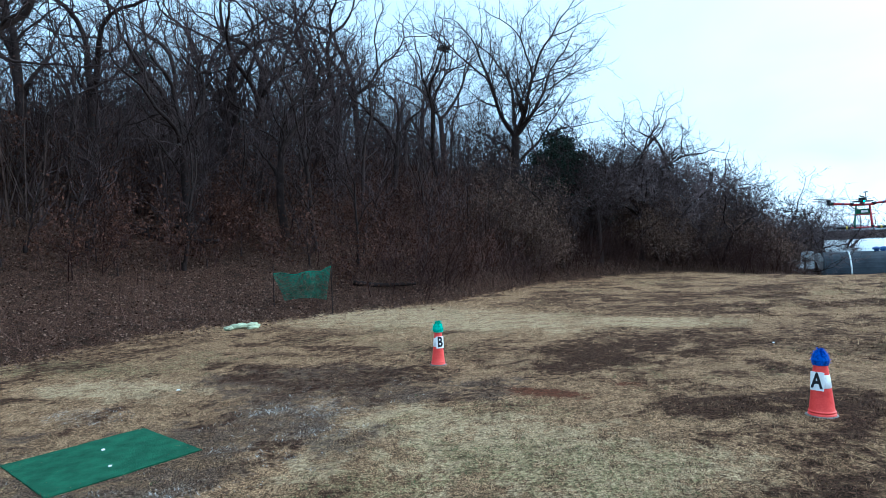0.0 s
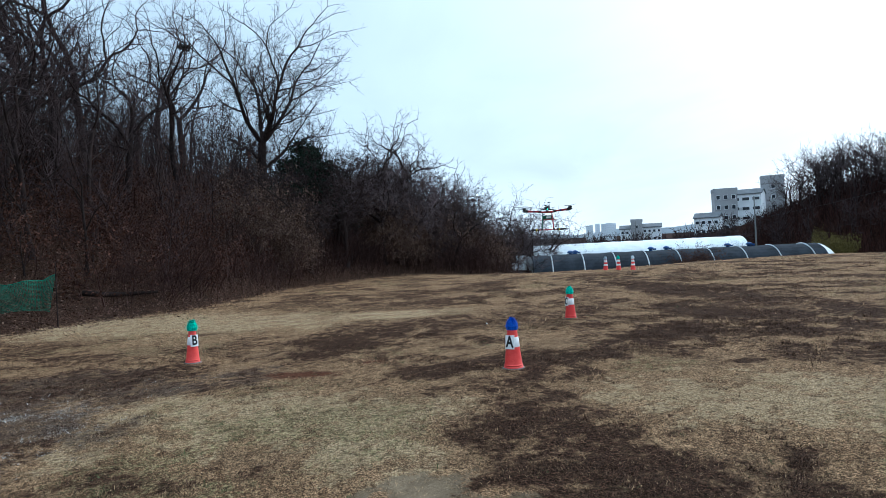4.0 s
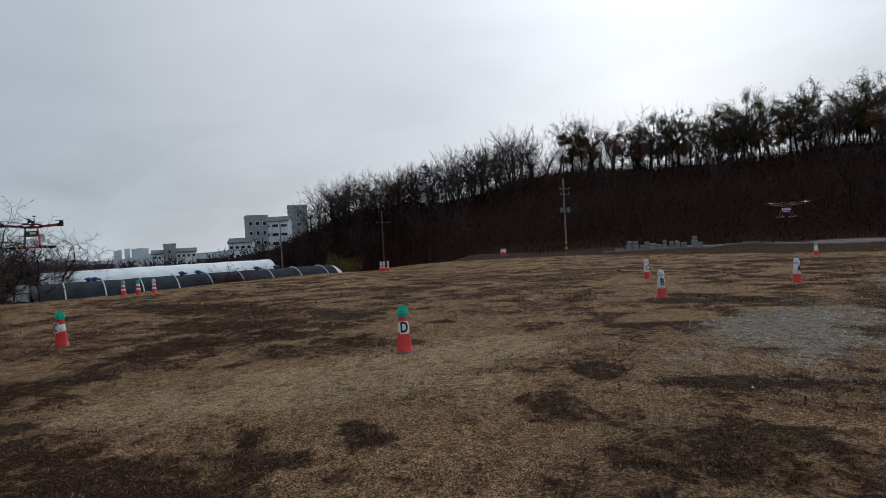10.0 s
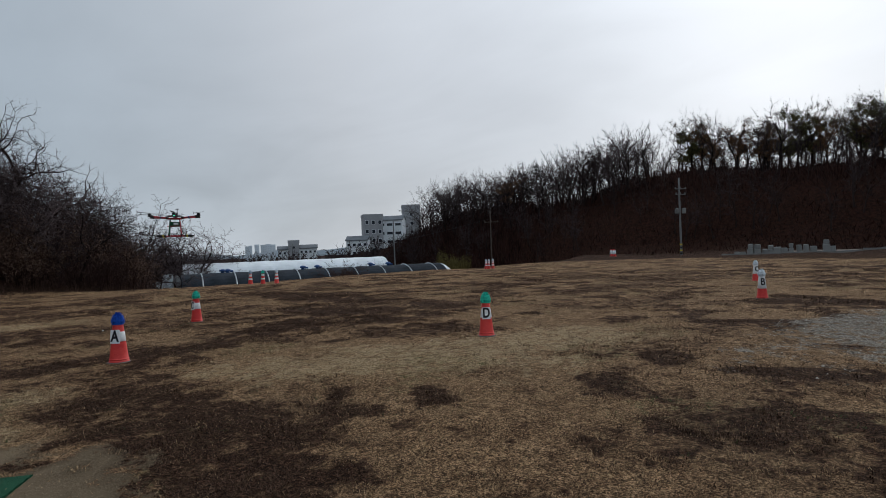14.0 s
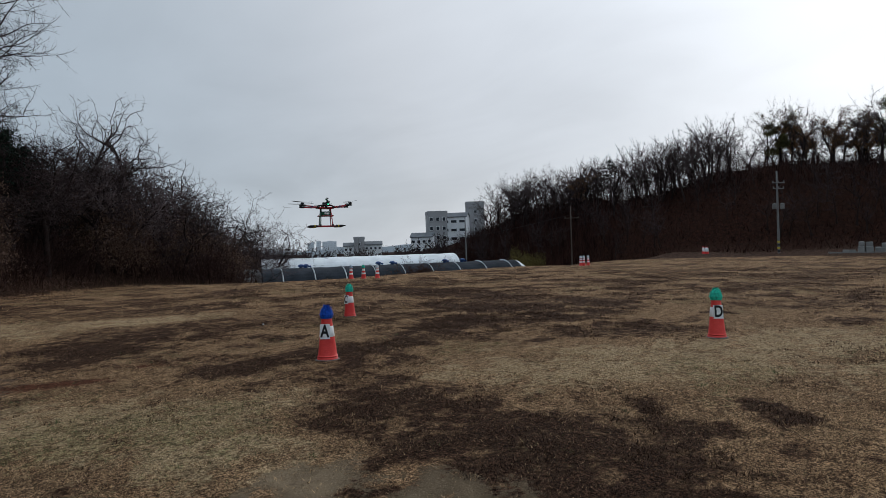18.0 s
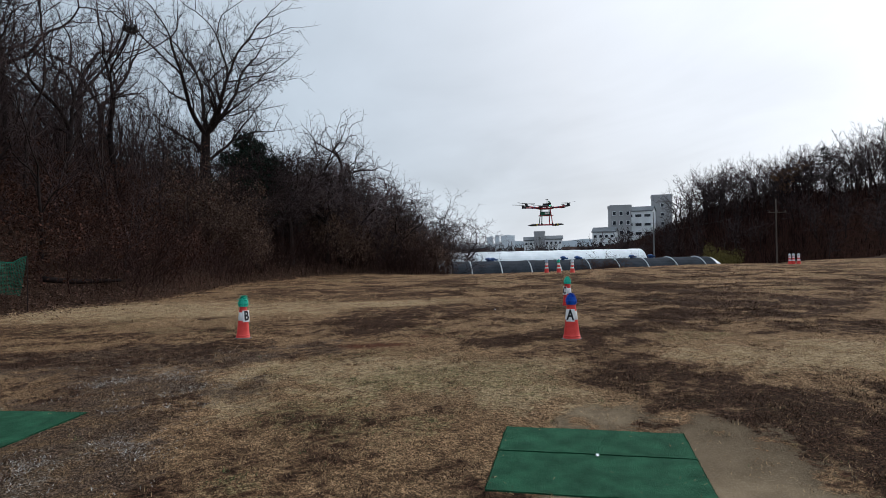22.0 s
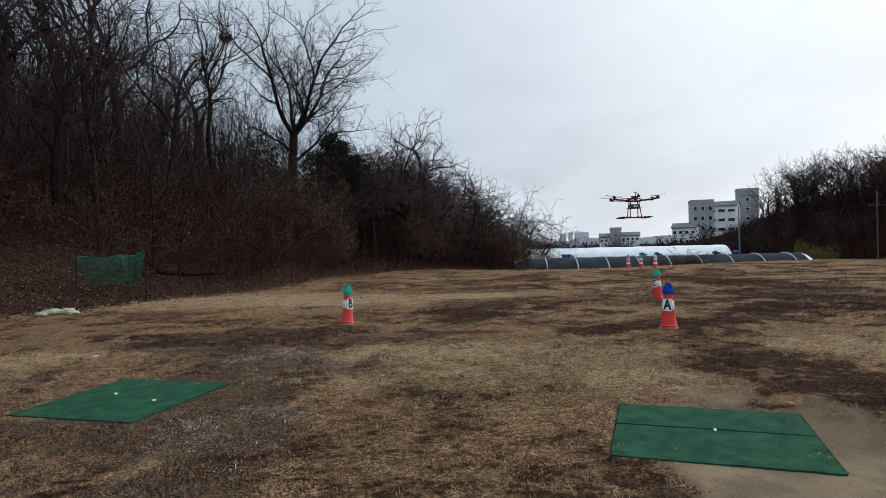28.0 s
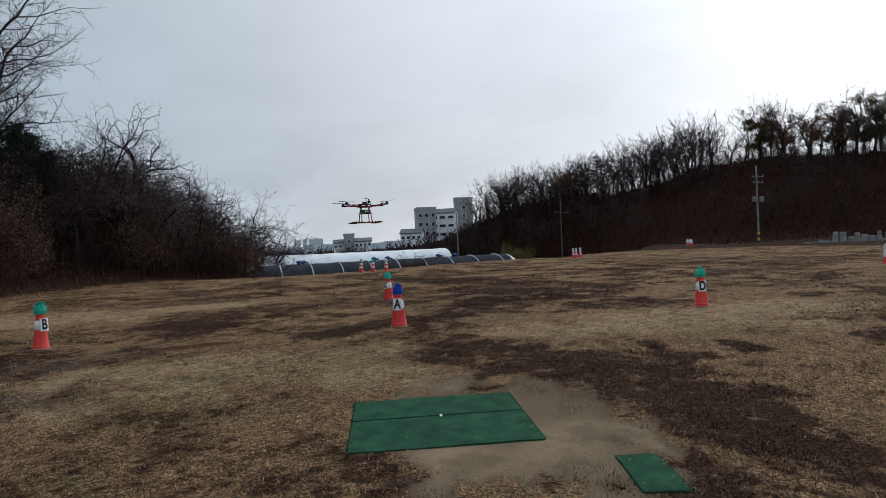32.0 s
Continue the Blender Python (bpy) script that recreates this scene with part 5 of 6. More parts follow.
def plastic_heap(x, y, z, size, seed):
    """Bunched white sheeting and crates at the greenhouse's end."""
    rnd = random.Random(seed)
    root = thing("sheeting_stack", "stack of white wrapped bales and sheeting at the greenhouse end", "stack", "", pose(x, y, z))
    for k in range(9):
        s = Shape()
        w, d, h = rnd.uniform(0.9, 1.5), rnd.uniform(0.9, 1.3), rnd.uniform(0.7, 1.0)
        s.box((rnd.uniform(-1.3, 1.3), rnd.uniform(-0.7, 0.7), h / 2 + (k // 4) * 0.95), (w, d, h), rnd.uniform(0, 1), 0.9)
        part("bale", s, STRAP if k % 3 else CONCRETE, root)
    sheet = Shape()
    for i in range(7):
        for j in range(5):
            sheet.v.append((1.6 + i * 0.3, -1.2 + j * 0.5, 2.6 * (1 - i / 6) ** 1.5 + 0.12 * math.sin(3 * i + 2 * j)))
    for i in range(6):
        for j in range(4):
            q = i * 5 + j
            sheet.f.append((q, q + 1, q + 6, q + 5))
    part("sheet", sheet, FILM, root, "slumped white film")


plastic_heap(37.6, 71.6, -3.1, 1.0, 3)


def end_cap():
    """The pale film that closes the dark greenhouse's open end."""
    s = Shape()
    arch = [(math.cos(w), math.sin(w)) for w in np.linspace(0, math.pi, 17)]
    for i in range(5):
        f = i / 4
        for c, sn in arch:
            p = g_along * (1.7 * f) + g_across * (4.15 * c * (1 - 0.12 * f * f))
            s.v.append((p.x, p.y, max(sn, 0) ** 0.8 * 3.72 * (1 - 0.45 * f * f)))
    for i in range(4):
        for k in range(16):
            q = i * 17 + k
            s.f.append((q, q + 1, q + 18, q + 17))
    s.f.append(tuple(4 * 17 + k for k in range(17))[::-1])
    ob = part("end_cap", s, FILM, dark, "pale film closing the end")
    ob.location = g_along * (g_len + 0.01)


end_cap()


# ---- poles ----
def utility_pole(x, y, z0, z1, arms, box=False, tape=False, lamp=False, lean=(0, 0), label="grey concrete utility pole with crossarms", r=0.17, stuff=None):
    h = z1 - z0
    stuff = stuff or POLE_MAT
    root = thing("utility_pole", label, "utility pole", "poles round the field", pose(x, y, z0, lean[0], lean[1], 0))
    part("shaft", Shape().lathe([(r, 0), (r * 0.93, h * 0.4), (r * 0.78, h * 0.8), (r * 0.66, h), (0, h + 0.02)], 12), stuff, root, smooth_shade=True)
    for f, w in arms:
        arm = part("crossarm", Shape().box((0, 0, 0), (w, 0.08, 0.08)), stuff, root)
        arm.matrix_basis = pose(0, -0.14, h * f, 0, 0, -40)
        for q in (-0.45, 0, 0.45):
            part("insulator", Shape().lathe([(0.03, 0.04), (0.07, 0.08), (0.04, 0.14), (0.06, 0.19), (0.0, 0.22)], 8, (q * w, 0, 0)), stuff, arm)
    if box:
        for q in (-0.48, 0.36):
            t = part("transformer", Shape().lathe([(0.0, 0.0), (0.2, 0.0), (0.22, 0.05), (0.22, 0.48), (0.18, 0.55), (0.05, 0.58), (0.0, 0.65)], 12, (q, -0.22, 0)), CONCRETE, root, "pale grey transformer can")
            t.matrix_basis = pose(0, 0, h * 0.545, 0, 0, -40)
    if tape:
        for k in range(4):
            part("warning_band", Shape().lathe([(r + 0.012, 0.25 + k * 0.32), (r + 0.014, 0.25 + k * 0.32 + 0.16)], 12), YELLOW_TAPE if k % 2 else BLACK, root, "yellow and black warning band")
    if lamp:
        part("lamp_arm", Shape().ring_tube([(0, 0, h - 0.1), (0.5, -0.3, h + 0.25), (1.1, -0.7, h + 0.3)], [0.04, 0.04, 0.04], 6), STEEL, root)
        part("lamp_head", Shape().box((1.3, -0.82, h + 0.28), (0.6, 0.25, 0.12), -0.54), STEEL, root)
    return root


utility_pole(69.62, 19.63, gz(69.62, 19.63) - 0.1, 8.45, ((0.86, 1.35), (0.79, 1.2)), True, True, r=0.12)
utility_pole(62.8, 40.1, gz(62.8, 40.1) - 0.1, 6.1, ((0.86, 1.8),), r=0.085, stuff=POLE_WOOD, label="thin weathered wooden utility pole with one crossarm")
utility_pole(76.5, 69.0, gz(76.5, 69.0) - 0.1, 6.6, (), label="plain grey street-lamp post behind the greenhouses", r=0.13, lean=(0, -0.5))
utility_pole(118.0, 150.0, -5.5, 5.6, ((0.86, 2.2), (0.8, 2.0)), lamp=True, label="far roadside pole with a lamp arm", r=0.15)


def wire(a, b, sag, name="power_line"):
    a, b = Vector(a), Vector(b)
    pts = [a.lerp(b, i / 10) - Vector((0, 0, sag * 4 * (i / 10) * (1 - i / 10))) for i in range(11)]
    ob = new(name, Shape().ring_tube(pts, [0.012] * 11, 3, cap=False).mesh(name, BLACK))
    tagged(ob, "thin black overhead power line between the poles", "cable", "power lines")


wire((69.5, 19.5, 7.2), (62.8, 40.0, 5.1), 0.5)
wire((62.8, 40.0, 5.1), (118, 150, 4.0), 2.0)


# ---- buildings beyond ----
def block(name, label, az, dist, width, depth, z0, z1, wall, rows, cols, floor=2.8, roof="flat", win=(1.3, 1.2), turn=0.0, skip=None, group="apartment blocks beyond the valley", top_gap=1.2, pitch=2.6):
    """A building that fronts the valley: walls, roof, parapet and each window with frame and pane."""
    x, y = at_polar(az, dist)
    root = thing(name, label, "building", group, pose(x, y, z0, 0, 0, -az + turn))
    h = z1 - z0
    part("wall", Shape().box((0, depth / 2, h / 2), (width, depth, h)), wall, root)
    if roof == "flat":
        for sx, sy, wx, wy in ((0, 0.12, width + 0.3, 0.25), (0, depth - 0.12, width + 0.3, 0.25), (-width / 2, depth / 2, 0.25, depth - 0.5), (width / 2, depth / 2, 0.25, depth - 0.5)):
            part("parapet", Shape().box((sx, sy, h + 0.45), (wx, wy, 0.9)), wall, root)
        part("roof", Shape().box((0, depth / 2, h + 0.06), (width - 0.4, depth - 0.5, 0.1)), ROOF_DARK, root)
    else:
        s = Shape()
        e, r = 0.3, pitch
        s.v = [(-width / 2 - e, -e, h), (width / 2 + e, -e, h), (width / 2 + e, depth + e, h), (-width / 2 - e, depth + e, h), (-width / 2 - e, depth / 2, h + r), (width / 2 + e, depth / 2, h + r)]
        s.v += [(a, b, c - 0.25) for a, b, c in s.v]
        s.f = [(0, 1, 5, 4), (2, 3, 4, 5), (7, 6, 10, 11), (9, 8, 11, 10), (0, 6, 7, 1), (2, 8, 9, 3), (0, 4, 10, 6), (3, 9, 10, 4), (1, 7, 11, 5), (2, 5, 11, 8)]
        part("roof", s, ROOF_DARK, root, "dark sheet roof")
        g = Shape()
        for x0 in (-width / 2, width / 2):
            b = len(g.v)
            g.v += [(x0, 0, h - 0.05), (x0, depth, h - 0.05), (x0, depth / 2, h + r - 0.2)]
            g.f.append((b, b + 1, b + 2))
        part("gable", g, wall, root)
    frame_me = Shape().box((0, 0, 0), (win[0] + 0.2, 0.12, win[1] + 0.2)).mesh("window", WALL_WHITE)
    pane_me = Shape().box((0, -0.05, 0), (win[0], 0.06, win[1])).mesh("pane", HAZED_PANE if dist > 500 else PANE)
    for r in range(rows):
        for c in range(cols):
            if skip and skip(r, c):
                continue
            wx = -width / 2 + width * (c + 0.5) / cols
            wz = h - top_gap - floor * (r + 0.5)
            o = new("window", frame_me)
            o.parent = root
            o.matrix_basis = pose(wx, -0.03, wz)
            q = new("pane", pane_me)
            q.parent = o
            q.matrix_basis = pose(0, -0.03, 0)
    return root


block("apartment_tower", "grey rendered six-storey tower with a flat parapet roof", 45.56, 204.9, 6.4, 7, -6, 13.2, WALL_GREY, 6, 3, floor=3.05, win=(0.95, 1.15), turn=8, top_gap=0.3)
block("apartment_block", "white rendered block with a dark pitched roof and strip windows", 47.06, 209.8, 8.6, 6, -6, 12.3, WALL_WHITE, 5, 3, floor=2.9, roof="gable", win=(1.9, 0.85), turn=-12, top_gap=0.2, pitch=1.5)
block("apartment_tower", "plain grey stair tower rising above the white block", 49.09, 215.8, 6.3, 6, -6, 16.8, WALL_GREY, 3, 1, floor=3.0, win=(0.9, 1.0), turn=4)
block("apartment_block", "lower white block with a pitched roof beside the tower", 44.0, 199.9, 7.0, 6, -6, 5.6, WALL_WHITE, 4, 4, floor=2.7, roof="gable", win=(0.9, 0.8), turn=-10, top_gap=0.2, pitch=1.4)
block("apartment_block", "white link wing between the tower and the block", 46.0, 207.9, 2.9, 4.5, -6, 10.1, WALL_WHITE, 5, 1, floor=2.9, win=(0.8, 0.8), top_gap=0.3)
block("apartment_house", "low white house with dark pitched roof across the valley", 37.46, 210.2, 4.4, 6, -6, 3.5, WALL_WHITE, 3, 3, floor=2.5, roof="gable", win=(0.7, 0.7), turn=0, group="far houses", top_gap=0.1, pitch=1.1)
block("apartment_house", "grey stair tower of the low white house", 38.27, 209.0, 3.5, 5, -6, 5.5, WALL_GREY, 3, 1, floor=2.6, win=(0.8, 0.8), group="far houses", top_gap=0.2)
block("apartment_house", "low white wing with dark pitched roof across the valley", 39.54, 211.1, 5.8, 6, -6, 3.8, WALL_WHITE, 3, 4, floor=2.5, roof="gable", win=(0.7, 0.7), group="far houses", top_gap=0.1, pitch=1.1)
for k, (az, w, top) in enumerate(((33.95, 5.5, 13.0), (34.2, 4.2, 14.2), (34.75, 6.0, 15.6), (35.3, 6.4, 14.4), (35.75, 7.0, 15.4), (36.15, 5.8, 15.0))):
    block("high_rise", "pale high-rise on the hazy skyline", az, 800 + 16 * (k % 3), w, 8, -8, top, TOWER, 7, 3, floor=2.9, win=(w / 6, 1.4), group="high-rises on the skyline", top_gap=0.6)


# ---- the far track with its blocks ----
def concrete_block(x, y, z, w, d, h, turn, label, seed):
    rnd = random.Random(seed)
    bm = bmesh.new()
    bmesh.ops.create_cube(bm, size=1.0, matrix=Matrix.Diagonal((w, d, h, 1)))
    bmesh.ops.bevel(bm, geom=bm.edges[:], offset=0.05, segments=1, affect="EDGES")
    for v in bm.verts:
        v.co += Vector((rnd.gauss(0, 0.012), rnd.gauss(0, 0.012), rnd.gauss(0, 0.012)))
    me = bpy.data.meshes.new("concrete_block")
    bm.to_mesh(me)
    bm.free()
    me.materials.append(CONCRETE)
    ob = tagged(new("concrete_block", me), label, "concrete block", "blocks along the far track")
    ob.matrix_basis = pose(x, y, z + h / 2, 0, 0, turn)
    return ob


def far_track():
    rnd = random.Random(5)
    a, b = Vector((64.7, 12.8, 0)), Vector((65.9, 4.9, 0))
    turn = math.degrees(math.atan2(b.y - a.y, b.x - a.x))
    for k, f in enumerate((0.0, 0.06, 0.15, 0.22, 0.30, 0.36, 0.43, 0.50, 0.57, 0.65, 0.72, 0.79, 0.92, 0.98)):
        p = a.lerp(b, f)
        w, h = rnd.uniform(0.36, 0.58), (0.38 if k < 2 else rnd.uniform(0.5, 0.72))
        z = gz(p.x, p.y) - 0.04
        concrete_block(p.x, p.y, z, w, 0.7, h, turn + rnd.uniform(-8, 8), "weathered pale concrete block standing along the far track", 60 + k)
        if k in (2, 3, 5, 8, 12):
            concrete_block(p.x, p.y, z + h, w * 0.85, 0.55, 0.4, turn + rnd.uniform(-8, 8), "smaller pale concrete block stacked on another", 80 + k)
    # kerb and track
    pts = [(63.0, 13.8), (64.9, 5.5), (64.0, -3), (62.0, -11), (58.0, -20), (52, -30)]
    kerb, road = Shape(), Shape()
    fine = []
    for i in range(len(pts) - 1):
        for q in range(6):
            fine.append(Vector((*pts[i], 0)).lerp(Vector((*pts[i + 1], 0)), q / 6))
    for i in range(len(fine) - 1):
        p, q = fine[i], fine[i + 1]
        t = (q - p).normalized()
        n = Vector((t.y, -t.x, 0))
        m = (p + q) / 2
        kerb.box((m.x, m.y, gz(m.x, m.y) + 0.0), ((q - p).length, 0.22, 0.26), math.atan2(t.y, t.x))
    tagged(new("kerb", kerb.mesh("kerb", CONCRETE)), "low pale concrete kerb along the far track", "kerb", kind="structure")
    for i, p in enumerate(fine):
        t = (fine[min(i + 1, len(fine) - 1)] - fine[max(i - 1, 0)]).normalized()
        n = Vector((-t.y, t.x, 0))
        for off in (0.6, 2.2, 3.8):
            r = p + n * off
            road.v.append((r.x, r.y, gz(r.x, r.y) + 0.05))
    for i in range(len(fine) - 1):
        for j in range(2):
            q = 3 * i + j
            road.f.append((q, q + 1, q + 4, q + 3))
    tagged(new("road", road.mesh("road", mat("packed_earth", (0.15, 0.12, 0.10), 0.95, var=0.3, scale=1.0, fine=12, bump=0.4))), "packed dark earth track below the far hill", "road", kind="structure")


far_track()


# ---- in the wood's edge: netting, sacks, nest, logs, bush ----
def green_net():
    root = thing("garden_net", "green plastic netting hung between saplings at the wood's edge", "net", "", pose(-4.85, 20.3, gz(-4.85, 20.3), 0, 0, 8))
    z0 = gz(-4.85, 20.3)
    top, bottom = 1.5 - z0, 0.5 - z0
    n, m = 46, 24

    def at(u, v):
        x = -0.92 + 1.84 * u
        lift = 0.06 * abs(2 * u - 1) ** 2 + 0.1 * u + 0.035 * math.sin(13 * u) + (0.06 if u > 0.9 else 0)
        low = bottom + (0.12 * math.sin(2.5 * u + 0.4)) - 0.02
        squeeze = 1 - 0.28 * (1 - v)
        return (x * squeeze + 0.08 * (1 - v), 0.10 * math.sin(9 * u) + 0.06 * math.sin(5 * v + 3 * u) + 0.03 * math.sin(23 * u + 4 * v), low + (top - 0.14 + lift - low) * v)

    s = Shape()
    for i in range(n + 1):
        s.ring_tube([at(i / n, j / 8) for j in range(9)], [0.006] * 9, 3, cap=False)
    for j in range(m + 1):
        s.ring_tube([at(i / 12, j / m) for i in range(13)], [0.006] * 13, 3, cap=False)
    part("netting", s, NET, root)
    edge = Shape().ring_tube([at(i / 12, 1.0) for i in range(13)], [0.014] * 13, 4)
    part("edge_cord", edge, NET, root)
    for u, h in ((0.0, 1.5), (1.0, 1.75)):
        x, y, z = at(u, 1.0)
        part("stake", Shape().ring_tube([(x, y, -0.3), (x + 0.02, y + 0.02, h)], [0.022, 0.014], 6), BARK, root, "thin wooden stake")


green_net()


def sack(x, y, s, turn, seed):
    rnd = random.Random(seed)
    bm = bmesh.new()
    bmesh.ops.create_icosphere(bm, subdivisions=3, radius=1.0)
    for v in bm.verts:
        k = 1 + 0.34 * noise.noise(v.co * 2.2 + Vector((seed, 0, 0))) + 0.22 * noise.noise(v.co * 5.5 + Vector((0, seed, 0)))
        v.co = Vector((v.co.x * s * 1.3 * k, v.co.y * s * 0.8 * k, v.co.z * s * 0.4 * k))
    me = bpy.data.meshes.new("sack")
    bm.to_mesh(me)
    bm.free()
    me.materials.append(SACK)
    me.shade_smooth()
    ob = tagged(new("sack", me), "crumpled pale green plastic sack dumped at the wood's edge", "sack", "dumped sacks")
    ob.matrix_basis = pose(x, y, gz(x, y) + s * 0.3, 0, 0, turn)


for spec in ((-5.95, 17.6, 0.22, 10, 1), (-5.65, 17.75, 0.2, 70, 2), (-6.15, 17.3, 0.16, 120, 3), (-5.5, 17.4, 0.13, 30, 4)):
    sack(*spec)


def fallen_log(x, y, length, r, turn, seed):
    rnd = random.Random(seed)
    c, s = math.cos(radians(turn)), math.sin(radians(turn))
    pts = []
    for i in range(7):
        q = (i / 6 - 0.5) * length
        px, py = x + q * c, y + q * s
        pts.append((px, py, max(gz(px, py) + r * 0.8, gz(x, y) + r * 0.6)))
    sh = Shape().ring_tube(pts, [r * (1 - 0.08 * i) for i in range(7)], 8)
    tagged(new("fallen_log", sh.mesh("fallen_log", BARK, True)), "dark fallen trunk lying on the leafy slope", "log", "fallen logs")


for spec in ((-10.5, 23.5, 3.6, 0.17, -12, 1), (-12.5, 24.5, 3.0, 0.15, 8, 2), (-2.6, 23.6, 2.4, 0.1, 20, 3)):
    fallen_log(*spec)


def nest(x, y, z):
    rnd = random.Random(9)
    s = Shape()
    for _ in range(150):
        a, e = rnd.uniform(0, 6.28), rnd.uniform(-0.9, 0.6)
        p = Vector((math.cos(a) * math.cos(e), math.sin(a) * math.cos(e), math.sin(e) * 0.8)) * rnd.uniform(0.2, 0.34)
        d = Vector((-math.sin(a), math.cos(a), rnd.gauss(0, 0.5))).normalized() * rnd.uniform(0.12, 0.28)
        s.ring_tube([tuple(p - d), tuple(p + d)], [0.014, 0.009], 3, cap=False)
    ob = tagged(new("bird_nest", s.mesh("bird_nest", NEST)), "dark round stick nest high in a bare tree", "nest")
    ob.matrix_basis = pose(x, y, z)


def yellow_bush(x, y, r):
    rnd = random.Random(77)
    root = thing("bush", "rounded yellow-green bush at the end of the greenhouse", "bush", "", pose(x, y, gz(x, y)) @ Matrix.Diagonal((1, 1, 1.45, 1)))
    wood, tw, tips = Shape(), Shape(), []
    spec = dict(BRUSH, levels=2, kids=(8, 6), least=0.012)
    for k in range(22):
        a, q = rnd.uniform(0, 6.28), rnd.random() ** 0.5
        grow(wood, tw, tips, rnd, (q * r * 0.4 * math.cos(a), q * r * 0.4 * math.sin(a), -0.2), (0.9 * q * math.cos(a), 0.9 * q * math.sin(a), 1), 0.04, r * rnd.uniform(0.8, 1.15), 0, spec)
    fol = Shape()
    for t in tips:
        for _ in range(9):
            fol.leaf(t + Vector((rnd.gauss(0, 0.16), rnd.gauss(0, 0.16), rnd.gauss(0, 0.16))), 0.075 * rnd.uniform(0.6, 1.4), rnd)
    part("stem", wood, BARK, root)
    part("twig", tw, TWIG, root)
    part("foliage", fol, YELLOW_LEAF, root, "yellowing leaves")


yellow_bush(77.6, 58.0, 2.4)


# ---- the drones ----
def tube(a, b, r, sides=8):
    return Shape().ring_tube([a, Vector(a).lerp(Vector(b), 0.5), b], [r] * 3, sides)


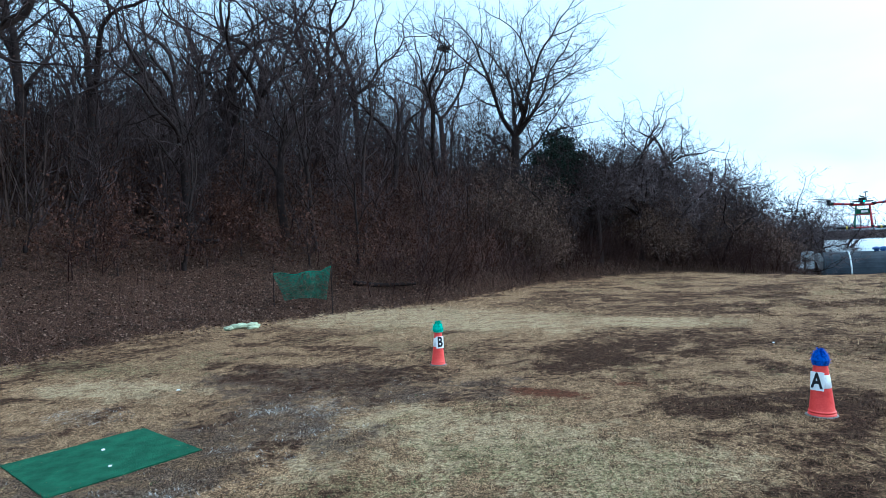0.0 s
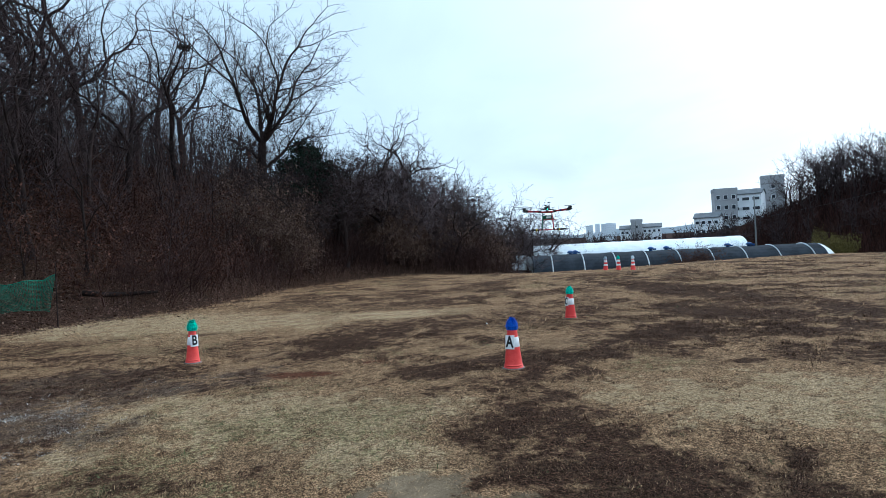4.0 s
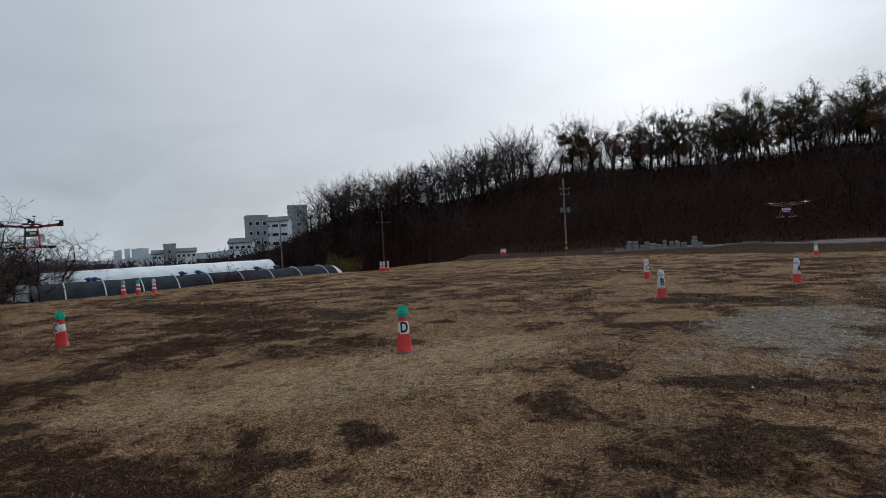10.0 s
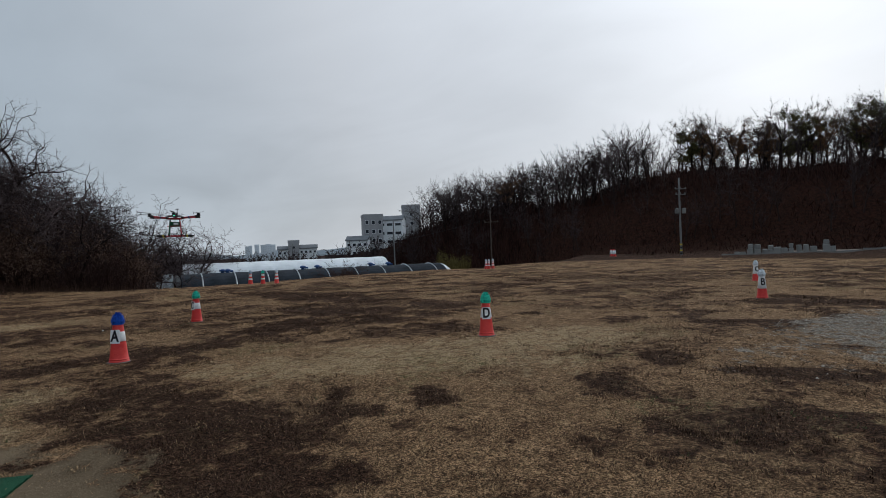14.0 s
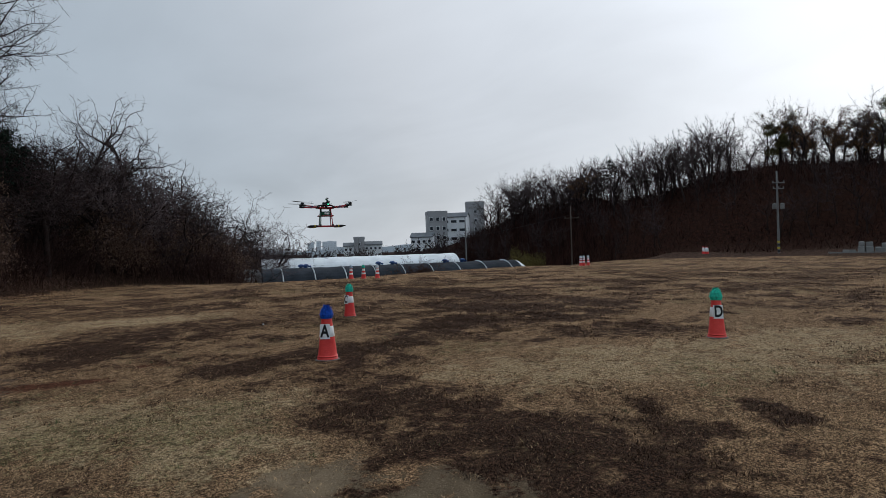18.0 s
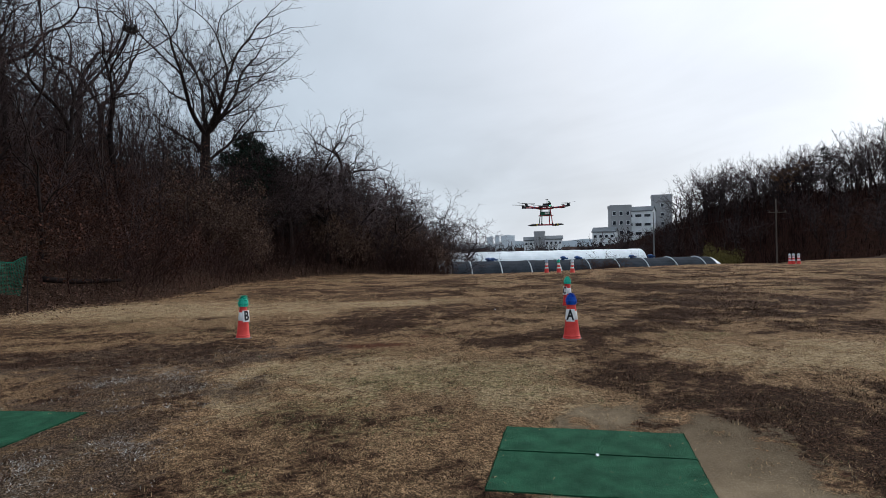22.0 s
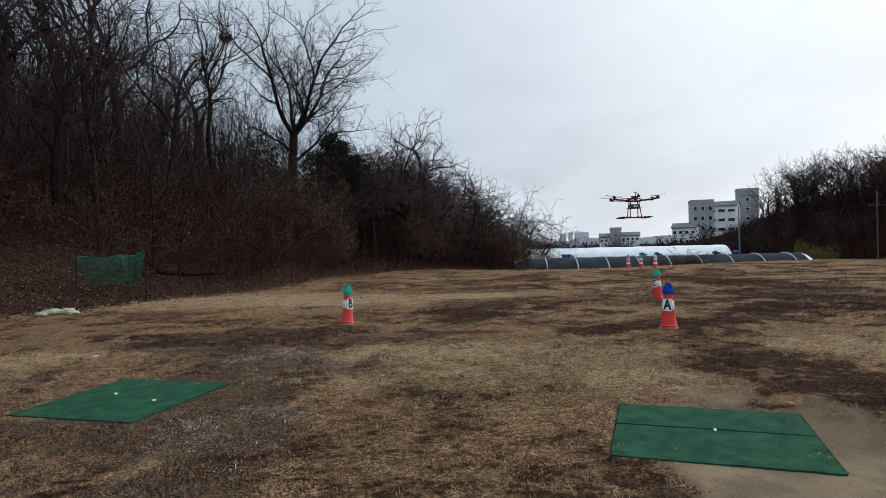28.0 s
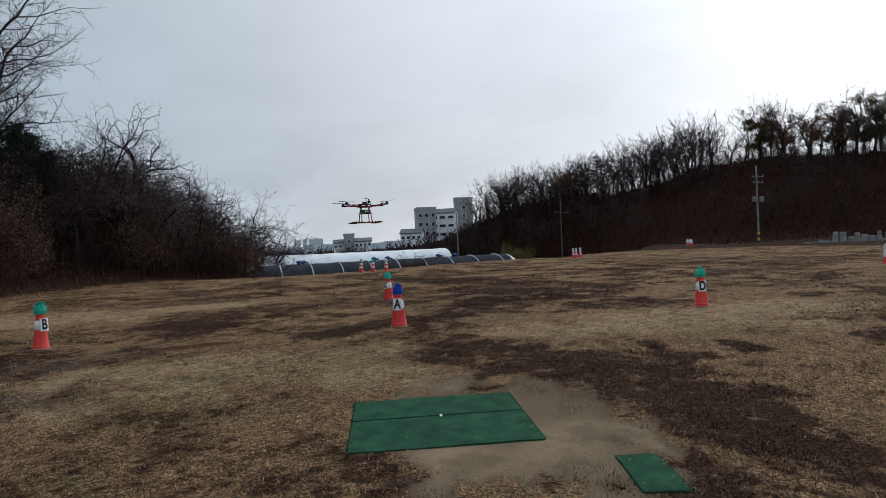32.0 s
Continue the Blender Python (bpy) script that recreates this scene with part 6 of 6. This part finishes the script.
def hexacopter(m, label, size=1.0, violet=False):
    """A six-armed training drone with red tube arms, skid legs and a battery slung below."""
    root = thing("drone", label, "drone", "hovering drones", m)
    part("centre_plate", Shape().lathe([(0, -0.03), (0.17, -0.03), (0.18, -0.02), (0.18, 0.0), (0.0, 0.0)], 12), ROD_RED, root, "red centre plate")
    part("top_plate", Shape().lathe([(0, 0.035), (0.16, 0.035), (0.165, 0.045), (0.15, 0.055), (0, 0.055)], 12), BLACK, root)
    part("flight_unit", Shape().box((0, 0, 0.085), (0.12, 0.09, 0.05)), BLACK, root)
    mast = part("gps_mast", tube((0.05, 0.06, 0.05), (0.05, 0.06, 0.2), 0.007), BLACK, root)
    part("gps_disc", Shape().lathe([(0, 0.2), (0.035, 0.2), (0.035, 0.215), (0, 0.218)], 12, (0.05, 0.06, 0)), BLACK, mast)
    for k in range(6):
        a = radians(60 * k + 30)
        c, s = math.cos(a), math.sin(a)
        arm = part("arm", tube((0.15 * c, 0.15 * s, 0.0), (0.56 * c, 0.56 * s, 0.03), 0.0145), ROD_RED if k != 1 else ROD_GREEN, root, "tube arm")
        part("clamp", tube((0.16 * c, 0.16 * s, 0.0), (0.22 * c, 0.22 * s, 0.005), 0.025), BLACK, arm)
        part("collar", tube((0.33 * c, 0.33 * s, 0.012), (0.355 * c, 0.355 * s, 0.014), 0.019), BLUE_PLASTIC, arm)
        part("sleeve", tube((0.5 * c, 0.5 * s, 0.026), (0.6 * c, 0.6 * s, 0.033), 0.021), BLACK, arm)
        motor = part("motor", Shape().lathe([(0, 0.015), (0.034, 0.015), (0.036, 0.03), (0.03, 0.05), (0.038, 0.055), (0.038, 0.085), (0.012, 0.092), (0, 0.1)], 14, (0.58 * c, 0.58 * s, 0)), BLACK, root)
        blade = Shape()
        w = a * 3.1 + 0.6 * k
        for sg in (1, -1):
            b0 = len(blade.v)
            for q, (rr, ch, zz) in enumerate(((0.01, 0.012, 0.1), (0.07, 0.022, 0.102), (0.16, 0.017, 0.106), (0.27, 0.006, 0.112))):
                for e in (-1, 1):
                    px, py = sg * rr, e * ch
                    blade.v.append((0.58 * c + px * math.cos(w) - py * math.sin(w), 0.58 * s + px * math.sin(w) + py * math.cos(w), zz + 0.004 * e * sg))
                    blade.v.append((0.58 * c + px * math.cos(w) - py * math.sin(w), 0.58 * s + px * math.sin(w) + py * math.cos(w), zz - 0.003 + 0.004 * e * sg))
            for q in range(3):
                i = b0 + 4 * q
                blade.f += [(i, i + 2, i + 6, i + 4), (i + 1, i + 5, i + 7, i + 3), (i, i + 4, i + 5, i + 1), (i + 2, i + 3, i + 7, i + 6)]
        part("propeller", blade, PROP, motor)
        led = part("light", Shape().lathe([(0, -0.014), (0.012, -0.012), (0.014, 0.0), (0.0, 0.006)], 8, (0.615 * c, 0.615 * s, 0.03)), LED_GREEN if k == 4 and not violet else BLACK, arm)
    for side in (-1, 1):
        skid_y = 0.21 * side
        for end in (-1, 1):
            leg = part("leg", tube((0.10 * end, 0.09 * side, -0.03), (0.13 * end, skid_y, -0.40), 0.0115), ROD_RED if end > 0 else ROD_GREEN, root, "red leg" if end > 0 else "green leg")
            part("joint", tube((0.13 * end, skid_y, -0.375), (0.13 * end, skid_y, -0.42), 0.02), BLACK, leg)
        skid = part("skid", tube((-0.30, skid_y, -0.41), (0.30, skid_y, -0.41), 0.0105), ROD_RED, root, "red skid tube")
        for end in (-1, 1):
            part("foam_grip", Shape().ring_tube([(0.19 * end, skid_y, -0.41), (0.2 * end, skid_y, -0.41), (0.34 * end, skid_y, -0.41), (0.4 * end, skid_y, -0.41)], [0.014, 0.023, 0.022, 0.006], 10), BLACK, skid)
            part("tape", Shape().ring_tube([(0.235 * end, skid_y, -0.41), (0.26 * end, skid_y, -0.41)], [0.0245, 0.0245], 10, cap=False), YELLOW_TAPE, skid)
    part("tray", Shape().box((0, 0, -0.19), (0.30, 0.2, 0.012)), BLACK, root)
    part("tray_rail", tube((-0.17, 0.1, -0.185), (0.17, 0.1, -0.185), 0.008), ROD_RED, root)
    part("tray_rail", tube((-0.17, -0.1, -0.185), (0.17, -0.1, -0.185), 0.008), ROD_RED, root)
    for q in (-0.055, 0.055):
        bat = part("battery", Shape().box((0, q, -0.135), (0.22, 0.095, 0.085), 0, 0.96), GREEN_BOX if not violet else PLATE, root, "dark green battery pack" if not violet else "white battery pack")
        part("battery_label", Shape().box((0.02, q + 0.0485 * (1 if q > 0 else -1), -0.135), (0.1, 0.003, 0.04)), PLATE, bat)
    for sx in (-0.1, 0.1):
        for sy in (-0.085, 0.085):
            part("hanger", tube((sx, sy, -0.03), (sx, sy, -0.185), 0.006), BLACK, root)
    if violet:
        part("light_bar", Shape().box((0, 0, -0.215), (0.2, 0.16, 0.03)), LED_VIOLET, root, "violet light bar")
    root.matrix_basis = m @ Matrix.Scale(size, 4)
    return root


hexacopter(pose(8.4, 12.9, 2.62, 0, 0, -30), "red and black six-rotor drone hovering over the field", 1.12)
hexacopter(pose(20.2, -1.73, 2.3, 0, 0, 20), "six-rotor drone with white battery and violet light hovering", 0.76, True)

def nest_fork(want):
    """The place on the nest tree's limbs nearest to a wanted height and side."""
    trunk = next(o for o in NEST_TREE.children if o.name.startswith("trunk"))
    return min((NEST_TREE.matrix_basis @ v.co for v in trunk.data.vertices), key=lambda p: (p - want).length)


nest(*nest_fork(Vector((-0.5, 37.0, 15.0))))


# ---- ground cover ----
def scatter(n, x0, x1, y0, y1, seed):
    rs = np.random.RandomState(seed)
    return rs.uniform(x0, x1, n), rs.uniform(y0, y1, n), rs


def blades(name, label, x, y, rs, length, width, lying, material, category="grass", lift=0.0):
    """Thin single blades, each a bent sliver, as one mesh."""
    n = len(x)
    z = ground(x, y) + lift
    a = rs.uniform(0, 2 * np.pi, n)
    ln = length * rs.uniform(0.5, 1.4, n)
    tilt = np.clip(rs.normal(lying, 0.25, n), 0.1, 1.45)
    dx, dy, dz = np.cos(a) * np.sin(tilt) * ln, np.sin(a) * np.sin(tilt) * ln, np.cos(tilt) * ln
    w = width * rs.uniform(0.6, 1.4, n)
    b = a + np.pi / 2 + rs.uniform(-0.8, 0.8, n)
    sx, sy = np.cos(b) * w / 2, np.sin(b) * w / 2
    v = np.empty((n, 3, 3))
    v[:, 0] = np.stack([x - sx, y - sy, z - 0.004], -1)
    v[:, 1] = np.stack([x + sx, y + sy, z - 0.004], -1)
    v[:, 2] = np.stack([x + dx, y + dy, z + dz], -1)
    me = bpy.data.meshes.new(name)
    me.vertices.add(3 * n)
    me.vertices.foreach_set("co", v.ravel())
    me.loops.add(3 * n)
    me.loops.foreach_set("vertex_index", np.arange(3 * n))
    me.polygons.add(n)
    me.polygons.foreach_set("loop_start", np.arange(0, 3 * n, 3))
    me.update(calc_edges=True)
    me.materials.append(material)
    return tagged(new(name, me), label, category, kind="stuff")


GRASS_DRY = mat("grass_dry", (0.32, 0.192, 0.10), 0.9, var=0.65, scale=0.8, fine=20, bump=0, island=1.3, second=(0.60, 0.40, 0.22), spec=0.04)
GRASS_DARK = mat("grass_dark", (0.046, 0.026, 0.018), 0.9, var=0.5, scale=0.8, fine=20, bump=0, island=1.3, second=(0.13, 0.076, 0.050), spec=0.04)
GRASS_WHITE = mat("grass_white", (0.40, 0.36, 0.315), 0.9, var=0.4, scale=0.8, fine=20, bump=0, island=0.9, second=(0.62, 0.58, 0.53), spec=0.04)
GRASS_GREEN = mat("grass_green", (0.082, 0.105, 0.045), 0.85, var=0.4, scale=0.8, fine=20, bump=0, island=0.8, spec=0.04)


def ground_cover():
    mats = ((1.02, 3.344, 0.778, 0.737, -41.9), (-3.566, 7.173, 0.763, 0.796, -38.6), (0.93, 1.34, 0.15, 0.335, -48))

    def clear(x, y):
        ok = np.ones(len(x), bool)
        for cx, cy, a, b, turn in mats:
            c, s = math.cos(radians(turn)), math.sin(radians(turn))
            u, v = (x - cx) * c + (y - cy) * s, -(x - cx) * s + (y - cy) * c
            ok &= ~((np.abs(u) < a - 0.035) & (np.abs(v) < b - 0.035))
        return ok

    def lay(n, box, seed, length, width):
        x, y, rs = scatter(n, *box, seed)
        got = covers(x, y)
        weeds, soil, green, gravel, litter, ash = got[0], got[1], got[2], got[4], got[5], got[7]
        keep = clear(x, y) & (rs.random_sample(n) > np.maximum.reduce([0.95 * soil, 0.92 * gravel, litter]))
        keep &= rs.random_sample(n) < 0.12 + 0.88 * smooth((fbm(x * 4.5, y * 4.5, 41, 3) - 0.42) / 0.16)
        if length > 0.09:
            keep &= np.hypot(x, y) > 14
        pick = rs.random_sample(n)
        dark = keep & (pick < 0.97 * np.maximum(weeds, 0.7 * ash))
        leaf = keep & ~dark & (rs.random_sample(n) < 0.45 * green + 0.025)
        dark &= (rs.random_sample(n) < 0.8)
        dry = keep & ~dark & ~leaf
        blades("dry_grass", "short straw-coloured dead grass", x[dry], y[dry], rs, length, width, 1.2, GRASS_DRY)
        blades("dead_weeds", "low dark brown dead weeds among the grass", x[dark], y[dark], rs, length * 0.95, width, 1.1, GRASS_DARK)
        blades("green_grass", "scattered dull green grass blades", x[leaf], y[leaf], rs, length * 0.9, width, 0.95, GRASS_GREEN)

    lay(430000, (-5, 7.5, -1.5, 8.5), 71, 0.03, 0.0042)
    lay(150000, (-9, 21, -5, 20), 72, 0.045, 0.0055)
    lay(50000, (-2, 45, -12, 36), 73, 0.10, 0.018)
    # taller dead weed stalks, in clumps on the dark patches
    x, y, rs = scatter(230000, -6, 24, -5, 20, 76)
    got = covers(x, y)
    odds = np.maximum(got[0], 0.6 * got[7]) * smooth((fbm(x * 2.6, y * 2.6, 43, 3) - 0.46) / 0.14) * (1 - np.maximum(got[1], got[4])) * (1 - got[5])
    keep = clear(x, y) & (rs.random_sample(len(x)) < 0.75 * odds)
    blades("dead_weed_stalks", "upright dark brown dead weed stalks in low clumps", x[keep], y[keep], rs, 0.042, 0.006, 0.95, GRASS_DARK)
    # tufts: blades springing from common crowns
    def tufts(name, label, n, box, seed, each, spread, length, width, lying, material, odds):
        x, y, rs = scatter(n, *box, seed)
        got = covers(x, y)
        keep = clear(x, y) & (rs.random_sample(n) < odds(got, x, y) * (1 - np.maximum(got[1], got[4])) * (1 - got[5]))
        x, y = np.repeat(x[keep], each), np.repeat(y[keep], each)
        x, y = x + rs.normal(0, spread, len(x)), y + rs.normal(0, spread, len(x))
        ok = clear(x, y)
        blades(name, label, x[ok], y[ok], rs, length, width, lying, material)

    clumped = lambda x, y: smooth((fbm(x * 2.2, y * 2.2, 47, 3) - 0.42) / 0.2)
    tufts("weed_tufts", "low dark tufts of dead weeds on the lawn", 34000, (-5, 11, -4, 13), 77, 16, 0.04, 0.045, 0.007, 0.95, GRASS_DARK, lambda g, x, y: np.maximum(g[0], 0.7 * g[7]) * clumped(x, y))
    tufts("weed_tufts", "low dark tufts of dead weeds farther out on the lawn", 60000, (8, 34, -9, 26), 82, 8, 0.07, 0.062, 0.014, 1.05, GRASS_DARK, lambda g, x, y: g[0] * clumped(x * 0.6, y * 0.6))
    tufts("straw_tufts", "small tufts of dry straw-coloured grass", 16000, (-6, 13, -4, 13), 78, 9, 0.03, 0.036, 0.006, 1.0, GRASS_DRY, lambda g, x, y: 0.85 * (1 - np.maximum(g[0], g[7])) * clumped(x + 31, y))
    tufts("green_tufts", "small dull green grass tufts", 6500, (-9, 9, -4, 14), 79, 10, 0.028, 0.04, 0.007, 0.9, GRASS_GREEN, lambda g, x, y: 0.012 + 0.9 * g[2] * clumped(x + 7, y))
    # bleached leaves and straw that whiten the bare dark earth
    tufts("bleached_grass", "bleached whitish grass flecks on the dark bare earth", 9000, (-7, 0.5, 4.3, 10.5), 85, 5, 0.035, 0.034, 0.010, 1.2, GRASS_WHITE, lambda g, x, y: (0.9 * g[9] + 0.10 * g[7]) * clumped(x * 1.5, y * 1.5))
    # bits of straw blown onto the mats, most of them along the edges
    xs, ys = [], []
    rs = np.random.RandomState(80)
    for cx, cy, a, b, turn in mats:
        u, v = np.sign(rs.uniform(-1, 1, 34)) * rs.uniform(0, 1, 34) ** 0.35 * a * 0.97, np.sign(rs.uniform(-1, 1, 34)) * rs.uniform(0, 1, 34) ** 0.35 * b * 0.97
        c, s = math.cos(radians(turn)), math.sin(radians(turn))
        xs.append(cx + u * c - v * s)
        ys.append(cy + u * s + v * c)
    x, y = np.concatenate(xs), np.concatenate(ys)
    blades("straw_bits", "bits of dry straw lying on the turf mats", x, y, rs, 0.026, 0.004, 1.45, GRASS_DRY, "straw", 0.021)
    # stones of the gravel patch
    x, y, rs = scatter(44000, 8, 27, -8, 2, 74)
    g = covers(x, y)[4]
    keep = rs.random_sample(len(x)) < g * 0.55
    x, y = x[keep], y[keep]
    z, r = ground(x, y), rs.uniform(0.006, 0.016, len(x)) * (1 + 0.8 * (rs.random_sample(len(x)) > 0.93))
    dirs = np.array([(1, 0, 0), (0, 1, 0), (-1, 0, 0), (0, -1, 0), (0, 0, 0.8)])
    v = np.stack([x, y, z], -1)[:, None] + dirs[None] * r[:, None, None] * rs.uniform(0.6, 1.2, (len(x), 5, 1))
    f = np.array([(0, 1, 4), (1, 2, 4), (2, 3, 4), (3, 0, 4)])[None] + 5 * np.arange(len(x))[:, None, None]
    tagged(new("gravel", from_arrays("gravel", v.reshape(-1, 3).tolist(), f.reshape(-1, 3).tolist(), STONE)), "pale grey crushed stones on a bare patch", "gravel", kind="stuff")
    # fallen leaves on the wooded slope and blown out over its edge
    x, y, rs = scatter(260000, -26, 10, 6, 42, 75)
    w = wood_depth(x, y)
    keep = (rs.random_sample(len(x)) < np.where(w > 0, np.exp(-w / 12), 0.35 * np.exp(w / 1.0))) & (w > -5)
    x, y = x[keep], y[keep]
    n = len(x)
    z, r, a = ground(x, y) + 0.012, rs.uniform(0.02, 0.045, n), rs.uniform(0, 6.28, n)
    t1, t2 = rs.normal(0, 0.3, n), rs.normal(0, 0.3, n)
    c, s = np.cos(a), np.sin(a)
    q = [np.stack([x + r * (c * u - s * k * 0.6), y + r * (s * u + c * k * 0.6), z + r * (u * t1 + k * t2 + 0.3)], -1) for u, k in ((-1, 0), (0, -1), (1, 0), (0, 1))]
    v = np.stack(q, 1).reshape(-1, 3)
    tagged(new("leaf_litter", from_arrays("leaf_litter", v.tolist(), np.arange(4 * n).reshape(-1, 4).tolist(), LITTER)), "fallen brown leaves covering the wooded slope", "leaves", kind="stuff")


ground_cover()


UNDERGROWTH = mat("undergrowth", (0.062, 0.034, 0.028), 0.9, var=0.45, scale=0.5, fine=8, bump=0, island=0.9, second=(0.125, 0.073, 0.057), spec=0.04)
THICKET = mat("thicket_stem", (0.048, 0.030, 0.029), 0.9, var=0.4, scale=0.2, fine=3, bump=0, island=0.9, second=(0.085, 0.058, 0.048), spec=0.04)
# darker than THICKET: the far hillside's shade is included in this colour
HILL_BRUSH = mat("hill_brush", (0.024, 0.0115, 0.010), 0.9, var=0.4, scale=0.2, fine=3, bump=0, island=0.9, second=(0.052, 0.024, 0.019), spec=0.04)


def undergrowth():
    # stems and dry stalks in the near wood
    x, y, rs = scatter(150000, -30, 24, 5, 62, 81)
    w = wood_depth(x, y)
    az, d = polar(x, y)
    thick = np.interp(az, [-60, -14, -6, 4], [0.10, 0.16, 0.6, 1.0])
    keep = (w > 0.3) & (rs.random_sample(len(x)) < thick * np.exp(-w / 16) * smooth((fbm(x * 0.3, y * 0.3, 51, 3) - 0.3) / 0.25))
    x, y = x[keep], y[keep]
    blades("undergrowth", "dense dry reddish-brown stalks and stems of the wood's undergrowth", x, y, rs, 1.25, 0.016, 0.5, UNDERGROWTH, "undergrowth")
    # the thin stems that close the depth of the wood
    x, y, rs = scatter(15000, -75, 22, 10, 95, 83)
    w = wood_depth(x, y)
    az, d = polar(x, y)
    keep = (w > 12) & (w < 62) & (az < 8) & (az > -70)
    blades("thicket", "countless thin dark stems deep in the wood", x[keep], y[keep], rs, 4.4, 0.055, 0.5, THICKET, "thicket")
    x, y, rs = scatter(9000, -48, -10, 14, 60, 86)
    az, d = polar(x, y)
    keep = (wood_depth(x, y) > 9) & (az > -46) & (az < -27)
    blades("thicket", "tall thin dark stems crowding the upper slope", x[keep], y[keep], rs, 5.2, 0.06, 0.45, THICKET, "thicket")
    x, y, rs = scatter(26000, 0, 45, 28, 85, 84)
    w = wood_depth(x, y)
    az, d = polar(x, y)
    keep = (w > 3) & (w < 40) & (az >= 2) & (az < 25)
    x, y, az = x[keep], y[keep], az[keep]
    keep = rs.random_sample(len(x)) < np.interp(az, [2, 20, 25.5], [1.0, 0.8, 0.35])
    blades("thicket", "dense dark brushwood behind the wood's edge", x[keep], y[keep], rs, 2.7, 0.04, 0.5, THICKET, "thicket")
    # trees' stems along the far ridge
    az = rs.uniform(47, 112, 21000)
    r = np.interp(az, HILL_AZ, HILL_RIDGE) + rs.uniform(-16, 12, 21000)
    x, y = r * np.sin(np.radians(az)), r * np.cos(np.radians(az))
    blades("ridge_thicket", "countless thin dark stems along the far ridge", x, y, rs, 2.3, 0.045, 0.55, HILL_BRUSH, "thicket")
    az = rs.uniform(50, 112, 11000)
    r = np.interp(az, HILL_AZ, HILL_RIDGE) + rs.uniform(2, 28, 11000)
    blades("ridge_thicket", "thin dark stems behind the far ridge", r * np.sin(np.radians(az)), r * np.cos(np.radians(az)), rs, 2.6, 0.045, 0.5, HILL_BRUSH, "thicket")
    # the far hill's brushwood
    az, d = rs.uniform(44, 112, 30000), rs.uniform(0, 1, 30000)
    lo, hi = np.interp(az, HILL_AZ, HILL_FOOT) - 2, np.interp(az, HILL_AZ, HILL_RIDGE) + 6
    r = lo + (hi - lo) * d
    x, y = r * np.sin(np.radians(az)), r * np.cos(np.radians(az))
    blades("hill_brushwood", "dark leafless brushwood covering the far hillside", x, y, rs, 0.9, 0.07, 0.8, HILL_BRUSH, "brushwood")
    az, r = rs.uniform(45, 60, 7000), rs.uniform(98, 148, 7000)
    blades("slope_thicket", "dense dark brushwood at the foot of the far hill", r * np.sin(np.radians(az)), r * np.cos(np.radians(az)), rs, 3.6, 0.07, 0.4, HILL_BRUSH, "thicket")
    # brush in the hollow behind the field's crest
    az, r = rs.uniform(26, 62, 16000), rs.uniform(92, 150, 16000)
    x, y = r * np.sin(np.radians(az)), r * np.cos(np.radians(az))
    clear = np.ones(len(x), bool)
    for ax, ay, bx, by in ((36.0, 72.5, 74.0, 55.0), (46.2, 82.3, 68.6, 71.3), (52.0, 89.0, 79.9, 75.3)):
        f = np.clip(((x - ax) * (bx - ax) + (y - ay) * (by - ay)) / ((bx - ax) ** 2 + (by - ay) ** 2), 0, 1)
        near = np.hypot(x - ax - f * (bx - ax), y - ay - f * (by - ay)) < 5.5
        front = (np.hypot(x, y) < np.hypot(ax + f * (bx - ax), ay + f * (by - ay))) & (f > 0) & (f < 1)
        clear &= ~(near | front)
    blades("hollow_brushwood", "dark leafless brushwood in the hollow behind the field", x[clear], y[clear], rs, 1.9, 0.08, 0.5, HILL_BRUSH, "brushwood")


undergrowth()


def far_ridge():
    s = Shape()
    n = 90
    for i in range(n + 1):
        az = 22 + 50 * i / n
        x, y = at_polar(az, 2600)
        s.v += [(x, y, -20), (x, y, 4 + 34 * float(fbm(az * 0.3, 0.0, 91, 5)) - 1.0 * abs(az - 42))]
    for i in range(n):
        s.f.append((2 * i, 2 * i + 2, 2 * i + 3, 2 * i + 1))
    # no haze in the air: its pale blue is put into the ridge's base colour
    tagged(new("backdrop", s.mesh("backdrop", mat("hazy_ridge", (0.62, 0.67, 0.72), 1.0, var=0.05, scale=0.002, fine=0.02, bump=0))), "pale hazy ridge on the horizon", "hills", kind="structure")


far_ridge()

# the brown bush that leans against the dark greenhouse
lone = shrub(430, 3.4, 3.6, 30, DEAD_LEAF, 4, 0.06)
lone["label"] = "brown bush with withered leaves before the dark greenhouse"
lone.matrix_basis = pose(53.4, 57.0, gz(53.4, 57.0))
